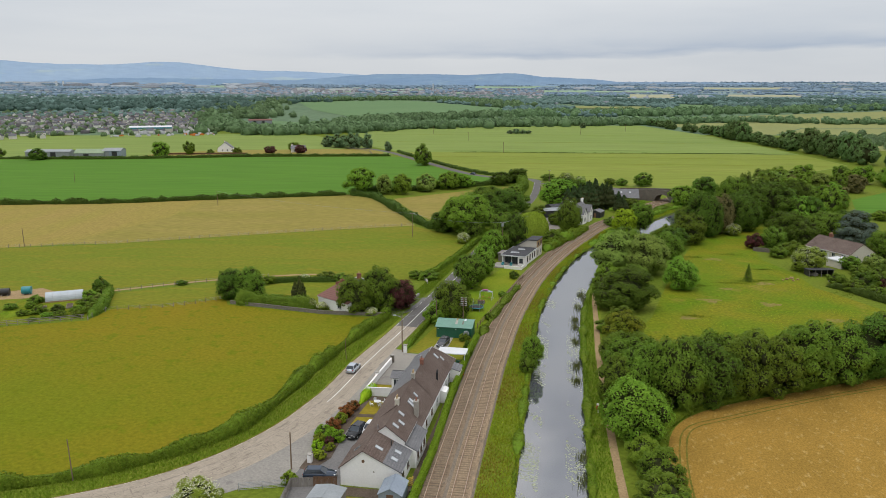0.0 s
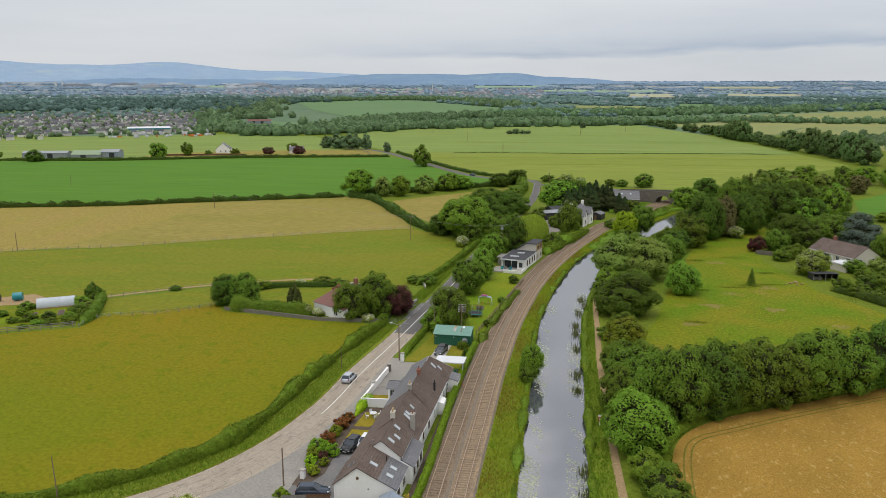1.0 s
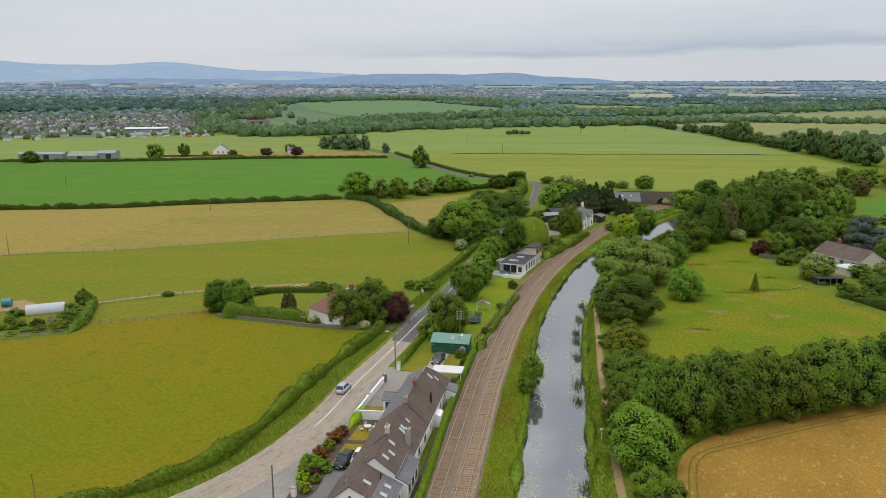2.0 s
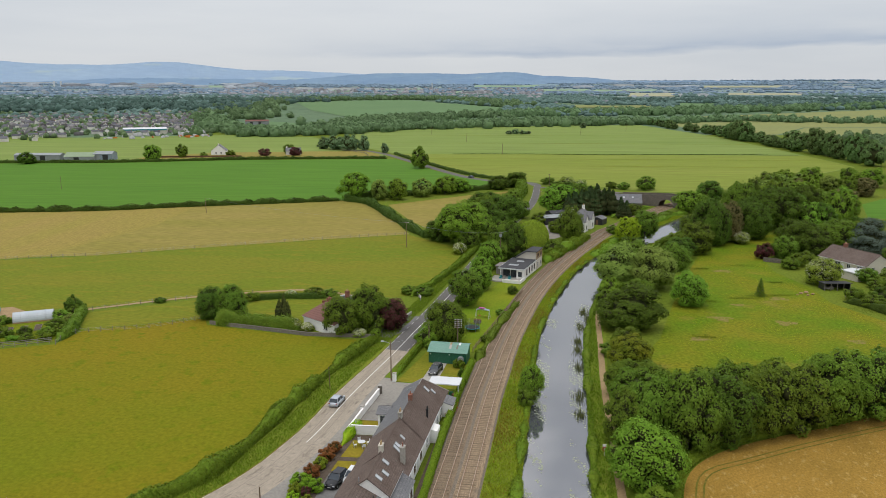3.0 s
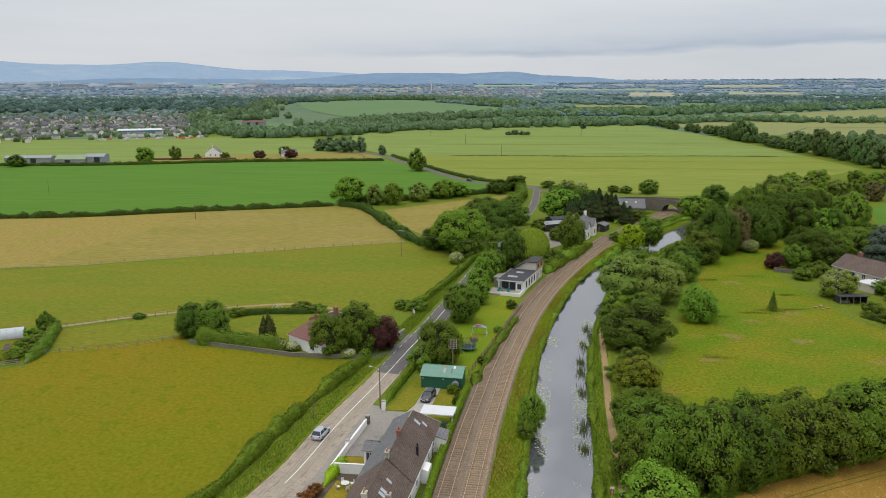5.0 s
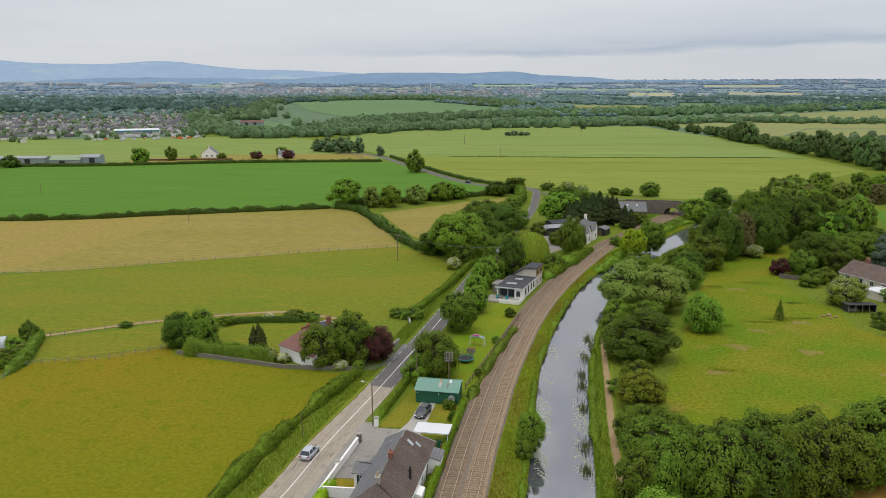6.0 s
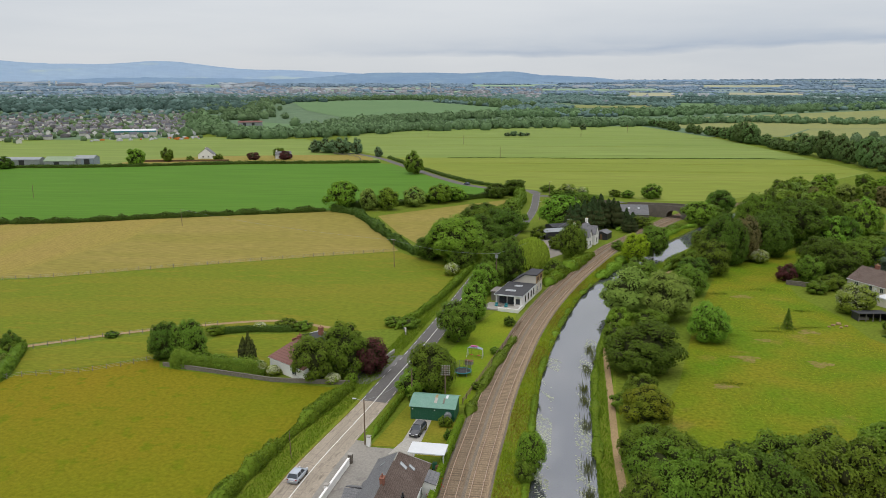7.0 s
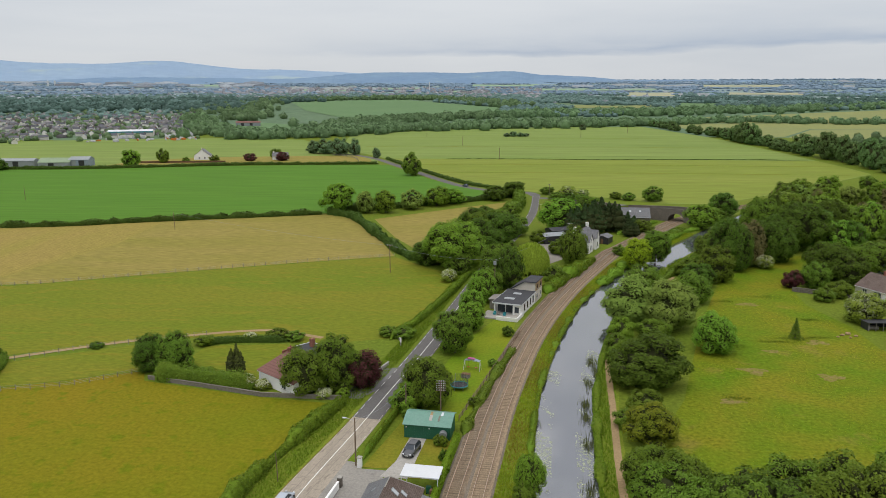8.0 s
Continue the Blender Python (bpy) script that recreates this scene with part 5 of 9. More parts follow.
hedge([(92, 206), (100, 200), (112, 193), (126, 184)], 2.6, 1.8, "mid", "hedge at the end of an eastern garden", 50, 0.28, 17, 0.35)
hedge([(-9.0, 157), (-7.5, 168), (-5.2, 182), (-1.5, 200)], 1.4, 1.1, "mid", "scrub along the railway fence", 60, 0.2, 19, 0.6)
hedge([(6.5, 247), (12, 262), (19, 280), (23, 290)], 4.0, 2.6, "hedge", "bank of scrub beside the railway", 60, 0.35, 20, 0.4)

hedge([(22.0, 258), (26.5, 268), (32, 283), (38, 297), (46, 313), (55, 330), (62, 343), (69, 350)], 3.0, 1.1, "light", "bank of scrub between railway and canal", 70, 0.3, 21, 0.6)
hedge([(-1.0, 88), (-0.4, 106), (0.6, 127), (1.6, 146), (2.4, 162), (3.6, 177), (5.6, 192), (8.8, 210), (14.2, 234), (20.0, 252)], 1.0, 0.36, "hedge", "rank bankside growth along the canal edge", 60, 0.17, 25, 1.0)
hedge([(9.6, 88), (10.2, 106), (11.4, 127), (12.2, 146), (13.1, 162), (14.3, 177), (16.4, 192), (19.6, 210)], 1.0, 0.4, "hedge", "rank growth on the towpath bank", 55, 0.18, 31, 1.0)
hedge([(81.4, 210.6), (84.6, 207.4), (87.7, 201.8), (90.1, 196.2), (96, 187)], 2.4, 1.9, "field_hedge", "dark hedge round the eastern garden", 60, 0.24, 26, 0.3)
hedge([(38, 260), (45.5, 274), (52.5, 288), (60, 302), (71, 322)], 2.0, 1.1, "mid", "scrub on the far bank of the canal", 70, 0.3, 32, 0.6)
hedge([(50, 326), (57, 338), (64, 350)], 3.4, 1.3, "mid", "bushy scrub on the canal bank near the bridge", 80, 0.32, 22, 0.5)
hedge([(36, 336), (43, 347), (50, 358), (56, 367)], 2.4, 1.1, "light", "scrub between roadside house and railway", 70, 0.32, 23, 0.5)
hedge([(19.9, 88), (20.2, 99), (21.2, 108.6), (23.8, 116.6), (29, 123), (38, 128.6), (50, 134.6), (66, 142.8), (84, 150.0), (112, 161)], 1.5, 0.8, "hedge", "rank undergrowth at the foot of the tree belt", 70, 0.2, 41, 0.6)
hedge([(-62, 640), (0, 645), (60, 645), (110, 650), (165, 654), (196, 652)], 1.1, 0.35, "field_hedge", "dark grassy ditch bank across the barley", 5, 0.35, 24, 0.7)


# ---------------------------------------------------------------- long grass, reeds and lily pads
def near_line(line, count, lo, hi, rng, y0, y1):
    sel = line[(line[:, 1] > y0) & (line[:, 1] < y1)]
    n = sides(sel)
    i = rng.uniform(0, len(sel) - 1, count)
    k = np.arange(len(sel))
    o = rng.uniform(lo, hi, count)
    p = [np.interp(i, k, sel[:, j]) + np.interp(i, k, n[:, j]) * o for j in (0, 1)]
    return np.column_stack([*p, np.zeros(count)])


def grass(name, P, height, width, label, style="grass", seed=1, lean=0.35):
    rng = np.random.default_rng(seed)
    v, f = blades(P, height, width, rng, lean)
    tagged(new(name, mesh_from(name, v, None, f, LEAF[style])), label, "grass", kind="stuff")


LEAF["rank"] = leaf("rank_grass_blades", (0.105, 0.19, 0.02), (0.14, 0.215, 0.025))
LEAF["lush"] = leaf("lush_grass_blades", (0.145, 0.255, 0.02), (0.205, 0.295, 0.026))
LEAF["straw_grass"] = leaf("yellowing_grass_blades", (0.33, 0.25, 0.04), (0.26, 0.25, 0.03))
g_rng = np.random.default_rng(8)
P = near_line(CANAL, 80000, -11.0, -4.8, g_rng, 70, 340)
rx = np.interp(P[:, 1], RAIL[:, 1], RAIL[:, 0])
sl = np.interp(P[:, 1], CANAL[:, 1], canal_slant(CANAL[:, 1]))
P = P[P[:, 0] > rx + 3.9 * sl]
rx = np.interp(P[:, 1], RAIL[:, 1], RAIL[:, 0])
dry = g_rng.random(len(P)) < np.clip(1.0 - (P[:, 0] - rx - 4.0) * 0.2, 0.1, 0.85) * (0.5 + 0.5 * np.sin(P[:, 1] * 0.21))
grass("verge_grass", P[~dry], 0.42, 0.055, "long uneven grass between railway and canal", seed=3)
grass("dry_grass", P[dry], 0.38, 0.06, "yellowing grass along the ballast", "straw_grass", seed=13)
P = near_line(CANAL, 26000, 4.8, 8.8, g_rng, 70, 300)
px = np.interp(P[:, 1], PATH_LINE[:, 1], PATH_LINE[:, 0])
P = P[np.abs(P[:, 0] - px) > 0.62]
grass("bank_grass", P, 0.5, 0.06, "lush grass on the canal's towpath bank", "lush", seed=4)
P = near_line(ROAD, 34000, -7.0, -3.3, g_rng, 72, 290)
grass("roadside_grass", P, 0.4, 0.055, "lush green grass verge beside the road", "lush", seed=5)
P = np.column_stack([g_rng.uniform(20, 115, 50000), g_rng.uniform(140, 300, 50000), np.zeros(50000)])
ok = (P[:, 0] > np.interp(P[:, 1], (140, 176, 232, 268, 300), (24, 31, 47, 59, 83))) & (P[:, 0] < np.interp(P[:, 1], (140, 186, 209, 243, 262, 300), (110, 86, 77, 73, 76, 100)))
ok &= np.sin(P[:, 0] * 0.35) + np.sin(P[:, 1] * 0.28 + P[:, 0] * 0.1) + g_rng.normal(0, 0.7, len(P)) > 0.4
grass("meadow_grass", P[ok], 0.28, 0.05, "tufted rough meadow grass", seed=6)
P = np.concatenate([np.column_stack([g_rng.normal(x, sx, 420), g_rng.normal(y, sy, 420), np.zeros(420)]) for x, y, sx, sy in (
    (57, 211.5, 2.6, 0.5), (62, 214, 2.6, 0.6), (67, 215.5, 2.0, 0.5), (47.5, 207.5, 1.2, 0.8), (53.5, 244.5, 1.6, 0.8), (70, 229.3, 1.4, 0.6), (84, 203, 2.0, 2.4), (40, 178, 1.6, 0.8), (66, 250, 2.2, 1.2))])
grass("rank_grass", P[::2], 0.3, 0.07, "dark tussocks of rank grass in the meadow", "rank", seed=15)
P = np.concatenate([np.column_stack([g_rng.normal(x, 0.5, 160), g_rng.normal(y, s, 160), np.full(160, -0.45)]) for x, y, s in (
    (2.6, 165.5, 1.6), (11.6, 167.5, 1.5), (11.2, 157, 1.4), (13.2, 183, 1.6), (11.9, 172.5, 1.5), (14.8, 195.5, 1.5), (15.2, 189, 2.0), (10.4, 142, 1.5), (10.0, 134, 1.0), (9.2, 104, 1.2), (9.0, 97, 1.4))])
grass("reeds", P, 0.9, 0.045, "clumps of green reeds standing in the water", "reed", 7, 0.12)
P = np.concatenate([near_line(CANAL, 4200, -4.7, -2.0, g_rng, 80, 190), near_line(CANAL, 3200, 1.8, 4.6, g_rng, 80, 205)])
P[:, 2] = -0.416
keep = np.sin(P[:, 1] * 0.31 + P[:, 0]) + np.sin(P[:, 1] * 0.13 + 1) + 0.7 * np.sin(P[:, 1] * 1.1 + P[:, 0] * 2.0) + g_rng.normal(0, 0.4, len(P)) > 0.45
P = P[keep]
a = np.arange(6) * np.pi / 3
r = g_rng.uniform(0.05, 0.17, len(P))
V = P[:, None, :] + np.stack([np.cos(a), np.sin(a), 0 * a], 1)[None] * r[:, None, None]
V = V.reshape(-1, 3)
V[:, 2] += np.repeat(g_rng.uniform(0, 0.012, len(P)), 6)
k = np.arange(len(P))[:, None] * 6
tagged(new("lily_pads", mesh_from("lily_pads", V, np.vstack([k + [0, 1, 2, 3], k + [0, 3, 4, 5]]), None, M["lily"])), "scattered pale green lily pads on the water", "lily pads", kind="stuff")


# ---------------------------------------------------------------- buildings
def window(parent, m, w, h, frame_mat="white_frame", bars=1, sill=True, name="window", glass="glass", label=""):
    """A window on a wall: local x runs along the wall, y points out of it, z up; the origin is the middle of its foot."""
    win = new(name)
    win.parent = parent
    win.matrix_local = m
    win.empty_display_size = 0.2
    if label:
        tagged(win, label)
    t = 0.07
    bm = bmesh.new()
    box(bm, -w / 2, w / 2, -0.04, 0.05, 0, t)
    box(bm, -w / 2, w / 2, -0.04, 0.05, h - t, h)
    box(bm, -w / 2, -w / 2 + t, -0.04, 0.05, t, h - t)
    box(bm, w / 2 - t, w / 2, -0.04, 0.05, t, h - t)
    for i in range(bars):
        x = -w / 2 + (i + 1) * w / (bars + 1)
        box(bm, x - 0.03, x + 0.03, -0.04, 0.045, t, h - t)
    part("frame", bm, M[frame_mat], win)
    bm = bmesh.new()
    box(bm, -w / 2 + t, w / 2 - t, -0.03, 0.012, t, h - t)
    part("pane", bm, M[glass], win)
    if sill:
        bm = bmesh.new()
        box(bm, -w / 2 - 0.08, w / 2 + 0.08, -0.04, 0.14, -0.08, 0)
        part("sill", bm, M["slab"], win)
    return win


def on_side(side, u0, u1, v0, v1, along, z):
    """The pose of an opening on one of a house's four walls."""
    if side == "L":
        return pose(u0 - 0.01, along, z, 0, 0, 90)
    if side == "R":
        return pose(u1 + 0.01, along, z, 0, 0, -90)
    if side == "F":
        return pose(along, v0 - 0.01, z, 0, 0, 180)
    return pose(along, v1 + 0.01, z, 0, 0, 0)


def slab_roof(parent, a, b, v0, v1, material, ends=(0.0, 0.0), thick=0.13, label="", name="roof"):
    """One slope between the points a and b of the cross-section, prolonged past them."""
    a, b = Vector((a[0], a[1])), Vector((b[0], b[1]))
    d = (b - a).normalized()
    up = Vector((-d.y, d.x)) if d.x > 0 else Vector((d.y, -d.x))
    a, b = a - d * ends[0], b + d * ends[1]
    bm = bmesh.new()
    prism(bm, [tuple(a + up * 0.015), tuple(b + up * 0.015), tuple(b + up * thick), tuple(a + up * thick)], v0, v1)
    return part(name, bm, material, parent, label)


def skylight(parent, a, b, s, v, w=0.8, l=1.15, material="roof_window"):
    """A roof window at share s of the slope from a to b."""
    a, b = Vector(a), Vector(b)
    p = a.lerp(b, s)
    ang = math.degrees(math.atan2(b.y - a.y, b.x - a.x))
    win = new("rooflight")
    win.parent = parent
    win.matrix_local = pose(p.x, v, p.y, 0, -ang, 0)
    bm = bmesh.new()
    for x0, x1, y0, y1 in ((-l / 2, l / 2, -w / 2, -w / 2 + 0.08), (-l / 2, l / 2, w / 2 - 0.08, w / 2), (-l / 2, -l / 2 + 0.08, -w / 2 + 0.08, w / 2 - 0.08), (l / 2 - 0.08, l / 2, -w / 2 + 0.08, w / 2 - 0.08)):
        box(bm, x0, x1, y0, y1, 0.1, 0.22)
    part("frame", bm, M["grey_sheet"], win)
    bm = bmesh.new()
    box(bm, -l / 2 + 0.08, l / 2 - 0.08, -w / 2 + 0.08, w / 2 - 0.08, 0.1, 0.195)
    part("pane", bm, M[material], win)


def chimney(parent, u, v, z0, z1, wide=0.55, deep=0.75, material="render_cream", pots=2, pot="buff_pot"):
    bm = bmesh.new()
    box(bm, u - wide / 2, u + wide / 2, v - deep / 2, v + deep / 2, z0, z1)
    box(bm, u - wide / 2 - 0.06, u + wide / 2 + 0.06, v - deep / 2 - 0.06, v + deep / 2 + 0.06, z1 - 0.16, z1 + 0.02)
    c = part("chimney", bm, M[material], parent)
    for i in range(pots):
        y = v + (i - (pots - 1) / 2) * 0.4
        bm = bmesh.new()
        rod(bm, (u, y, z1 + 0.02), (u, y, z1 + 0.5), 0.14, 0.11, 10)
        part("chimney_pot", bm, M[pot], c)


def house(name, label, at, rz, v0, v1, prof, roofs, wall="render_white", over=0.3, windows=(), doors=(), group="", category="house", base=0.0):
    """A house of one cross-section prof, from the left eave over the ridge to the right eave, drawn out from v0 to v1."""
    t = thing(name, label, category, at, rz, group)
    u0, u1 = prof[0][0], prof[-1][0]
    bm = bmesh.new()
    prism(bm, [(u0, base)] + list(prof) + [(u1, base)], v0, v1)
    part("wall", bm, M[wall], t)
    for i, (a, b) in enumerate(zip(prof, prof[1:])):
        slab_roof(t, a, b, v0 - over * 0.5, v1 + over * 0.5, M[roofs[i]], (over if i == 0 else 0.0, over if i == len(prof) - 2 else 0.0))
    k = max(range(len(prof)), key=lambda i: prof[i][1])
    if 0 < k < len(prof) - 1:
        bm = bmesh.new()
        rod(bm, (prof[k][0], v0 - over * 0.5, prof[k][1] + 0.12), (prof[k][0], v1 + over * 0.5, prof[k][1] + 0.12), 0.11, 0.11, 8)
        part("ridge_tiles", bm, M["tile"] if roofs[0] != "felt" else M["felt"], t)
    for u, z, s in ((u0 - over * 0.9, prof[0][1] - 0.12, -1), (u1 + over * 0.9, prof[-1][1] - 0.12, 1)):
        bm = bmesh.new()
        rod(bm, (u, v0 - 0.1, z), (u, v1 + 0.1, z), 0.07, 0.07, 8)
        part("gutter", bm, M["white_sheet"], t)
    for side, along, z, w, h, *more in windows:
        window(t, on_side(side, u0, u1, v0, v1, along, z), w, h, *more)
    for side, along, w, h, m in doors:
        bm = bmesh.new()
        box(bm, -w / 2, w / 2, -0.05, 0.04, 0, h)
        box(bm, -w / 2 + 0.15, w / 2 - 0.15, 0.04, 0.06, 0.15, h * 0.45)
        box(bm, -w / 2 + 0.15, w / 2 - 0.15, 0.04, 0.06, h * 0.55, h - 0.15)
        d = part("door", bm, M[m], t)
        d.matrix_local = on_side(side, u0, u1, v0, v1, along, base)
        bm = bmesh.new()
        rod(bm, (w / 2 - 0.12, 0.06, 1.0), (w / 2 - 0.12, 0.12, 1.0), 0.03)
        part("handle", bm, M["steel"], d)
    return t


# ---- the row of cottages
ROW, ROW_TURN = (-19.60, 91.43, 0), -4.25
P1 = [(-5.1, 2.6), (-1.5, 5.2), (1.6, 3.8), (4.3, 2.65)]
c1 = house("cottage", "white end cottage with brown tile and grey slate roof", ROW, ROW_TURN, 0, 6.35, P1, ("tile", "tile", "slate"), group="row of cottages",
           windows=(("F", 3.3, 1.15, 0.9, 0.95, "timber"), ("R", 1.6, 1.0, 1.2, 1.1, "timber"), ("R", 4.6, 1.0, 1.2, 1.1, "timber"), ("L", 2.0, 1.0, 1.2, 1.2)), doors=(("L", 4.4, 0.95, 2.05, "timber"),))
skylight(c1, P1[1], P1[2], 0.55, 2.6, 0.7, 1.3)
skylight(c1, P1[2], P1[3], 0.45, 2.0)
skylight(c1, P1[2], P1[3], 0.45, 4.1)
skylight(c1, P1[0], P1[1], 0.5, 3.0, 0.6, 1.1, "glass")
bm = bmesh.new()
rod(bm, (-1.45, -0.03, 3.75), (-1.45, 0.05, 3.75), 0.24, 0.24, 16)
part("vent", bm, M["timber"], c1, "round brown gable vent")
bm = bmesh.new()
rod(bm, (0.2, -0.02, 2.35), (0.2, 0.03, 2.35), 0.14, 0.14, 12)
part("wall_plate", bm, M["slab"], c1)
bm = bmesh.new()
rod(bm, (1.55, 4.9, 3.8), (1.55, 4.9, 4.7), 0.1, 0.1, 8)
part("flue", bm, M["black"], c1)

P2 = [(-4.8, 2.7), (0.25, 6.05), (3.3, 4.0)]
c2 = house("cottage", "white cottage with brown roof and slate lean-to", ROW, ROW_TURN, 6.36, 13.2, P2, ("tile", "tile"), group="row of cottages",
           windows=(("L", 8.2, 1.0, 1.2, 1.2), ("L", 11.6, 1.0, 1.2, 1.2)), doors=(("L", 9.9, 0.95, 2.05, "timber"),))
bm = bmesh.new()
prism(bm, [(3.31, 0), (5.2, 0), (5.2, 2.6), (3.31, 3.45)], 6.36, 13.2)
part("lean_to", bm, M["render_white"], c2)
slab_roof(c2, (3.31, 3.45), (5.2, 2.6), 6.36, 13.3, M["slate"], (0, 0.3))
for v in (7.6, 9.6, 11.8):
    window(c2, pose(5.21, v, 0.95, 0, 0, -90), 1.0, 1.15, "timber")
for s, v in ((0.35, 8.0), (0.5, 9.8), (0.3, 12.0)):
    skylight(c2, P2[1], P2[2], s, v, 0.7, 1.2)
bm = bmesh.new()
box(bm, -0.9, 0.9, -0.7, 0.7, 0.105, 0.13, pose(1.45, 9.8, 5.24, 0, 33.9, 0))
part("flashing", bm, M["steel"], c2, "blotchy lead flashing round a roof window")
bm = bmesh.new()
rod(bm, (-1.2, 6.9, 5.1), (-1.2, 6.9, 5.9), 0.09, 0.09, 8)
part("flue", bm, M["steel"], c2)

P3 = [(-4.6, 2.75), (0.0, 6.05), (4.05, 2.8)]
c3 = house("cottage", "white cottage under a long brown tiled roof", ROW, ROW_TURN, 13.21, 24.4, P3, ("tile", "tile"), group="row of cottages",
           windows=(("R", 15.2, 0.95, 0.9, 1.15, "timber"), ("R", 18.4, 0.95, 0.9, 1.15, "timber"), ("R", 22.6, 0.95, 0.9, 1.15, "timber"), ("L", 15.5, 1.0, 1.2, 1.2), ("L", 18.8, 1.0, 1.2, 1.2), ("L", 22.6, 1.0, 1.2, 1.2)), doors=(("L", 20.8, 0.95, 2.05, "timber"), ("R", 20.4, 0.9, 2.0, "white_frame")))
chimney(c3, 0, 13.9, 5.6, 7.1, 0.6, 0.9, "render_cream", 2)
chimney(c3, 2.9, 15.6, 3.4, 6.2, 0.7, 0.8, "slab", 1, "brick")
bm = bmesh.new()
box(bm, -1.1, 1.1, -1.1, 1.1, 0.1, 0.125, pose(1.5, 17.6, 4.85, 0, 38.7, 0))
part("flashing", bm, M["steel"], c3, "bright lead sheet round paired roof windows")
skylight(c3, P3[1], P3[2], 0.37, 17.1, 0.75, 1.5)
skylight(c3, P3[1], P3[2], 0.37, 18.0, 0.75, 1.5)
skylight(c3, P3[1], P3[2], 0.35, 20.6, 0.6, 1.0)

c4 = house("cottage", "white cottage with grey slate and brown tile slopes", ROW, ROW_TURN, 24.41, 37.4, P3, ("slate", "tile"), group="row of cottages",
           windows=(("R", 27.0, 0.95, 0.9, 1.15), ("R", 35.2, 0.95, 0.9, 1.15), ("L", 26.5, 1.0, 1.2, 1.2), ("L", 31.2, 1.0, 1.2, 1.2)), doors=(("R", 28.8, 0.9, 2.0, "white_frame"),))
chimney(c4, 0, 24.9, 5.6, 7.0, 0.6, 0.9, "slab", 2)
chimney(c4, 0, 31.6, 5.6, 7.0, 0.6, 0.8, "brick", 1, "brick")
chimney(c4, 3.2, 31.0, 3.2, 5.0, 0.35, 0.35, "black", 1, "black")
bm = bmesh.new()
prism(bm, [(4.07, 0), (5.3, 0), (5.3, 2.0), (4.07, 2.3)], 29.6, 32.0)
part("outhouse", bm, M["render_white"], c4)
bm = bmesh.new()
prism(bm, [(-6.6, 0), (-4.61, 0), (-4.61, 2.45), (-6.6, 2.45)], 33.2, 36.4)
porch = part("porch", bm, M["render_white"], c4, "white front porch with a grey slate roof")
window(porch, pose(-6.61, 34.8, 0.8, 0, 0, 90), 1.8, 1.4, "white_frame", 2)
window(porch, pose(-5.6, 33.19, 0.6, 0, 0, 180), 1.2, 1.7, "white_frame", 1)
bm = bmesh.new()
box(bm, -6.9, -4.0, 32.95, 34.8, -0.02, 0.08, Matrix.Translation((0, 0, 2.5)) @ pose(0, 33, 0, 24, 0, 0) @ Matrix.Translation((0, -33, 0)))
box(bm, -6.9, -4.0, 31.2, 33.05, -0.02, 0.08, Matrix.Translation((0, 3.6, 2.5)) @ pose(0, 33, 0, -24, 0, 0) @ Matrix.Translation((0, -33, 0)))
part("porch_roof", bm, M["slate"], porch)


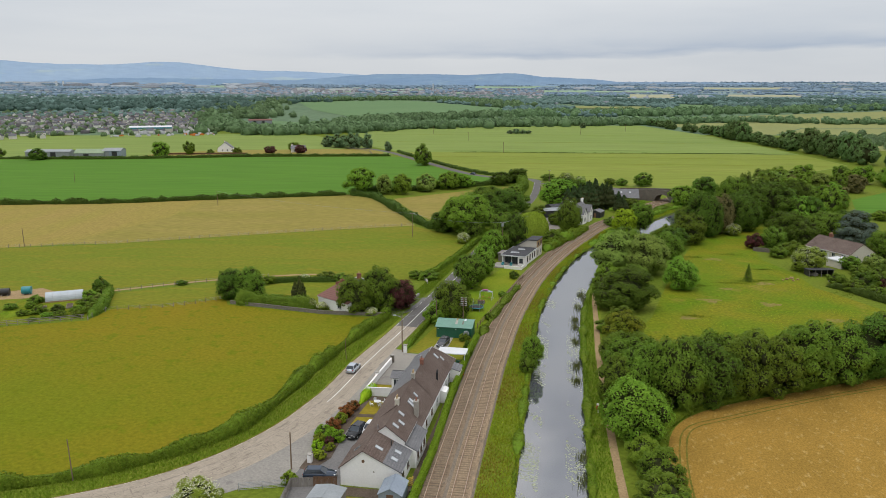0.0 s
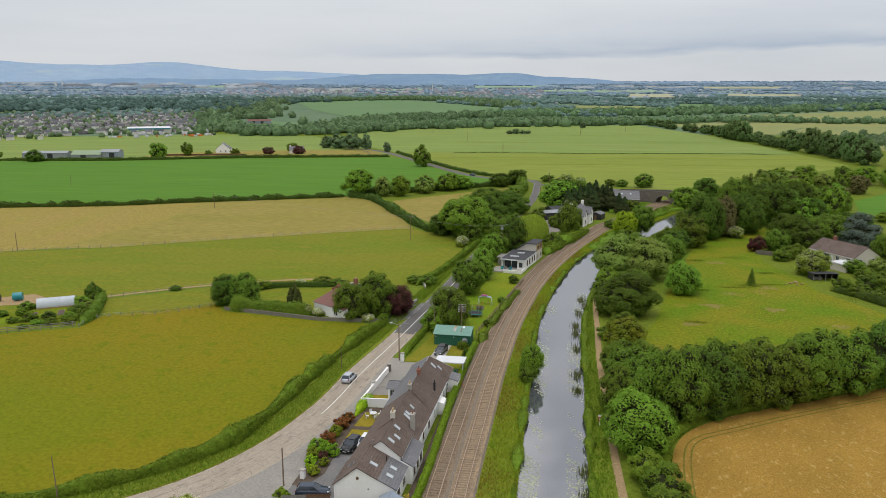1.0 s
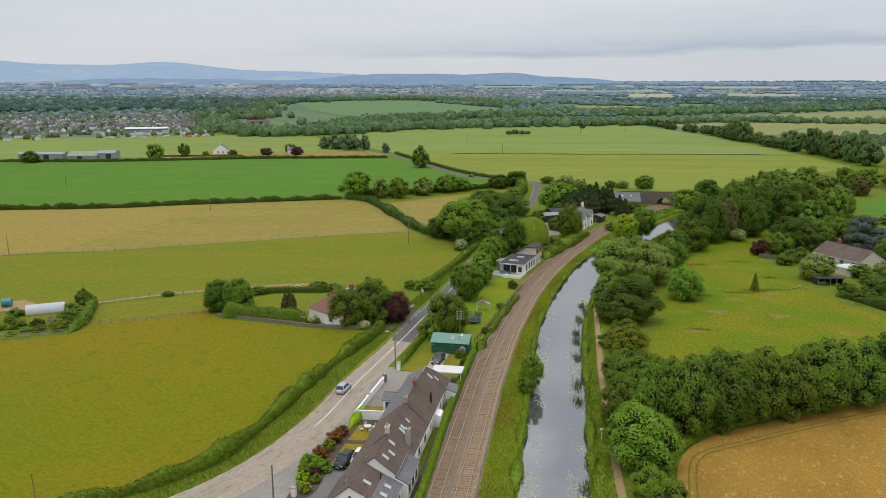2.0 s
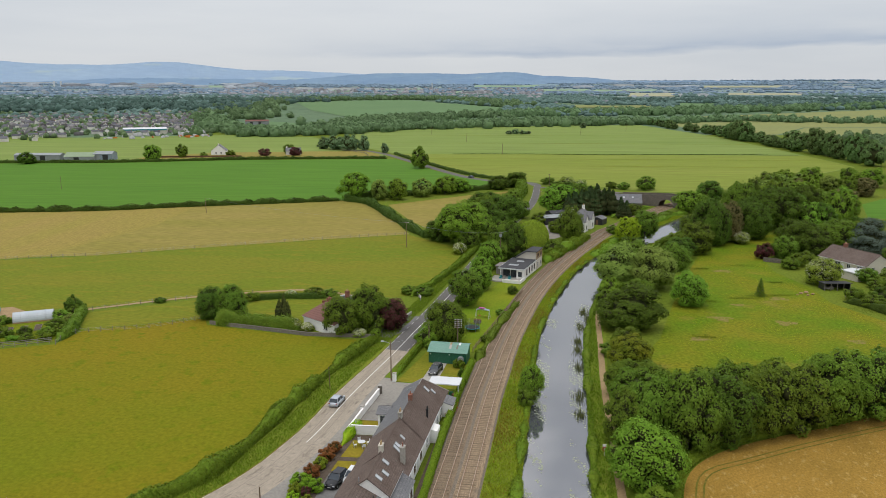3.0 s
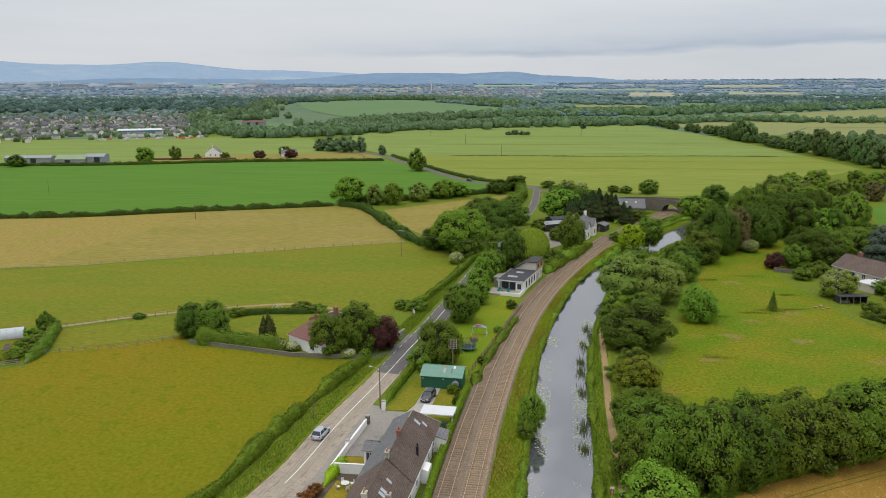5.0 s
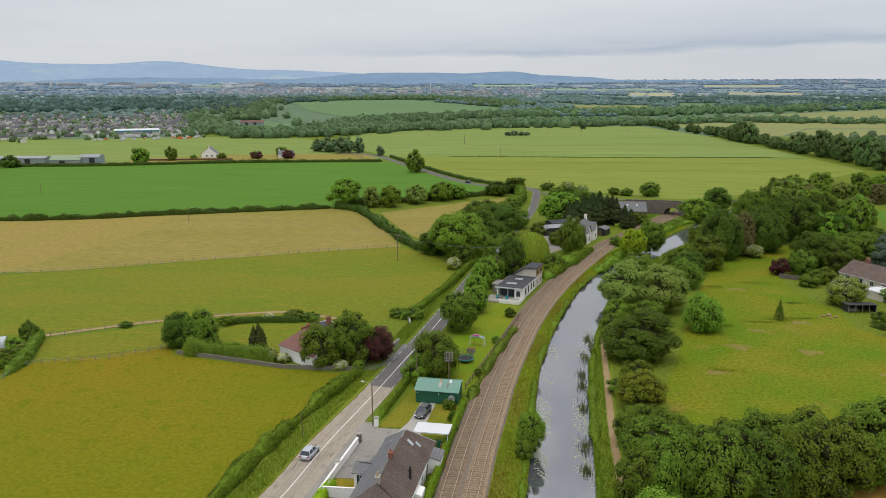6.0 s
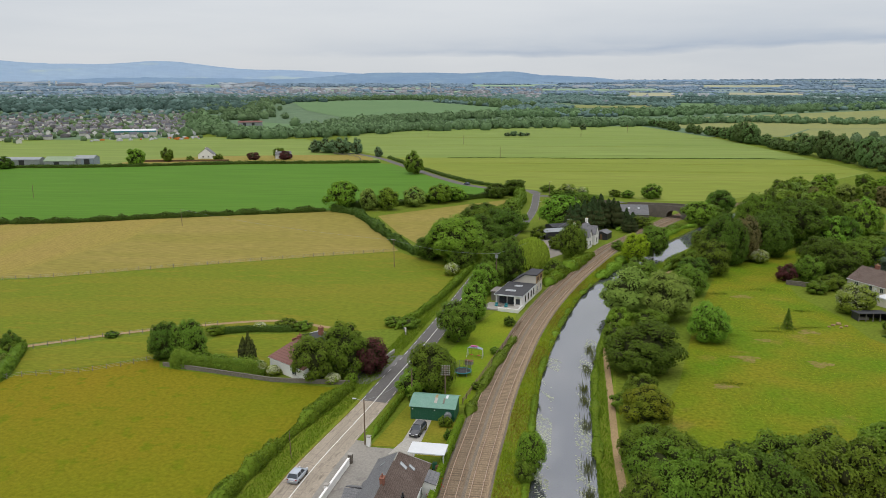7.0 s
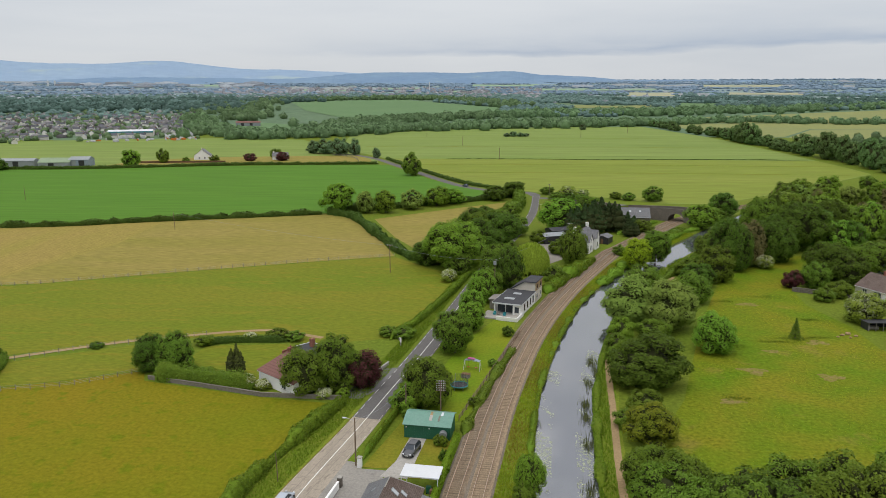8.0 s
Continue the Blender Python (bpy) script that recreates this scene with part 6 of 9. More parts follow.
def hipped_end():
    t = thing("cottage", "white end house with a grey hipped slate roof", "house", ROW, ROW_TURN, "row of cottages")
    u0, u1, v0, v1, ze, zr, vr = -4.3, 4.05, 37.41, 44.0, 2.75, 6.05, 40.4
    bm = bmesh.new()
    box(bm, u0, u1, v0, v1, 0, ze)
    prism(bm, [(u0, ze), (0, zr - 0.05), (u1, ze)], v0, v0 + 0.3)
    part("wall", bm, M["render_white"], t)

    def slope(pts, m, lift=0.02, thick=0.13):
        bm = bmesh.new()
        a = [bm.verts.new((x, y, z + lift)) for x, y, z in pts]
        b = [bm.verts.new((x, y, z + lift + thick)) for x, y, z in pts]
        bm.faces.new(a[::-1])
        bm.faces.new(b)
        for i in range(len(pts)):
            j = (i + 1) % len(pts)
            bm.faces.new((a[i], a[j], b[j], b[i]))
        part("roof", bm, m, t)

    o, d = 0.3, 0.21
    slope([(u1 + o, v0 + 0.01, ze - d), (u1 + o, v1 + o, ze - d), (0, vr, zr), (0, v0 + 0.01, zr)], M["tile"])
    slope([(0, v0 + 0.01, zr), (0, vr, zr), (u0 - o, v1 + o, ze - d), (u0 - o, v0 + 0.01, ze - d)], M["slate"])
    slope([(u0 - o, v1 + o, ze - d), (0, vr, zr), (u1 + o, v1 + o, ze - d)], M["slate"])
    bm = bmesh.new()
    for e in ((0, vr, zr + 0.13), (u0 - o, v1 + o, ze - d + 0.13)), ((0, vr, zr + 0.13), (u1 + o, v1 + o, ze - d + 0.13)), ((0, v0, zr + 0.13), (0, vr, zr + 0.13)):
        rod(bm, *e, 0.09, 0.09, 6)
    part("ridge_tiles", bm, M["slab"], t)
    skylight(t, (0, zr), (u1, ze), 0.3, 38.4, 0.8, 1.3)
    skylight(t, (0, zr), (u1, ze), 0.55, 39.6, 0.7, 1.1)
    skylight(t, (u0, ze), (0, zr), 0.45, 39.8, 0.6, 0.8)
    win = new("rooflight")
    win.parent, win.matrix_local = t, pose(1.2, 42.5, 4.2, -42, 0, 0)
    bm = bmesh.new()
    box(bm, -0.55, 0.55, -0.35, 0.35, 0.1, 0.2)
    part("pane", bm, M["roof_window"], win)
    for v in (38.4, 43.2):
        window(t, pose(u1 + 0.01, v, 0.95, 0, 0, -90), 0.9, 1.15)
    for v in (39.0, 42.4):
        window(t, pose(u0 - 0.01, v, 1.0, 0, 0, 90), 1.3, 1.2)
    for u in (-2.4, 1.0):
        window(t, pose(u, v1 + 0.01, 1.0, 0, 0, 0), 1.2, 1.2)
    bm = bmesh.new()
    prism(bm, [(u1 + 0.01, 0), (u1 + 2.0, 0), (u1 + 2.0, 2.1), (u1 + 0.01, 2.6)], 39.4, 42.6)
    part("outhouse", bm, M["render_white"], t)
    slab_roof(t, (u1 + 0.02, 2.62), (u1 + 2.0, 2.12), 39.3, 42.7, M["slate"], (0, 0.15))
    for v in (37.6, 43.4):
        bm = bmesh.new()
        rod(bm, (u1 + 0.32, v, 2.45), (u1 + 0.08, v, 0.1), 0.05, 0.05, 6)
        part("downpipe", bm, M["black"], t)


hipped_end()
for ob in list(scene.objects):
    if ob.get("group") == "row of cottages":
        ob.scale = (0.88, 1.0, 1.0)


# ---- the green shed, the carport and small outbuildings
def green_shed():
    t = thing("shed", "long dark green steel shed with a pale green roof", "shed", (-18.6, 155.9, 0), -5)
    L, W, e = 7.6, 4.6, 2.35
    section = [(-0.25, e - 0.02), (0.9, e + 0.42), (2.2, e + 0.82), (3.2, e + 0.98), (W + 0.25, e + 0.5)]
    flip = Matrix(((0, 1, 0, 0), (1, 0, 0, 0), (0, 0, 1, 0), (0, 0, 0, 1)))

    def sheet(name, line, x0, x1, lift, m, label=""):
        bm = bmesh.new()
        prism(bm, [(y, z + lift) for y, z in line] + [(y, z + lift + 0.05) for y, z in line[::-1]], x0, x1)
        bmesh.ops.transform(bm, matrix=flip, verts=bm.verts[:])
        part(name, bm, M[m], t, label)

    bm = bmesh.new()
    prism(bm, [(0, 0), (0, e + 0.06)] + section[1:4] + [(W, e + 0.56), (W, 0)], 0, L)
    bmesh.ops.transform(bm, matrix=flip, verts=bm.verts[:])
    part("wall", bm, M["green_sheet"], t)
    rib = mesh_of(box(bmesh.new(), 0, 0.1, -0.025, -0.001, 0.02, e - 0.05), "rib", M["green_sheet"])
    for x in np.arange(0.15, L, 0.3):
        ob = new("rib", rib)
        ob.parent, ob.matrix_local = t, pose(float(x), 0, 0)
    sheet("roof", section, -0.25, L + 0.25, 0.02, "green_roof")
    for x, w, m, part_of in ((5.7, 0.4, "white_sheet", section[2:4]), (3.9, 0.5, "slab", section[1:3]), (3.9, 0.4, "dirt", section[2:4]), (5.4, 0.3, "block", section[1:3])):
        sheet("roof_panel", part_of, x, x + w, 0.075, m, "pale patched roof sheet")
    for x in (0.35, 4.2):
        bm = bmesh.new()
        rod(bm, (x, -0.12, 1.9), (x, -0.02, 1.9), 0.09, 0.12, 10)
        part("lamp", bm, M["white_sheet"], t)
    bm = bmesh.new()
    box(bm, 4.6, 7.0, -0.05, -0.027, 0.05, 2.05)
    part("door", bm, M["green_sheet"], t)


green_shed()


def carport():
    t = thing("carport", "white flat-roofed carport on thin posts", "carport", (-16.5, 138.6, 0), -4)
    bm = bmesh.new()
    box(bm, 0, 5.6, 0, 3.6, 2.45, 2.62)
    part("roof", bm, M["white_sheet"], t)
    for x in (0.2, 5.4):
        for y in (0.15, 3.4):
            bm = bmesh.new()
            box(bm, x - 0.06, x + 0.06, y - 0.06, y + 0.06, 0, 2.45)
            part("post", bm, M["white_sheet"], t)


carport()


def gable_shed(label, at, rz, w, l, e, r, wall, roof, name="shed"):
    t = thing(name, label, "shed", at, rz)
    bm = bmesh.new()
    prism(bm, [(-w / 2, 0), (w / 2, 0), (w / 2, e), (0, r), (-w / 2, e)], 0, l)
    part("wall", bm, M[wall], t)
    slab_roof(t, (-w / 2, e), (0, r), -0.15, l + 0.15, M[roof], (0.15, 0), 0.07)
    slab_roof(t, (0, r), (w / 2, e), -0.15, l + 0.15, M[roof], (0, 0.15), 0.07)
    bm = bmesh.new()
    box(bm, -0.45, 0.45, -0.05, -0.005, 0.05, min(1.95, e))
    part("door", bm, M["timber"], t)
    return t


gable_shed("blue-grey corrugated garden shed against the cottage", (-16.4, 86.6, 0), -3, 3.0, 3.9, 1.9, 2.7, "blue_sheet", "blue_sheet")
gable_shed("silvered timber shed with a flat grey roof", (-24.6, 84.4, 0), -6, 4.0, 3.2, 2.0, 2.3, "grey_timber", "grey_sheet")


def bungalow():
    prof = [(-4.4, 4.7), (0, 5.0), (8.4, 2.7)]
    t = house("bungalow", "white bungalow with a long faded red roof slope", (-45.3, 183.2, 0), -126.4, 0, 11.2, prof, ("felt", "red_tile"), "render_white", 0.35,
              windows=(("F", 5.2, 0.9, 1.2, 1.1), ("L", 4.0, 1.0, 1.6, 1.2), ("R", 8.0, 0.9, 1.4, 1.1)), doors=(("L", 8.0, 0.95, 2.05, "timber"),))
    bm = bmesh.new()
    box(bm, -4.85, -4.6, -0.25, 11.45, 4.5, 4.95)
    box(bm, -4.6, 0.0, -0.3, -0.16, 4.5, 5.05)
    part("fascia", bm, M["white_sheet"], t, "white edge of the flat roof")
    bm = bmesh.new()
    box(bm, -1.1, 2.6, -0.32, -0.02, 2.2, 4.95)
    part("brick_panel", bm, M["brick"], t, "red brick gable panel")
    chimney(t, -3.0, 2.2, 4.6, 6.6, 0.8, 0.8, "brick", 1, "buff_pot")
    chimney(t, 1.2, 0.6, 4.2, 5.5, 1.0, 0.6, "brick", 1, "brick")


bungalow()


def flat_house():
    t = thing("modern_house", "white single-storey house with flat dark roof and upper room", "house", (-6.9, 226.6, 0), -15.5)
    bm = bmesh.new()
    box(bm, 0, 7.0, 1.6, 13.6, 0, 3.0)
    box(bm, 0, 0.35, 0.0, 1.6, 0, 2.9)
    box(bm, 4.9, 7.0, 0.0, 1.6, 0, 2.9)
    part("wall", bm, M["render_white"], t)
    bm = bmesh.new()
    box(bm, -0.35, 7.25, -0.35, 13.6, 3.0, 3.28)
    part("roof", bm, M["felt"], t)
    bm = bmesh.new()
    box(bm, -0.4, 7.3, -0.4, -0.352, 2.95, 3.3)
    box(bm, -0.4, -0.352, -0.35, 13.6, 2.95, 3.3)
    box(bm, 7.252, 7.3, -0.35, 13.6, 2.95, 3.3)
    part("fascia", bm, M["white_sheet"], t)
    for x, y, w, l in ((2.8, 4.2, 1.0, 2.4), (3.4, 9.4, 0.9, 1.8)):
        win = new("rooflight")
        win.parent, win.matrix_local = t, pose(x, y, 3.28)
        bm = bmesh.new()
        box(bm, -l / 2 - 0.1, l / 2 + 0.1, -w / 2 - 0.1, w / 2 + 0.1, 0, 0.14)
        part("frame", bm, M["white_sheet"], win)
        bm = bmesh.new()
        box(bm, -l / 2, l / 2, -w / 2, w / 2, 0.143, 0.2)
        part("pane", bm, M["roof_window"], win)
    for x, w in ((1.5, 2.0), (3.75, 2.1)):
        window(t, pose(x, 1.59, 0.1, 0, 0, 180), w, 2.6, "black", 1, False)
    window(t, pose(5.95, -0.01, 1.0, 0, 0, 180), 1.1, 1.4, "black", 0)
    for y in (3.4, 6.2, 9.0, 11.6):
        window(t, pose(7.01, y, 0.9, 0, 0, -90), 1.0, 1.7, "black", 0)
    up = part("upper_room", prism(bmesh.new(), [(0.6, 0), (7.05, 0), (7.05, 5.5), (4.1, 5.5), (0.6, 3.3)], 13.61, 20.4), M["render_cream"], t, "cream and brick upper room under a broken roof")
    part("roof", prism(bmesh.new(), [(3.95, 5.5), (7.35, 5.5), (7.35, 5.72), (3.9, 5.72)], 13.3, 20.7), M["felt"], up)
    part("roof_slope", prism(bmesh.new(), [(0.3, 3.12), (4.0, 5.46), (3.88, 5.66), (0.18, 3.32)], 13.3, 20.7), M["felt"], up)
    bm = bmesh.new()
    box(bm, 7.055, 7.1, 13.6, 20.4, 3.2, 5.45)
    part("cladding", bm, M["dirt"], up, "tan brick upper wall")
    for y in (15.4, 18.8):
        window(t, pose(7.11, y, 3.7, 0, 0, -90), 1.3, 1.1, "timber", 1)
        window(t, pose(7.06, y, 0.9, 0, 0, -90), 1.2, 1.4, "white_frame", 1)
    bm = bmesh.new()
    box(bm, -2.6, -0.01, 4.5, 9.0, 0, 2.5)
    box(bm, -2.9, -0.4, 4.2, 9.3, 2.5, 2.65)
    part("side_room", bm, M["grey_timber"], t)
    bm = bmesh.new()
    box(bm, -2.2, 7.1, -4.2, 1.55, 0.03, 0.4)
    part("terrace", bm, M["slab"], t, "raised grey paved patio")
    bm = bmesh.new()
    box(bm, 7.103, 7.35, -4.45, 1.55, 0.0, 0.95)
    box(bm, 2.0, 7.1, -4.45, -4.203, 0.0, 0.95)
    part("patio_wall", bm, M["render_white"], t, "low white wall round the patio")
    for x, m in ((0.6, "teal"), (1.6, "grey_timber"), (3.2, "teal")):
        bm = bmesh.new()
        box(bm, x - 0.35, x + 0.35, -1.6, -0.9, 0.4, 0.8)
        box(bm, x - 0.35, x + 0.35, -1.0, -0.88, 0.8, 1.25)
        part("patio_seat", bm, M[m], t)


flat_house()


def white_house():
    t = house("gabled_house", "white gabled railway house with a slate roof", (20.6, 299.5, 0), -22, 0, 15, [(-7.2, 3.4), (-3.6, 7.2), (0, 3.4)], ("slate", "slate"), "render_white", 0.3,
              windows=(("R", 2.0, 1.0, 1.1, 1.4), ("R", 5.6, 1.0, 1.1, 1.4), ("F", -5.2, 1.0, 1.1, 1.4), ("F", -2.0, 1.0, 1.1, 1.4), ("F", -3.6, 4.3, 0.9, 1.2)), doors=(("R", 7.6, 1.0, 2.1, "timber"),))
    chimney(t, -3.6, 0.6, 6.6, 9.0, 0.8, 1.1, "render_white", 2)
    chimney(t, -3.6, 14.2, 6.6, 8.6, 0.8, 1.1, "render_white", 2)
    for v in (4.0, 11.6):
        bm = bmesh.new()
        a = [(-2.2, 0), (2.2, 0), (2.2, 4.0), (0, 6.6), (-2.2, 4.0)]
        prism(bm, a, -1.2, 2.5)
        wing = part("gable_wing", bm, M["render_white"], t)
        wing.matrix_local = pose(0.0, v, 0, 0, 0, 90)
        slab_roof(wing, (-2.2, 4.0), (0, 6.6), -1.5, 2.5, M["slate"], (0.25, 0))
        slab_roof(wing, (0, 6.6), (2.2, 4.0), -1.5, 2.5, M["slate"], (0, 0.25))
        window(wing, pose(0, -1.21, 1.0, 0, 0, 180), 1.3, 1.5)
        window(wing, pose(0, -1.21, 3.7, 0, 0, 180), 0.9, 1.2)


white_house()
gable_shed("small dark timber shed with white-framed doors", (28.4, 318, 0), -22, 4.5, 6, 2.3, 3.1, "black", "slate")
gable_shed("black barn with a grey sheet roof", (6.5, 318, 0), -64, 6, 9, 2.8, 3.6, "black", "grey_sheet")
gable_shed("black open-fronted shed beside a yard", (9.5, 328, 0), -64, 6, 11, 3.0, 3.8, "black", "felt")
def open_shelter(at, rz, l=8.6, d=3.4):
    t = thing("shelter", "low open-fronted black shelter with a weathered sheet roof", "shelter", at, rz)
    bm = bmesh.new()
    box(bm, 0, l, d - 0.12, d, 0, 1.75)
    box(bm, 0, 0.12, 0.3, d - 0.12, 0, 1.8)
    box(bm, l - 0.12, l, 0.3, d - 0.12, 0, 1.8)
    part("wall", bm, M["black"], t, "black boarded back and sides")
    for k in range(5):
        bm = bmesh.new()
        u = 0.1 + k * (l - 0.2) / 4
        box(bm, u - 0.08, u + 0.08, 0.02, 0.18, 0, 1.95)
        part("post", bm, M["grey_timber"], t)
    bm = bmesh.new()
    box(bm, -0.3, l + 0.3, -0.4, d + 0.3, 0, 0.08, pose(0, 0, 2.0, -4, 0, 0))
    part("roof", bm, M["felt"], t, "weathered dark sheet roof")
    bm = bmesh.new()
    box(bm, 0.5, 3.2, 1.2, 2.6, 0, 0.7, None, 0.08)
    part("bench", bm, M["grey_timber"], t)


open_shelter((80.8, 221.8, 0), 6, 7.0)

t = house("roadside_house", "low stone house with slate roof and two rooflights", (39.5, 368.0, 0), -90, -2, 13, [(-4, 2.6), (0, 5.8), (4.4, 2.4)], ("slate", "slate"), "stone", 0.25)
skylight(t, (0, 5.8), (4.4, 2.4), 0.4, 5.0, 0.9, 1.0)
skylight(t, (0, 5.8), (4.4, 2.4), 0.4, 9.0, 0.9, 1.0)

t = house("bungalow", "cream bungalow with a brown tiled roof", (103.4, 242.6, 0), 27.1, 0, 17, [(-5.2, 2.7), (0, 5.7), (5.2, 2.7)], ("tile", "tile"), "render_cream", 0.4,
          windows=(("L", 2.2, 1.0, 1.6, 1.3), ("L", 6.0, 1.0, 1.2, 1.3), ("L", 10.0, 0.4, 2.2, 1.9), ("L", 14.0, 1.0, 1.4, 1.3), ("F", -2.4, 1.0, 1.3, 1.2), ("F", 2.4, 1.0, 1.3, 1.2)), doors=(("L", 8.0, 0.95, 2.05, "white_frame"),))
chimney(t, 0.2, 12.4, 5.3, 6.9, 0.7, 1.2, "brick", 2, "buff_pot")
t2 = house("annexe", "low cream annexe with pale flat roof", (97.5, 234.5, 0), 27.1, 0, 5.5, [(-4.5, 2.3), (0, 2.45), (1.5, 2.3)], ("white_sheet", "white_sheet"), "render_cream", 0.15, category="outbuilding")


# ---- the stone bridge over railway and road ramp
def bridge():
    t = thing("stone_bridge", "old dark stone arch bridge over the railway", "bridge", (65.4, 370.6, 0), -30)
    arch = [(3.35 * math.cos(a), 0.8 + 2.7 * math.sin(a)) for a in np.linspace(0, math.pi, 17)]
    top = [(-24, 3.0), (-8, 4.0), (0, 4.3), (8, 4.0), (14, 3.5)]
    bm = bmesh.new()
    prism(bm, [(-24, 0)] + top + [(14, 0), (3.35, 0)] + arch + [(-3.35, 0)], -3.6, 3.6)
    part("arch_wall", bm, M["stone"], t)
    for y0 in (-3.62, 3.22):
        bm = bmesh.new()
        prism(bm, [(x, z - 0.02) for x, z in top] + [(x, z + 1.1) for x, z in top[::-1]], y0, y0 + 0.4)
        p = part("parapet", bm, M["stone"], t)
        bm = bmesh.new()
        prism(bm, [(x, z + 1.11) for x, z in top] + [(x, z + 1.28) for x, z in top[::-1]], y0 - 0.08, y0 + 0.48)
        part("coping", bm, M["stone"], p)
    bm = bmesh.new()
    prism(bm, [(x, z + 0.005) for x, z in top] + [(x, z + 0.06) for x, z in top[::-1]], -3.2, 3.2)
    part("roadway", bm, M["asphalt"], t)
    n = 19
    for i in range(n):
        a0, a1 = math.pi * i / n + 0.008, math.pi * (i + 1) / n - 0.008
        pr = [(3.35 * math.cos(a0), 0.8 + 2.7 * math.sin(a0)), (3.35 * math.cos(a1), 0.8 + 2.7 * math.sin(a1)), (3.8 * math.cos(a1), 0.8 + 3.15 * math.sin(a1)), (3.8 * math.cos(a0), 0.8 + 3.15 * math.sin(a0))]
        part("arch_stone", prism(bmesh.new(), pr, -3.68 - 0.02 * (i % 2), -3.595), M["block"], t)


bridge()
ramp = np.column_stack([RAMP, np.interp(RAMP[:, 0], (4, 12, 44, 53), (0, 0, 3.0, 3.3))])
low = ramp[ramp[:, 0] < 45.5]
bm = bmesh.new()
sweep(bm, low, [(-3.6, -5), (-3.4, 0.0), (3.4, 0.0), (3.6, -5)])
solo("road_ramp", bm, M["verge"], "grassed embankment carrying the road to the bridge", "embankment", "structure")
bm = bmesh.new()
ribbon(bm, low, -2.7, 2.7, 0.05)
solo("road_ramp_surface", bm, M["asphalt"], "asphalt road climbing to the bridge", "road", "structure")
bm = bmesh.new()
sweep(bm, low[6:], [(3.1, 0.0), (3.1, 1.0), (3.45, 1.0), (3.45, -4.9)])
solo("ramp_wall", bm, M["stone"], "dark stone wall beside the bridge ramp", "wall", "structure")


# ---- the polytunnel and the farm across the fields
def polytunnel():
    t = thing("polytunnel", "translucent white polythene tunnel greenhouse", "greenhouse", (-119.3, 172.6, 0), -62)
    w, h, L = 1.9, 2.3, 8.6
    arc = [(w * math.cos(a), h * math.sin(a) ** 0.8) for a in np.linspace(0.0, math.pi, 15)]
    bm = bmesh.new()
    inner = [(x * 0.985, z * 0.985) for x, z in arc[::-1]]
    prism(bm, arc + inner, 0, L)
    prism(bm, arc, 0.0, 0.05)
    prism(bm, arc, L - 0.05, L)
    part("cover", bm, M["poly"], t)
    for y in np.arange(0.0, L + 0.1, L / 5):
        bm = bmesh.new()
        for a, b in zip(arc, arc[1:]):
            rod(bm, (a[0] * 1.01, y, a[1] * 1.01), (b[0] * 1.01, y, b[1] * 1.01), 0.03, 0.03, 5)
        part("hoop", bm, M["steel"], t)
    for s in (-1, 1):
        bm = bmesh.new()
        box(bm, s * w - 0.04, s * w + 0.04, 0, L, 0, 0.35)
        part("base_board", bm, M["dirt"], t)


polytunnel()


def barn(label, at, rz, w, l, e, r, wall, roof, name="barn"):
    t = thing(name, label, "barn", at, rz)
    bm = bmesh.new()
    prism(bm, [(-w / 2, 0), (w / 2, 0), (w / 2, e), (0, r), (-w / 2, e)], 0, l)
    part("wall", bm, M[wall], t)
    for a, b, o in (((-w / 2, e), (0, r), (0.3, 0)), ((0, r), (w / 2, e), (0, 0.3))):
        slab_roof(t, a, b, -0.3, l + 0.3, M[roof], o, 0.12)
    # black panels paint the dark inside of open bays; grey ones are doors
    for k in range(max(1, int(l / 6))):
        bm = bmesh.new()
        box(bm, w / 2 + 0.002, w / 2 + 0.06, 1 + k * 6, 5 + k * 6, 0.02, e - 0.5)
        part("opening_door", bm, M["black" if k % 2 else "grey_sheet"], t)


barn("long grey farm shed with dark openings", (-384, 556, 0), -82, 9, 34, 4.2, 5.5, "grey_sheet", "grey_sheet")
barn("pale green roofed farm shed", (-346, 560, 0), -82, 12, 22, 3.2, 6.0, "grey_sheet", "olive_roof")
barn("grey farm shed with open ends", (-326, 565, 0), -82, 11, 14, 4.8, 6.6, "blue_sheet", "grey_sheet")
for at, rz, lab in (((-250, 616, 0), 15, "white farmhouse with a steep slate roof"), ((-196, 624, 0), -75, "white bungalow with grey roof in the fields")):
    t = house("farmhouse", lab, at, rz, 0, 12, [(-6.0, 3.2), (0, 8.0), (6.0, 3.2)] if rz > 0 else [(-4, 3.0), (0, 5.4), (4, 3.0)], ("slate", "slate"), "render_white", 0.3,
              windows=(("F", -2.0, 1.0, 1.2, 1.3), ("F", 2.0, 1.0, 1.2, 1.3), ("R", 3, 1, 1.4, 1.3), ("R", 8.5, 1, 1.4, 1.3), ("L", 3, 1, 1.4, 1.3)))
    chimney(t, 0, 0.7, 4.8, 9.2 if rz > 0 else 6.4, 0.7, 1.0, "render_white", 2)
M["teal_sheet"] = mat("teal_sign_band", (0.05, 0.22, 0.26), (0.06, 0.25, 0.29), 0.1, 1.0, rough=0.5, contrast=0.1, bump=0)


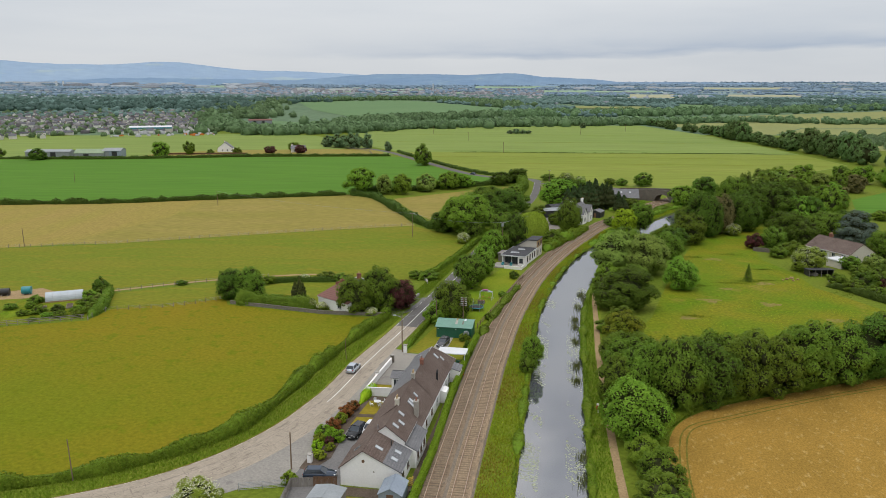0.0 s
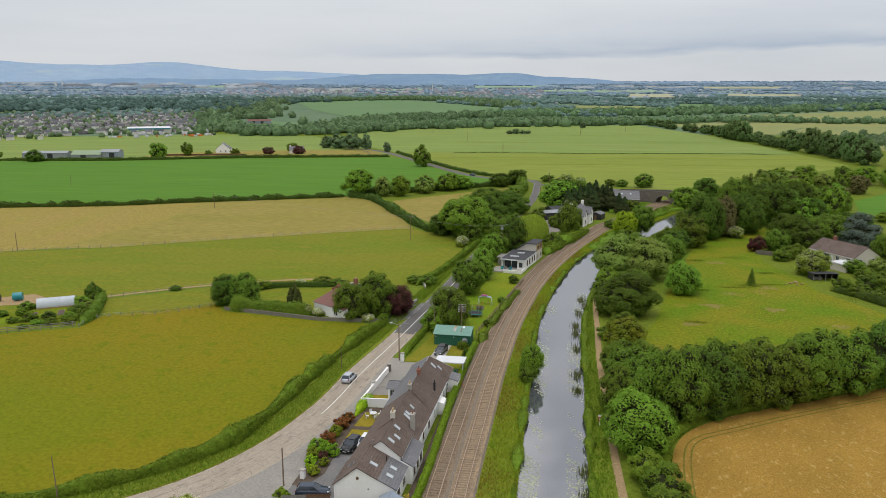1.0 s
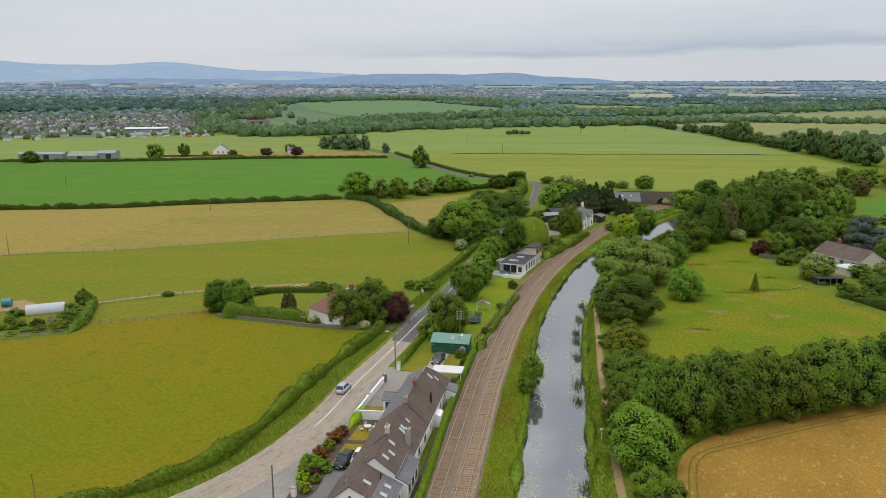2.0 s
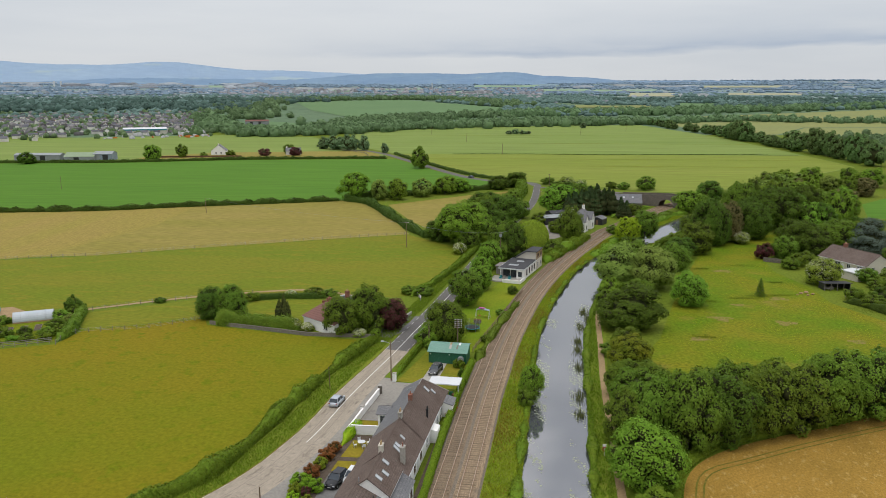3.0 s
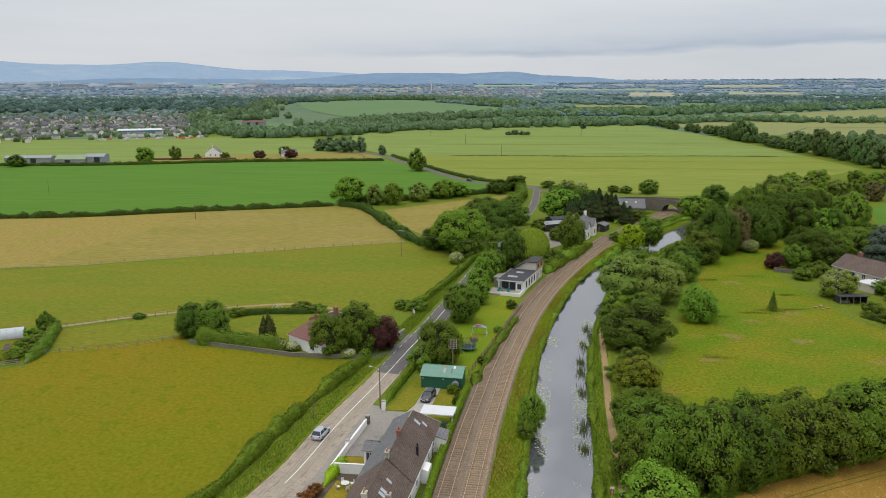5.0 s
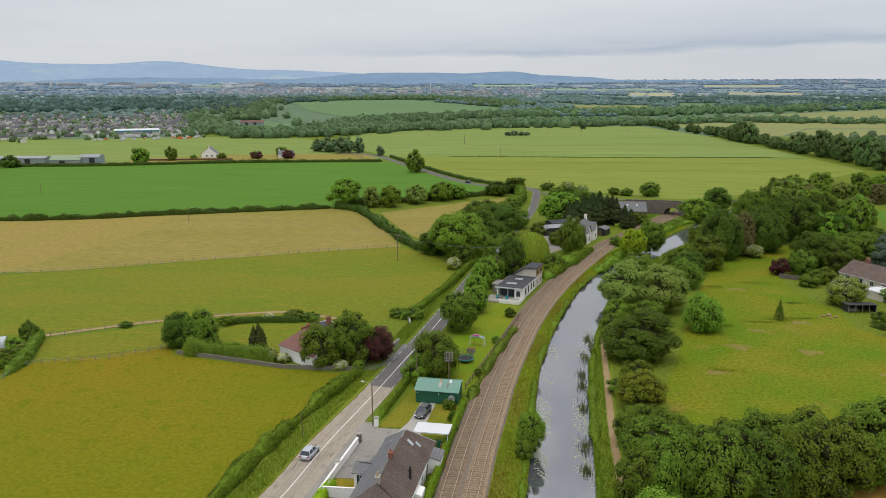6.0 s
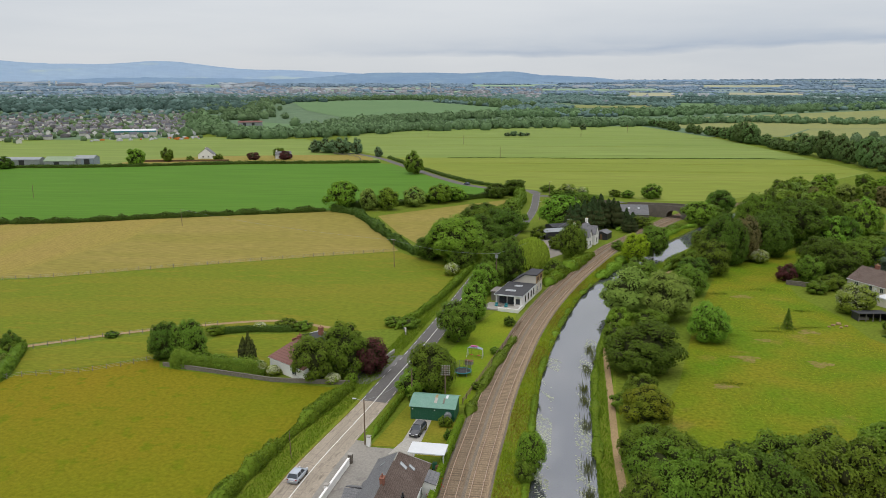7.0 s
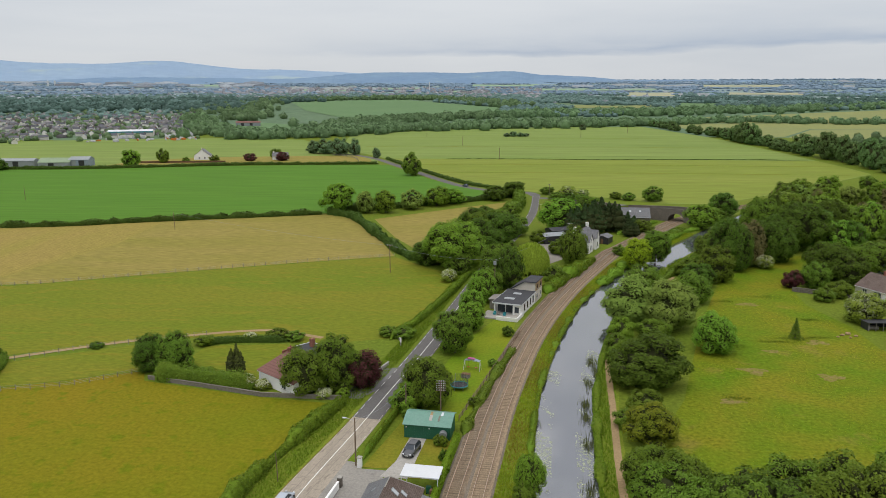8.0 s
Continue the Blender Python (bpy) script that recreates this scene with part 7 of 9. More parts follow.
def supermarket():
    t = thing("store", "long white store with a teal roof edge", "building", (-470, 872, 0), 24)
    bm = bmesh.new()
    prism(bm, [(-9, 0), (9, 0), (9, 6), (0, 7.5), (-9, 6)], 0, 48)
    bmesh.ops.transform(bm, matrix=pose(0, 0, 0, 0, 0, -90), verts=bm.verts[:])
    part("wall", bm, M["render_cream"], t)
    bm = bmesh.new()
    box(bm, -0.3, 48.3, -9.4, -9.02, 4.6, 6.3)
    part("sign_band", bm, M["teal_sheet"], t)
    bm = bmesh.new()
    prism(bm, [(-9.2, 6.05), (0, 7.6), (9.2, 6.05), (9.2, 6.3), (0, 7.85), (-9.2, 6.3)], 0, 48)
    bmesh.ops.transform(bm, matrix=pose(0, 0, 0, 0, 0, -90), verts=bm.verts[:])
    part("roof", bm, M["white_sheet"], t)


supermarket()
barn("rust-red roofed farm building behind trees", (-412, 1112, 0), -70, 14, 34, 5, 7, "grey_sheet", "red_tile")


# ---------------------------------------------------------------- gardens, yards and walls
def patch(name, pts, material, label, z, category="ground"):
    bm = bmesh.new()
    bm.faces.new([bm.verts.new((x, y, z)) for x, y in pts])
    bmesh.ops.triangulate(bm, faces=bm.faces[:])
    for f in bm.faces:
        if f.normal.z < 0:
            f.normal_flip()
    return solo(name, bm, material, label, category, "structure")


patch("apron", [(-51, 85.5), (-42.5, 94.5), (-37.5, 103), (-34.5, 110), (-31.2, 110), (-30.4, 104.0), (-30.8, 96.0), (-31.4, 91.2), (-37.2, 89.2), (-45.5, 82.0)], M["apron"], "worn concrete apron between road and yard", 0.044, "road")
bm = bmesh.new()
ribbon(bm, ROAD[(ROAD[:, 1] > 104) & (ROAD[:, 1] < 148)], 2.6, 5.1, 0.043)
solo("footway", bm, M["apron"], "narrow worn footway beside the road", "pavement", "structure")
patch("yard", [(-31.4, 91.0), (-30.9, 96.2), (-30.3, 103), (-29.0, 110), (-23.6, 109.5), (-24.2, 91), (-24.4, 84), (-31, 84)], M["yard"], "grey tarmac yard in front of the cottages", 0.035, "yard")
patch("front_garden", [(-31.0, 95.5), (-29.2, 95.0), (-27.3, 99), (-27.2, 107), (-26.8, 114), (-27.6, 117.8), (-28.9, 116), (-30.1, 106)], M["soil"], "brown shrub bed beside the road", 0.065, "flower bed")
patch("garden_ground", [(-28.6, 109.6), (-27.3, 122.2), (-21.6, 122.2), (-23.0, 109.6)], M["soil"], "brown garden ground with paving", 0.055, "garden")
patch("garden_lawn", [(-26.6, 114.6), (-25.9, 120.2), (-23.0, 120.2), (-23.3, 114.6)], M["dry_lawn"], "small parched square lawn", 0.08, "lawn")
patch("garden_lawn", [(-27.0, 110.2), (-26.7, 113.4), (-23.6, 113.4), (-23.8, 110.2)], M["dry_lawn"], "small parched lawn beside parked cars", 0.08, "lawn")
patch("garden_lawn", [(-26.8, 122.9), (-26.0, 127.6), (-21.0, 127.6), (-21.3, 122.9)], M["dry_lawn"], "parched lawn behind a white wall", 0.06, "lawn")
patch("patio", [(-26.6, 127.7), (-25.3, 138.6), (-24.2, 144.8), (-19.5, 144.5), (-20.9, 127.7)], M["apron"], "grey concrete patio beside the end house", 0.05, "patio")
patch("garden_lawn", [(-23.4, 145.2), (-19.6, 163), (-11.5, 162), (-10.4, 150), (-10.9, 142.6), (-17.0, 142.6), (-19.0, 145.2)], M["lawn_dry"], "garden lawn with dry patches", 0.04, "lawn")
patch("driveway", [(-20.2, 142.6), (-18.6, 147.5), (-17.6, 156.2), (-14.9, 155.9), (-15.6, 147.5), (-16.0, 142.4)], M["slab"], "pale concrete drive to the green shed", 0.06, "driveway")
patch("garden_lawn", [(-19, 162.6), (-16.5, 185), (-12, 206), (-6.5, 222), (-1.4, 219.5), (-2.2, 205), (-5.6, 186), (-9.2, 163)], M["lawn"], "bright green garden lawn beside the railway", 0.04, "lawn")
patch("yard_north", [(-3, 284), (2, 312), (12, 322), (19, 312), (15, 294), (6, 280)], M["gravel"], "pale gravel yard behind the white house", 0.04, "yard")
patch("bungalow_garden", [(-71, 178), (-69, 196), (-52, 199), (-47, 190), (-52, 175.5)], M["pasture_b"], "green garden lawn with flower borders", 0.045, "lawn")
patch("bungalow_drive", [(-35, 178), (-32, 186), (-24.4, 187), (-26.2, 176), (-29.2, 170.5), (-31, 170.5)], M["yard"], "dark drive beside the bungalow", 0.045, "driveway")
patch("side_yard", [(-15.2, 86), (-14.3, 92), (-13.2, 104), (-12.6, 112), (-11.7, 124), (-11.0, 134), (-12.2, 138), (-13.8, 110), (-15, 92)], M["soil"], "narrow path behind the cottages", 0.03, "path")
patch("front_lawn", [(-24.4, 85), (-24.2, 88.8), (-17.0, 88.4), (-16.8, 83), (-24, 82)], M["dry_lawn"], "parched lawn at the end of the row", 0.045, "lawn")
patch("gable_path", [(-24.4, 89.0), (-24.2, 91.3), (-15.2, 90.8), (-15.6, 88.6)], M["soil"], "dark path below the gable wall", 0.05, "path")
patch("plot", [(-118, 152.6), (-101.6, 160.2), (-103, 168), (-109, 184), (-126, 175), (-124, 162)], M["meadow"], "vegetable garden with beds", 0.035, "garden")
patch("farm_yard", [(-124, 160), (-127, 175), (-121, 184), (-140, 186), (-150, 160)], M["pasture_b"], "rough grass beside the vegetable garden", 0.045, "yard")
patch("farm_track_end", [(-121.5, 176), (-118.6, 179.2), (-128, 184.5), (-142, 176), (-152, 158), (-146, 157), (-136, 171)], M["dirt"], "sandy yard and track beside the garden", 0.06, "track")
patch("plot_lawn", [(-120, 158), (-112, 166), (-113, 169), (-122, 163)], M["lawn"], "strip of lawn between garden beds", 0.055, "lawn")


def wall_line(name, pts, h, thick, material, label, cap="slab"):
    t = thing(name, label, "wall")
    line = np.array(pts, float)
    bm = bmesh.new()
    sweep(bm, line, [(-thick / 2, 0), (-thick / 2, h), (thick / 2, h), (thick / 2, 0)])
    part("wall_body", bm, M[material], t)
    bm = bmesh.new()
    sweep(bm, line, [(-thick / 2 - 0.04, h + 0.003), (-thick / 2 - 0.04, h + 0.08), (thick / 2 + 0.04, h + 0.08), (thick / 2 + 0.04, h + 0.003)])
    part("coping", bm, M[cap], t)
    return t


wall_line("garden_wall", [(-27.2, 122.5), (-26.4, 130), (-25.4, 138.6)], 1.15, 0.25, "render_white", "white painted wall along the road", "render_white")
wall_line("garden_wall", [(-27.0, 122.5), (-21.7, 122.5)], 1.5, 0.22, "render_white", "white painted wall between front gardens", "render_white")
wall_line("garden_wall", [(-72.6, 175.9), (-61.3, 173.3), (-47.6, 169.9), (-38.1, 169.9), (-32.5, 169.9)], 0.75, 0.3, "block", "long grey block wall round the bungalow garden", "block")
wall_line("garden_wall", [(75, 257), (81, 254), (90, 250)], 1.2, 0.4, "stone", "old stone garden wall", "stone")
wall_line("garden_wall", [(-29.2, 181.5), (-28.0, 185), (-27.0, 188.5)], 0.7, 0.25, "slab", "low pale wall beside a drive")
wall_line("garden_wall", [(-26.4, 200.5), (-26.8, 203), (-28.0, 206)], 0.7, 0.25, "slab", "low pale wall at a gateway")


wall_line("garden_wall", [(-290, 586), (-262, 592), (-224, 598)], 1.3, 0.35, "timber", "brown boarded boundary round a farmhouse garden", "timber")


def pier(x, y, h, material="stone", w=0.6):
    t = thing("gate_pier", "square stone gate pier with a flat cap", "pier", (x, y, 0), -8, "gate piers")
    bm = bmesh.new()
    box(bm, -w / 2, w / 2, -w / 2, w / 2, 0, h)
    part("shaft", bm, M[material], t)
    bm = bmesh.new()
    box(bm, -w / 2 - 0.06, w / 2 + 0.06, -w / 2 - 0.06, w / 2 + 0.06, h + 0.003, h + 0.12)
    part("cap", bm, M["slab"], t)


for x, y, h, m in ((-25.3, 139.2, 1.5, "stone"), (-23.7, 145.2, 1.6, "render_white"), (-29.95, 97.4, 1.3, "render_white"), (-26.6, 130.2, 1.4, "render_white")):
    pier(x, y, h, m)


def board_fence(pts, h, material, label, pitch=0.16):
    """Upright boards on two rails between posts."""
    t = thing("fence", label, "fence")
    line = glide(pts, 0.5) if len(pts) > 2 else np.array([np.array(pts[0]) + (np.array(pts[1]) - np.array(pts[0])) * k for k in np.linspace(0, 1, 8)])
    s = np.concatenate([[0], np.cumsum(np.linalg.norm(np.diff(line, axis=0), axis=1))])
    bm = bmesh.new()
    for z in (0.25, h - 0.25):
        sweep(bm, line, [(-0.03, z - 0.04), (-0.03, z + 0.04), (0.02, z + 0.04), (0.02, z - 0.04)])
    part("rail", bm, M[material], t)
    n = sides(line)
    board = mesh_of(box(bmesh.new(), -pitch * 0.44, pitch * 0.44, -0.05, -0.032, 0.03, h), "board", M[material])
    for at in np.arange(0.05, s[-1], pitch):
        x, y = (np.interp(at, s, line[:, i]) for i in (0, 1))
        a = math.degrees(math.atan2(np.interp(at, s, n[:, 1]), np.interp(at, s, n[:, 0]))) + 90
        ob = new("board", board)
        ob.parent, ob.matrix_local = t, pose(x, y, 0, 0, 0, a)
    return t


board_fence([(-27.6, 90.9), (-24.4, 91.3)], 1.5, "timber", "brown boarded fence beside the cottage")
board_fence([(-30.6, 90.4), (-27.7, 90.9)], 1.4, "grey_timber", "silvered picket fence at the yard")
board_fence([(-30.6, 90.4), (-30.2, 86)], 1.4, "grey_timber", "silvered picket fence beside a garden")


def rail_fence(pts, h, label, gap=2.4, bars=(0.5, 0.95), material="grey_timber", wire=False):
    """Posts with rails or wires between them."""
    t = thing("fence", label, "fence")
    line = glide(pts, 1.0)
    s = np.concatenate([[0], np.cumsum(np.linalg.norm(np.diff(line, axis=0), axis=1))])
    post = mesh_of(rod(bmesh.new(), (0, 0, -0.05), (0, 0, h), 0.08, 0.07, 6), "post", M[material])
    for at in np.arange(0, s[-1], gap):
        ob = new("post", post)
        ob.parent, ob.matrix_local = t, pose(np.interp(at, s, line[:, 0]), np.interp(at, s, line[:, 1]), 0)
    r = 0.012 if wire else 0.05
    for z in bars:
        bm = bmesh.new()
        sweep(bm, line, [(-r, z - r), (-r, z + r), (r, z + r), (r, z - r)])
        part("wire" if wire else "rail", bm, M["steel" if wire else material], t)
    return t


rail_fence([(-175, 231.5), (-141, 243), (-107, 260.5), (-70, 278.5), (-43, 290)], 1.3, "long post and wire fence across the pasture", 3.4, (0.4, 0.7, 1.0), wire=True)
rail_fence([(-99.8, 158.4), (-99.6, 166), (-86, 171), (-75, 179.8)], 1.2, "post and wire fence beside the paddock", 2.6, (0.4, 0.7, 1.0), wire=True)
rail_fence([(-108, 181.5), (-95.4, 190.8), (-82.4, 198), (-72, 203)], 1.2, "wire fence along the farm track", 2.8, (0.5, 1.0), wire=True)
rail_fence([(-130, 147), (-117.2, 152.0), (-108, 156), (-101.2, 159.4)], 1.3, "silvered timber rail fence round the vegetable garden", 2.2, (0.45, 0.85, 1.2))
rail_fence([(-10.2, 163), (-7.6, 176), (-4.4, 192), (-0.2, 212)], 1.2, "dark post fence between garden and railway", 2.4, (0.5, 1.0), "pole_wood")
rail_fence([(84, 216), (90, 208), (98, 202)], 1.2, "old timber rail fence by the shelter", 2.2, (0.5, 1.0))
rail_fence([(-160, 668), (-135, 640), (-125, 612)], 1.3, "timber paddock fence beside the lane", 3.0, (0.5, 0.9, 1.2))


def steel_gate(x0, y0, x1, y1):
    t = thing("field_gate", "galvanised steel bar gate at the yard", "gate")
    for k in range(6):
        z = 0.2 + k * 0.19
        part("bar", rod(bmesh.new(), (x0, y0, z), (x1, y1, z), 0.025, 0.025, 6), M["steel"], t)
    for k in (0, 0.5, 1):
        x, y = x0 + (x1 - x0) * k, y0 + (y1 - y0) * k
        part("upright", rod(bmesh.new(), (x, y, 0.02), (x, y, 1.3), 0.035, 0.035, 6), M["steel"], t)


steel_gate(-37.2, 88.6, -31.2, 90.2)


# ---------------------------------------------------------------- shrubs of the front gardens
for x, y, r, h, st in (
    (-28.6, 98.6, 0.8, 1.3, "gold"), (-31.2, 91.6, 1.1, 1.7, "bright_hedge"), (-29.2, 99.4, 0.8, 1.2, "lime"), (-29.9, 101.2, 0.9, 1.7, "lime"), (-28.0, 101.4, 0.8, 1.3, "gold"), (-28.6, 103.2, 0.8, 1.5, "copper"), (-30.2, 103.6, 1.0, 1.8, "gold"), (-30.0, 105.6, 1.5, 2.2, "bright_hedge"),
    (-27.8, 104.6, 1.2, 1.9, "bright_hedge"), (-29.3, 108.6, 1.3, 1.9, "red"), (-28.7, 111.2, 1.1, 1.8, "elder2"), (-28.4, 113.8, 1.3, 2.0, "red"), (-27.9, 116.2, 1.1, 1.7, "red"), (-12.8, 153.6, 0.8, 1.8, "mid"), (-11.9, 153.4, 0.8, 1.8, "hedge"), (-11.4, 148.6, 0.7, 2.0, "dark"), (-10.8, 145, 0.8, 1.4, "mid"),
):
    st = {"red": "brownred", "elder2": "gold", "hedge": "hedge"}.get(st, st)
    if st == "brownred" and "brownred" not in LEAF:
        LEAF["brownred"] = leaf("red_tipped_leaves", (0.27, 0.085, 0.03), (0.20, 0.12, 0.03))
        LABELS["brownred"] = "rounded red-tipped garden tree"
    LABELS["bright_hedge"] = "bright green rounded garden tree"
    LABELS["hedge"] = "clipped round green garden tree"
    tree(x, y, h, r, st, bush=True, group="garden shrubs")
for x, y, r, h, st in (
    (-114.5, 162.5, 1.8, 2.2, "mid"), (-108, 160.5, 1.6, 1.6, "mid"), (-105.5, 164, 2.0, 1.8, "hedge"), (-111, 160, 1.4, 1.2, "light"), (-107, 170, 2.2, 2.2, "mid"), (-109.5, 176, 2.2, 2.4, "light"), (-121, 171, 2.0, 2.0, "mid"), (-123.5, 165, 1.6, 1.6, "mid"),
    (-104.2, 161.4, 1.5, 1.7, "hedge"), (-103.6, 166.5, 1.6, 2.0, "mid"), (-107.0, 166.8, 1.3, 1.2, "light"), (-110.8, 164.2, 1.7, 1.9, "dark"), (-112.6, 157.2, 1.2, 1.0, "hedge"), (-117.4, 160.6, 1.5, 1.4, "mid"), (-119.2, 166.4, 1.4, 1.5, "hedge"), (-105.6, 173.6, 1.7, 2.2, "ash"), (-108.0, 179.6, 1.9, 2.6, "mid"), (-117.8, 174.8, 1.4, 1.5, "light"),
    (-93, 192.5, 1.6, 1.3, "dark"), (-62, 178, 1.8, 2.4, "mid"), (-58, 176, 1.7, 2.2, "elder"), (-52, 174.2, 1.8, 2.6, "elder"), (-48.6, 173.4, 1.4, 2.0, "elder"), (-66, 179, 2.0, 2.6, "mid"), (-36, 170.8, 1.6, 1.8, "elder"), (-32.3, 171, 1.3, 2.0, "light"),
    (-70, 197, 2.4, 2.2, "hedge"), (-61, 201, 1.6, 1.8, "elder"), (-18.9, 163.8, 1.3, 1.9, "mid"), (-3.0, 210, 1.5, 2.3, "dark"), (-5.5, 190, 1.2, 1.6, "mid"), (-8.0, 170, 1.2, 1.7, "mid"), (0.8, 232, 0.9, 1.6, "mid"),
):
    tree(x, y, h, r, st, bush=True, group="garden shrubs")


# ---------------------------------------------------------------- poles and masts
def pole(x, y, h, label, arms=0, lamp=False, box_on=False, lean=0.0, r=0.13):
    t = thing("utility_pole", label, "pole", (x, y, 0), 0, "poles")
    top = Vector((lean, 0, h))
    part("shaft", rod(bmesh.new(), (0, 0, -0.05), top, r, r * 0.7, 10), M["pole_wood"], t)
    for i in range(arms):
        z = h - 0.25 - i * 0.42
        a = part("crossarm", box(bmesh.new(), -0.85, 0.85, -0.05, 0.05, z, z + 0.09), M["pole_wood"], t)
        for x2 in (-0.75, -0.45, -0.15, 0.15, 0.45, 0.75):
            part("insulator", rod(bmesh.new(), (x2, 0, z + 0.09), (x2, 0, z + 0.26), 0.06, 0.04, 8), M["white_sheet"], a)
    if lamp:
        part("lamp_arm", rod(bmesh.new(), (0, 0, h - 0.5), (-1.3, 0.1, h - 0.1), 0.035, 0.03, 6), M["steel"], t)
        part("lamp_head", box(bmesh.new(), -1.85, -1.25, -0.05, 0.22, h - 0.16, h - 0.02, bevel=0.03), M["white_sheet"], t, "pale street lamp head")
    if box_on:
        part("transformer", box(bmesh.new(), -0.4, 0.4, -0.45, -0.1, h - 1.6, h - 0.6, bevel=0.04), M["grey_sheet"], t, "grey transformer box")
        part("crossarm", box(bmesh.new(), -0.9, 0.9, -0.06, 0.06, h - 0.4, h - 0.3), M["steel"], t)
    return t


pole(-24.4, 145.6, 7.8, "tall brown timber pole with a street lamp arm", lamp=True)
pole(-32.0, 95.2, 5.6, "dark timber pole beside the yard", r=0.12)
pole(-60.6, 88.6, 6.2, "thin grey timber pole in the hedge", lean=-0.25, r=0.09)
pole(-34.6, 139.6, 4.6, "thin timber post in the roadside hedge", lean=-0.15, r=0.07)
pole(-167.9, 235.2, 6.5, "timber electricity pole at the field fence", lean=-0.2)
pole(-139.0, 330.2, 7.0, "timber electricity pole near the field hedge", lean=-0.2)
pole(-40.5, 267.3, 8.8, "timber electricity pole standing in pasture", 1)
pole(-251.0, 400.9, 7.0, "timber electricity pole in the green crop")
pole(-13.6, 165.2, 6.4, "railway telegraph pole with rows of insulators", 5)
pole(-19.6, 164.4, 6.0, "plain timber pole among garden trees")
pole(-7.4, 243.5, 10.5, "tall pole carrying a transformer box", box_on=True)
pole(12.3, 423, 8.5, "timber pole beside the road junction", 1)
pole(6.4, 358.5, 8.0, "timber pole on the roadside verge", 1)
pole(16.2, 309, 9.0, "timber pole in a yard", 1)
for x, y in ((-20, 640), (-60, 780), (60, 900), (-110, 900), (120, 980)):
    pole(x, y, 9.0, "timber electricity pole standing in barley", 0, r=0.2)


def cable(a, b, sag):
    bm = bmesh.new()
    pts = [Vector(a).lerp(Vector(b), k / 10) - Vector((0, 0, sag * 4 * (k / 10) * (1 - k / 10))) for k in range(11)]
    for p, q in zip(pts, pts[1:]):
        rod(bm, p, q, 0.022, 0.022, 4)
    solo("overhead_cable", bm, M["grey_sheet"], "thin grey overhead cable between timber poles", "cable")


for a, b in (((-40.5, 267.3, 8.6), (-7.4, 243.5, 10.2)), ((-7.4, 243.5, 10.2), (16.2, 309, 8.8)), ((-139.0, 330.2, 6.8), (-40.5, 267.3, 8.6)), ((-19.6, 164.4, 5.8), (-24.4, 145.6, 7.6))):
    cable(a, b, 1.2)


# ---------------------------------------------------------------- vehicles
def wheel_meshes():
    bm = bmesh.new()
    n = 20
    prof = ((0.2, -0.1), (0.3, -0.11), (0.325, -0.07), (0.325, 0.07), (0.3, 0.11), (0.2, 0.1))
    rings = [[bm.verts.new((w, rr * math.cos(2 * math.pi * i / n), rr * math.sin(2 * math.pi * i / n))) for i in range(n)] for rr, w in prof]
    for k in range(len(prof)):
        a, b = rings[k], rings[(k + 1) % len(prof)]
        for i in range(n):
            bm.faces.new((a[i], a[(i + 1) % n], b[(i + 1) % n], b[i]))
    tyre = mesh_of(bm, "tyre", M["rubber"])
    bm = bmesh.new()
    rod(bm, (-0.06, 0, 0), (0.06, 0, 0), 0.2, 0.2, 16)
    for i in range(5):
        a = 2 * math.pi * i / 5
        box(bm, 0.06, 0.085, -0.03, 0.03, 0.03, 0.19, pose(0, 0, 0, math.degrees(a), 0, 0))
        box(bm, -0.085, -0.06, -0.03, 0.03, 0.03, 0.19, pose(0, 0, 0, math.degrees(a), 0, 0))
    return tyre, mesh_of(bm, "rim", M["steel"])


TYRE, RIM = wheel_meshes()


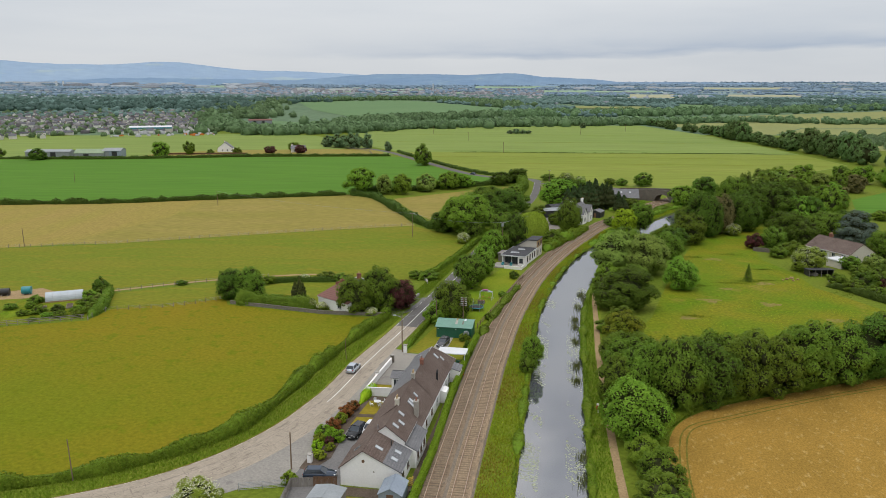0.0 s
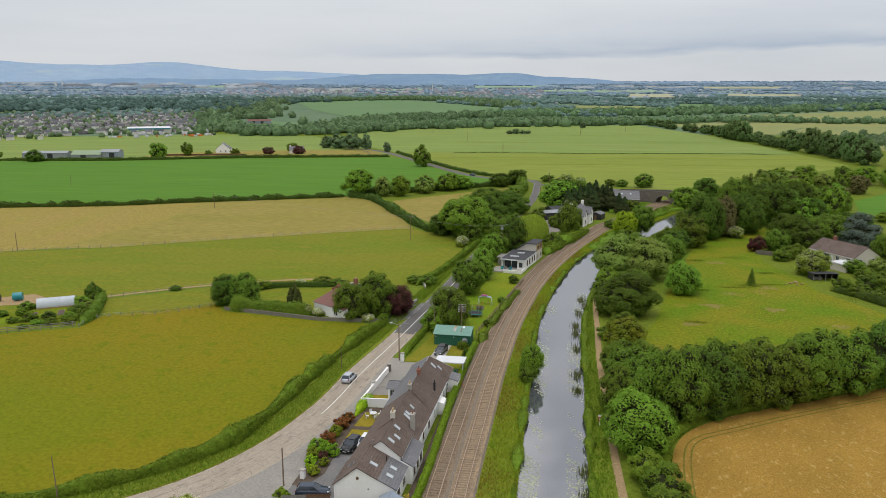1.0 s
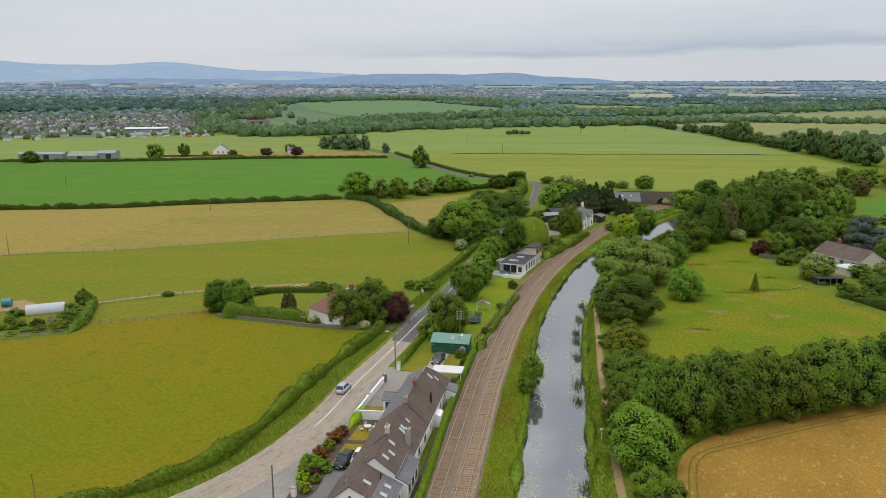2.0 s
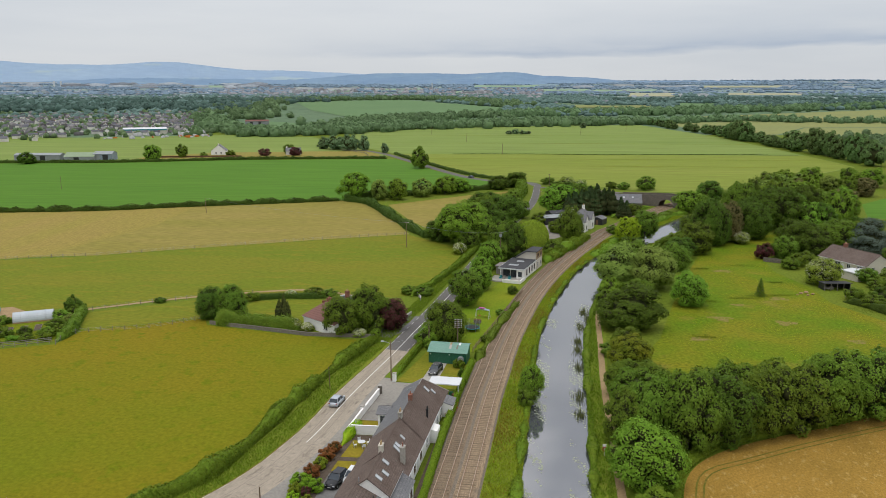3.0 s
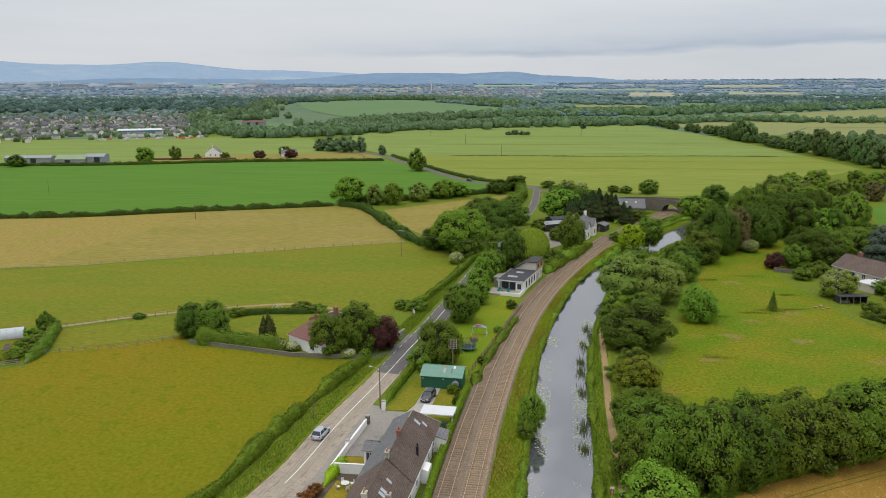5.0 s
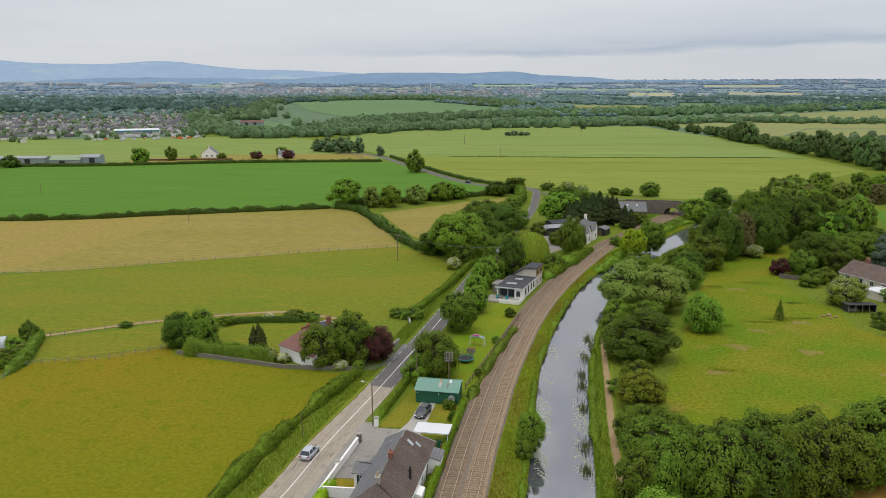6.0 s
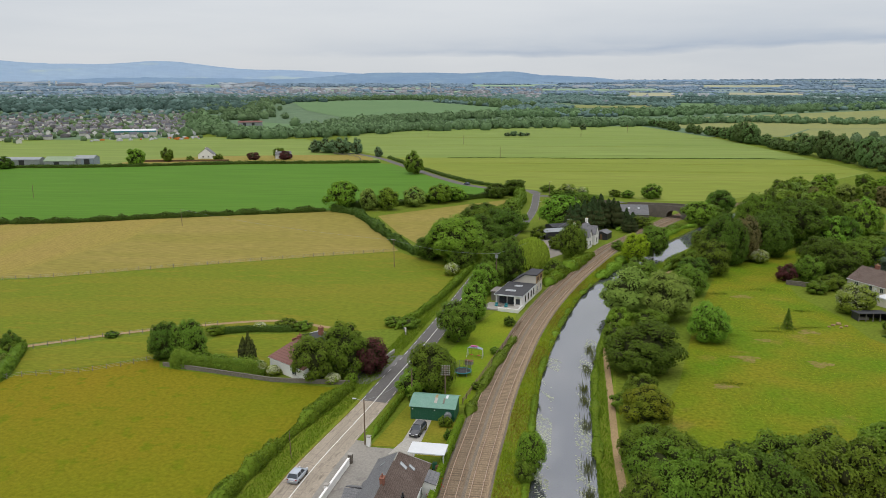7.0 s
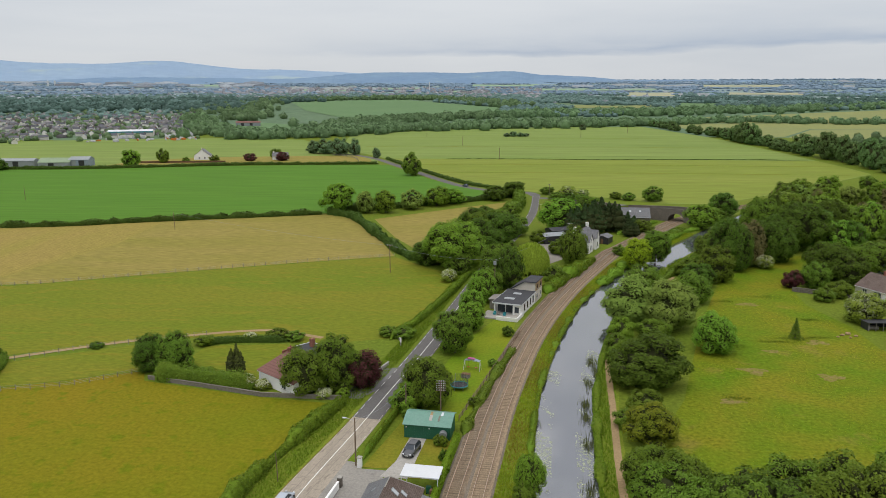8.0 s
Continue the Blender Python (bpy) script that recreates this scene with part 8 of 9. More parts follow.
def car(label, at, rz, paint, length=4.3, width=1.78, height=1.48, suv=0.0, category="car"):
    """A hatchback: its nose points along local +y."""
    t = thing("car", label, category, at, rz, "cars")
    L, W = length / 2, width / 2
    floor, belt = 0.22 + suv * 0.08, 0.92 + suv * 0.12
    # side outline of the body, tail to nose, and its half width there
    st = [(-L, 0.55, 0.80), (-L + 0.08, belt - 0.05, 0.9), (-L + 0.5, belt + 0.02, 0.98), (-0.4, belt, 1.0), (0.55, belt - 0.03, 1.0), (1.0, belt - 0.07, 0.98), (L - 0.45, belt - 0.2, 0.93), (L - 0.1, belt - 0.32, 0.84), (L, 0.52, 0.74)]
    bm = bmesh.new()
    rings = []
    for y, z, k in st:
        w = W * k
        rings.append([bm.verts.new(p) for p in ((-w * 0.94, y, floor), (-w, y, floor + 0.2), (-w, y, (floor + z) / 2 + 0.08), (-w * 0.93, y, z), (0, y, z + 0.035), (w * 0.93, y, z), (w, y, (floor + z) / 2 + 0.08), (w, y, floor + 0.2), (w * 0.94, y, floor))])
    for a, b in zip(rings, rings[1:]):
        for i in range(9):
            bm.faces.new((a[i], a[(i + 1) % 9], b[(i + 1) % 9], b[i]))
    bm.faces.new(rings[0])
    bm.faces.new(rings[-1][::-1])
    body = part("body", bm, M[paint], t)
    for f in body.data.polygons:
        f.use_smooth = True
    # glasshouse: a dark band, and the roof skin above it
    y0, y1, r0, r1 = -L + 0.16, 0.98, -L + 0.62, 0.18
    bm = bmesh.new()
    lo = [bm.verts.new(p) for p in ((-W * 0.9, y0, belt - 0.03), (W * 0.9, y0, belt - 0.03), (W * 0.9, y1, belt - 0.06), (-W * 0.9, y1, belt - 0.06))]
    hi = [bm.verts.new(p) for p in ((-W * 0.72, r0, height - 0.07), (W * 0.72, r0, height - 0.07), (W * 0.72, r1, height - 0.07), (-W * 0.72, r1, height - 0.07))]
    for i in range(4):
        bm.faces.new((lo[i], lo[(i + 1) % 4], hi[(i + 1) % 4], hi[i]))
    bm.faces.new(hi)
    bm.faces.new(lo[::-1])
    part("glazing", bm, M["glass"], t, "dark tinted glass all round")
    bm = bmesh.new()
    box(bm, -W * 0.73, W * 0.73, r0 - 0.08, r1 + 0.06, height - 0.075, height, bevel=0.035)
    part("roof", bm, M[paint], t)
    for s in (-1, 1):
        for a, b in (((y0, belt - 0.03), (r0, height - 0.05)), ((y1, belt - 0.06), (r1, height - 0.05)), ((-0.45, belt - 0.03), (-0.42, height - 0.05))):
            bm = bmesh.new()
            rod(bm, (s * W * 0.905, a[0], a[1]), (s * W * 0.725, b[0], b[1]), 0.045, 0.04, 6)
            part("pillar", bm, M[paint], t)
    for s in (-1, 1):
        for y in (-L + 0.78, L - 0.82):
            wh = new("wheel")
            wh.parent, wh.matrix_local = t, pose(s * (W - 0.11), y, 0.325)
            for me, nm in ((TYRE, "tyre"), (RIM, "rim")):
                ob = new(nm, me)
                ob.parent = wh
        part("headlight", box(bmesh.new(), s * W * 0.66 - 0.17, s * W * 0.66 + 0.12, L - 0.26, L - 0.03, 0.58, 0.71, bevel=0.03), M["lamp_glass"], t)
        part("tail_light", box(bmesh.new(), s * W * 0.74 - 0.1, s * W * 0.74 + 0.1, -L - 0.015, -L + 0.15, 0.66, 0.86, bevel=0.03), M["tail_glass"], t)
        part("mirror", box(bmesh.new(), s * (W + 0.02) - 0.09, s * (W + 0.02) + 0.09, 0.55, 0.67, belt, belt + 0.13, bevel=0.03), M[paint], t)
    part("number_plate", box(bmesh.new(), -0.26, 0.26, -L - 0.022, -L - 0.005, 0.5, 0.61), M["plate"], t)
    part("number_plate", box(bmesh.new(), -0.26, 0.26, L + 0.003, L + 0.02, 0.4, 0.51), M["plate"], t)
    part("grille", box(bmesh.new(), -0.5, 0.5, L - 0.06, L + 0.01, 0.26, 0.38), M["black"], t)
    return t


car("black family car parked in the cottage yard", (-25.3, 107.0, 0.05), 165, "car_black", 4.4, 1.85, 1.62, 1.0)
car("white and red small car parked beside the cottage", (-23.4, 108.2, 0.05), 172, "car_white", 3.8, 1.7, 1.5)
car("dark blue saloon car parked by the yard fence", (-27.4, 93.4, 0.05), -84, "car_blue", 4.5, 1.8, 1.45)
car("dark grey car parked on the concrete drive", (-16.6, 150.6, 0.06), 166, "car_grey", 4.35, 1.8, 1.55, 0.4)
car("silver hatchback on the pale road", (-31.9, 134.0, 0.06), -8, "car_silver", 4.2, 1.76, 1.5)
car("dark car on the curving lane between fields", (-33.5, 473.5, 0.07), 40, "car_blue", 4.3, 1.8, 1.5)
car("red car parked beside the cream bungalow", (94.4, 240, 0.03), 60, "car_red", 4.2, 1.75, 1.45)


# ---------------------------------------------------------------- small things in the gardens
def trampoline():
    t = thing("trampoline", "round black trampoline with a safety net", "trampoline", (-11.4, 177.4, 0))
    bm = bmesh.new()
    rod(bm, (0, 0, 0.78), (0, 0, 0.82), 1.5, 1.5, 28)
    part("mat", bm, M["black"], t)
    n = 24
    ring = [(1.65 * math.cos(2 * math.pi * i / n), 1.65 * math.sin(2 * math.pi * i / n)) for i in range(n + 1)]
    bm = bmesh.new()
    for a, b in zip(ring, ring[1:]):
        rod(bm, (*a, 0.8), (*b, 0.8), 0.1, 0.1, 6)
    part("rim_pad", bm, M["teal"], t)
    for i in range(0, n, 4):
        part("net_pole", rod(bmesh.new(), (*ring[i], 0.0), (*ring[i], 2.5), 0.04, 0.04, 6), M["steel"], t)
    bm = bmesh.new()
    for z in np.arange(0.95, 2.5, 0.12):
        for a, b in zip(ring, ring[1:]):
            rod(bm, (*a, z), (*b, z), 0.012, 0.012, 4)
    for a in ring[:-1]:
        rod(bm, (*a, 0.85), (*a, 2.45), 0.012, 0.012, 4)
    part("net", bm, M["black"], t)


trampoline()


def swing():
    t = thing("swing_frame", "white tubular swing frame with a coloured awning", "swing", (-9.6, 187.5, 0), -14)
    for x in (-1.7, 1.7):
        for y in (-0.7, 0.7):
            part("leg", rod(bmesh.new(), (x, y, 0), (x * 0.95, 0, 1.9), 0.05, 0.05, 6), M["white_sheet"], t)
    part("top_bar", rod(bmesh.new(), (-1.65, 0, 1.9), (1.65, 0, 1.9), 0.05, 0.05, 8), M["white_sheet"], t)
    part("awning", prism(bmesh.new(), [(-1.6, 1.95), (0, 2.3), (1.6, 1.95), (1.6, 2.0), (0, 2.36), (-1.6, 2.0)], -0.55, 0.55), M["blue_sheet"], t, "striped blue and pink awning")
    part("float", box(bmesh.new(), -1.0, 0.5, -0.4, 0.35, 2.3, 2.52, None, 0.09), M["pink"], t, "pink inflatable lying on the frame")
    for x in (-0.8, 0.8):
        part("seat", box(bmesh.new(), x - 0.3, x + 0.3, -0.15, 0.15, 0.5, 0.55), M["red"], t)
        part("rope", rod(bmesh.new(), (x, 0, 0.55), (x, 0, 1.9), 0.015, 0.015, 4), M["black"], t)


swing()


def bench_box(at, label, m="grey_timber"):
    t = thing("storage_box", label, "box", at, -10)
    part("box_body", box(bmesh.new(), -0.8, 0.8, -0.5, 0.5, 0, 0.75), M[m], t)
    part("lid", box(bmesh.new(), -0.85, 0.85, -0.55, 0.55, 0.755, 0.83), M["timber"], t)


bench_box((-10.6, 183.2, 0), "weathered timber garden box")


def tank():
    t = thing("oil_tank", "silver cylindrical tank on a frame", "tank", (-11.9, 155.0, 0), 0)
    part("drum", rod(bmesh.new(), (-0.2, -0.75, 1.25), (-0.2, 0.55, 1.25), 0.62, 0.62, 18), M["steel"], t)
    for x in (-0.65, 0.25):
        for y in (-0.6, 0.4):
            part("leg", box(bmesh.new(), x - 0.05, x + 0.05, y - 0.05, y + 0.05, 0, 0.85), M["steel"], t)


tank()


def garden_set(x, y):
    t = thing("garden_table", "round grey garden table", "table", (x, y, 0.08))
    part("tabletop", rod(bmesh.new(), (0, 0, 0.7), (0, 0, 0.75), 0.6, 0.6, 20), M["white_sheet"], t)
    part("leg", rod(bmesh.new(), (0, 0, 0), (0, 0, 0.7), 0.06, 0.05, 8), M["steel"], t)
    for i in range(4):
        a = i * 90 + 30
        c = thing("garden_chair", "white plastic garden chair", "chair", (x + 1.05 * math.cos(radians(a)), y + 1.05 * math.sin(radians(a)), 0.08), a + 90, "chairs round the garden table")
        part("seat", box(bmesh.new(), -0.24, 0.24, -0.24, 0.24, 0.4, 0.45), M["white_sheet"], c)
        part("backrest", box(bmesh.new(), -0.24, 0.24, -0.28, -0.24, 0.42, 0.9), M["white_sheet"], c)
        for sx in (-0.2, 0.2):
            for sy in (-0.2, 0.2):
                part("leg", box(bmesh.new(), sx - 0.02, sx + 0.02, sy - 0.02, sy + 0.02, 0, 0.4), M["white_sheet"], c)


garden_set(-24.2, 118.4)


def bin_(x, y, m, label):
    t = thing("wheelie_bin", label, "bin", (x, y, 0), random.Random(int(x * 10)).uniform(0, 90), "bins")
    part("bin_body", box(bmesh.new(), -0.28, 0.28, -0.33, 0.33, 0.05, 0.98, bevel=0.04), M[m], t)
    part("lid", box(bmesh.new(), -0.31, 0.31, -0.36, 0.36, 0.985, 1.06, bevel=0.03), M[m], t)
    for s in (-0.27, 0.27):
        part("wheel", rod(bmesh.new(), (s - 0.03, 0.3, 0.1), (s + 0.03, 0.3, 0.1), 0.1, 0.1, 10), M["rubber"], t)


bin_(-14.0, 89.6, "black", "black wheelie bin behind the cottage")
bin_(-12.4, 138.8, "green_sheet", "green wheelie bin beside the end house")
bin_(-23.2, 112.6, "black", "black wheelie bin in a front garden")
bin_(-11.8, 137.9, "timber", "brown wheelie bin beside the end house")


def hose(x, y):
    bm = bmesh.new()
    pts = [(0.32 * math.cos(a) + 0.03 * math.sin(5 * a), 0.32 * math.sin(a), 0.06 + a * 0.05) for a in np.linspace(0, 26, 70)]
    for a, b in zip(pts, pts[1:]):
        rod(bm, a, b, 0.05, 0.05, 5)
    ob = solo("hose_coil", bm, M["yellow"], "coiled yellow garden hose behind the cottage", "hose")
    ob.location = (x, y, 0.03)


hose(-14.6, 92.4)


def bed(x, y, rz, w, l, m="soil"):
    t = thing("raised_bed", "timber-edged raised vegetable bed", "garden bed", (x, y, 0), rz, "garden beds")
    part("soil", box(bmesh.new(), -w / 2 + 0.05, w / 2 - 0.05, -l / 2 + 0.05, l / 2 - 0.05, 0, 0.24), M[m], t)
    for x0, x1, y0, y1 in ((-w / 2, w / 2, -l / 2, -l / 2 + 0.05), (-w / 2, w / 2, l / 2 - 0.05, l / 2), (-w / 2, -w / 2 + 0.05, -l / 2 + 0.05, l / 2 - 0.05), (w / 2 - 0.05, w / 2, -l / 2 + 0.05, l / 2 - 0.05)):
        part("edge_board", box(bmesh.new(), x0, x1, y0, y1, 0, 0.3), M["grey_timber"], t)


for i in range(4):
    bed(-116.0 + i * 2.6, 166.2 + i * 1.4, 28, 1.4, 4.0)


def drum_tank(x, y, m, label, r=1.0, l=2.2):
    t = thing("water_tank", label, "tank", (x, y, 0), 20)
    part("drum", rod(bmesh.new(), (-l / 2, 0, r + 0.15), (l / 2, 0, r + 0.15), r, r, 18), M[m], t)
    for s in (-0.7, 0.7):
        part("cradle", box(bmesh.new(), s - 0.1, s + 0.1, -r * 0.8, r * 0.8, 0, 0.4), M["slab"], t)


drum_tank(-128.2, 178.2, "teal", "teal plastic farm tank")
drum_tank(-133, 176.4, "black", "black plastic farm tank", 0.9)


# flowers behind the end house, seed heads of the golden field's edge
def flowers(x, y, n, m, label):
    rng = np.random.default_rng(int(abs(x * 100)))
    P = np.column_stack([rng.normal(x, 0.5, n), rng.normal(y, 0.7, n), rng.uniform(0.3, 0.9, n)])
    v, q = cards(P, np.tile([0.0, 0, 1], (n, 1)), 0.11, rng, 0.9, 0.5)
    tagged(new("flowers", mesh_from("flowers", v, q, None, M[m])), label, "flowers", kind="stuff")


flowers(-11.9, 131.4, 60, "red_bloom", "red flowers behind the end house")
flowers(-11.6, 133.4, 50, "red_bloom", "red flowers beside the garden hedge")


# rubble and logs by the meadow shelter
def boulder(x, y, r, m, label):
    v, f = ball(2)
    rng = np.random.default_rng(int(x * 31 + y * 7))
    v = v * rng.uniform(0.8, 1.15, (len(v), 1)) * [r, r * 0.8, r * 0.6] + [0, 0, r * 0.4]
    ob = new("boulder", mesh_from("boulder", v, None, f, M[m]))
    ob.location = (x, y, 0)
    tagged(ob, label, "rubble", "rubble heap")


for x, y, r in ((73.4, 217.6, 0.9), (75.0, 218.6, 1.1), (76.2, 217.2, 0.8), (74.6, 216.0, 0.7), (72.0, 216.4, 0.6)):
    boulder(x, y, r * 0.6, "dirt", "tan lump of rubble beside the shelter")


def lifebuoy(x, y):
    t = thing("lifebuoy_post", "white post with a red lifebuoy beside the towpath", "lifebuoy", (x, y, 0))
    bm = bmesh.new()
    box(bm, -0.06, 0.06, -0.06, 0.06, 0, 1.5)
    part("post", bm, M["white_frame"], t)
    bm = bmesh.new()
    pts = [(0.3 * math.cos(a), -0.12, 1.15 + 0.3 * math.sin(a)) for a in np.linspace(0, 2 * math.pi, 17)]
    for p, q in zip(pts, pts[1:]):
        rod(bm, p, q, 0.07, 0.07, 6)
    part("ring", bm, M["red"], t)
    bm = bmesh.new()
    box(bm, -0.3, 0.3, -0.05, 0.05, 1.5, 1.85, None, 0.02)
    part("board", bm, M["white_frame"], t)


lifebuoy(12.6, 119.2)


# ---------------------------------------------------------------- far woods, towns and hills
def clumps(name, X, Y, size, style, label, detail, seed, flat=0.9, sprays=0, wide=1.0, vary=(0.55, 1.15)):
    """Many far tree crowns in one mesh, each a rough lump of its own shape."""
    rng = np.random.default_rng(seed)
    v, f = ball(detail)
    n, k = len(X), len(v)
    s = size * rng.uniform(*vary, n)
    jit = rng.uniform(0.78, 1.18, (n, k, 1))
    V = v[None] * jit * s[:, None, None] * np.array([wide, wide, flat]) * rng.uniform(0.82, 1.22, (n, 1, 3))
    V += np.stack([X, Y, rise(X, Y) + s * flat * 0.6], 1)[:, None, :]
    F = f[None] + (np.arange(n) * k)[:, None, None]
    V, F = V.reshape(-1, 3), F.reshape(-1, 3)
    if sprays:
        d = unit(rng.normal(0, 1, (n * sprays, 3)) + [0, 0, 0.6])
        S = np.repeat(s, sprays)[:, None]
        at = np.repeat(np.stack([X, Y, rise(X, Y) + s * flat * 0.6], 1), sprays, 0)
        v2, t2 = leaflets(at + d * S * [1.02, 1.02, flat * 1.04] * rng.uniform(0.86, 1.1, (len(S), 1)), d, size * 0.2, rng, 0.5)
        V, F = np.vstack([V, v2]), np.vstack([F, t2 + len(V)])
    me = mesh_from(name, V, None, F, LEAF[style])
    tagged(new(name, me), label, "woods", kind="stuff")


far_rng = np.random.default_rng(77)


def along(pts, count, wide):
    p = glide(pts, 15)
    s = sides(p)
    i = far_rng.integers(0, len(p), count)
    q = p[i] + s[i] * far_rng.normal(0, wide, count)[:, None] + far_rng.normal(0, 6, (count, 2))
    return q[:, 0], q[:, 1]


def far_wood(pts, count, wide, size, label):
    X, Y = along(pts, int(count * 1.15), wide)
    clumps("woods", X, Y, size * 0.85, "far", label, 1, count, 1.0, 85)


for row in (
    ([(-325, 880), (-290, 884), (-235, 900), (-215, 960), (-175, 1020), (-60, 1095), (53, 1150), (165, 1170)], 470, 20, 7.6, "thick tree line behind the pale green field"),
    ([(-245, 940), (-235, 1050), (-225, 1180), (-180, 1280), (-60, 1390)], 190, 24, 8.4, "broad wood below the far field"),
    ([(165, 1170), (300, 1260), (420, 1230), (560, 1210), (800, 1260)], 200, 12, 7.0, "tree line below the straw field"),
):
    far_wood(*row)
for row in (
    ([(-40, 1400), (60, 1500), (200, 1480), (330, 1560), (520, 1650), (760, 1750), (1000, 1800)], 520, 34, 8.0, "long dark wood across the view"),
    ([(-700, 2080), (-520, 2180), (-330, 2260), (-150, 2100), (-20, 1800)], 380, 26, 8.0, "wood behind the far crop field"),
    ([(-950, 640), (-800, 690), (-660, 735), (-560, 775)], 70, 7, 5.5, "trees at the edge of the town"),
    ([(-350, 872), (-362, 920), (-395, 990), (-440, 1080), (-520, 1220)], 60, 10, 9.5, "tall trees beside the town"),
    ([(-440, 1230), (-520, 1400), (-590, 1600), (-640, 1850), (-660, 2050)], 110, 34, 8.0, "dark wood beside the far crop field"),
    ([(300, 700), (360, 820), (420, 900), (520, 960), (640, 940)], 120, 26, 5.5, "scrub trees on waste ground"),
):
    far_wood(*row)

# open fields in the far plain: bearing from, to, distance from, to, and the crop
OPEN = ((7.0, 10.3, 2500, 2860, "straw_haze"), (0.4, 4.0, 3080, 3330, "green_haze"), (4.6, 8.8, 3060, 3260, "green_haze"), (3.2, 8.4, 1760, 1900, "straw_far"), (13.6, 18.4, 2640, 2860, "straw_haze"),
        (10.4, 13.2, 1820, 2040, "barley_far"), (-17.2, -12.6, 3050, 3300, "green_haze"), (-11.4, -7.6, 3200, 3460, "green_haze"), (-6.0, -2.6, 2860, 3060, "green_haze"), (19.0, 23.5, 2250, 2420, "green_haze"),
        (-4.0, 0.6, 3650, 3950, "green_haze"), (12.0, 17.0, 3500, 3800, "straw_haze"), (-24.0, -20.5, 3700, 4000, "green_haze"))
# green and straw crops with distance haze mixed into the base colours
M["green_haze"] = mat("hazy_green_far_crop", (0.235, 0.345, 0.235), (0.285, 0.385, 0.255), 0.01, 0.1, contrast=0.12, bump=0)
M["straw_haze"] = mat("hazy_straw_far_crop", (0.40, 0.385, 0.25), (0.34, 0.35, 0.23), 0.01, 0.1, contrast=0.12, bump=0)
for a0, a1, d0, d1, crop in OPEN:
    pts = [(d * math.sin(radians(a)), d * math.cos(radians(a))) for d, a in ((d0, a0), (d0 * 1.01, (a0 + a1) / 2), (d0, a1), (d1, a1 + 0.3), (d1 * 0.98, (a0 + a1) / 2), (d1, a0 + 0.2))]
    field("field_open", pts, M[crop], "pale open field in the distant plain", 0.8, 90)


# wooded plain to the horizon, in drifts along hedges and valleys
def plain(name, n, d0, d1, size, style, label, detail, seed, flat, wide, thick, sprays=0):
    az = far_rng.uniform(-48, 36, n)
    dist = d0 + (d1 - d0) * far_rng.random(n) ** 0.85
    X, Y = dist * np.sin(np.radians(az)), dist * np.cos(np.radians(az))
    drift = np.sin(dist * 0.009 + 2.2 * np.sin(az * 0.11)) + 0.8 * np.sin(dist * 0.021 + az * 0.5) + 0.5 * np.sin(az * 1.3 + dist * 0.004) + far_rng.normal(0, 0.35, n)
    inside = (X > -640) & (X < -50) & (Y > 1280) & (Y < 2240) & (X + 640 < (Y - 900) * 1.2) & (Y < 2240 - (X + 360) * 1.5)
    open_east = (Y > 1230) & (Y < 1640) & (X > 180) & (X < 900)
    town = (X < -330) & (Y < 1750)
    for a0, a1, d0, d1, _ in OPEN:
        inside |= (az > a0) & (az < a1) & (dist > d0 - 170) & (dist < d1)
    sel = (drift > thick) & ~inside & ~open_east & ~(town & (far_rng.random(n) > 0.3))
    clumps(name, X[sel], Y[sel], size, style, label, detail, seed, flat, sprays, wide)


# truly dark foliage, plus distance haze added to the colour as blue
LEAF["dark_wood"] = leaf("dark_distant_wood_leaves", (0.078, 0.138, 0.115), (0.108, 0.172, 0.14), island=0.2, each=0.0)
for pts, count, wide, size in (([(-1150, 1420), (-960, 1560), (-800, 1640), (-640, 1720)], 420, 70, 8.5), ([(-1300, 1750), (-1080, 1900), (-840, 2000), (-560, 2120)], 330, 60, 8.0), ([(240, 2050), (420, 2120), (640, 2060), (860, 2000)], 300, 60, 7.5), ([(420, 1700), (620, 1760), (860, 1800)], 220, 50, 7.5)):
    X, Y = along(pts, count, wide)
    clumps("woods", X, Y, size, "dark_wood", "dark wood on the distant plain", 0, count, 0.9, 24, 1.2)
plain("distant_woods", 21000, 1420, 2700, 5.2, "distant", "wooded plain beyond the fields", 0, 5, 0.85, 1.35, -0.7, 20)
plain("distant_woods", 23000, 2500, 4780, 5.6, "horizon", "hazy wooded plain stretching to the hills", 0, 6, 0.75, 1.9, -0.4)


def far_house_mesh():
    bm = bmesh.new()
    prism(bm, [(-4, 0), (4, 0), (4, 5), (0, 8), (-4, 5)], -4.5, 4.5)
    wall = mesh_of(bm, "wall", M["render_cream"])
    bm = bmesh.new()
    prism(bm, [(-4.4, 4.8), (0, 8.1), (4.4, 4.8), (4.4, 5.05), (0, 8.35), (-4.4, 5.05)], -4.7, 4.7)
    roof = mesh_of(bm, "roof", M["slate"])
    bm = bmesh.new()
    box(bm, -0.5, 0.5, -4.3, -3.3, 7, 9.3)
    chim = mesh_of(bm, "chimney", M["brick"])
    return wall, roof, chim


FAR_HOUSE = far_house_mesh()
M["far_roof"] = mat("far_grey_roof", (0.115, 0.118, 0.135), (0.17, 0.165, 0.18), 0.05, 1.0, contrast=0.15, bump=0, each=0.25)
M["far_wall"] = mat("far_pale_wall", (0.82, 0.79, 0.73), (0.7, 0.66, 0.6), 0.05, 1.0, contrast=0.1, bump=0, each=0.2)


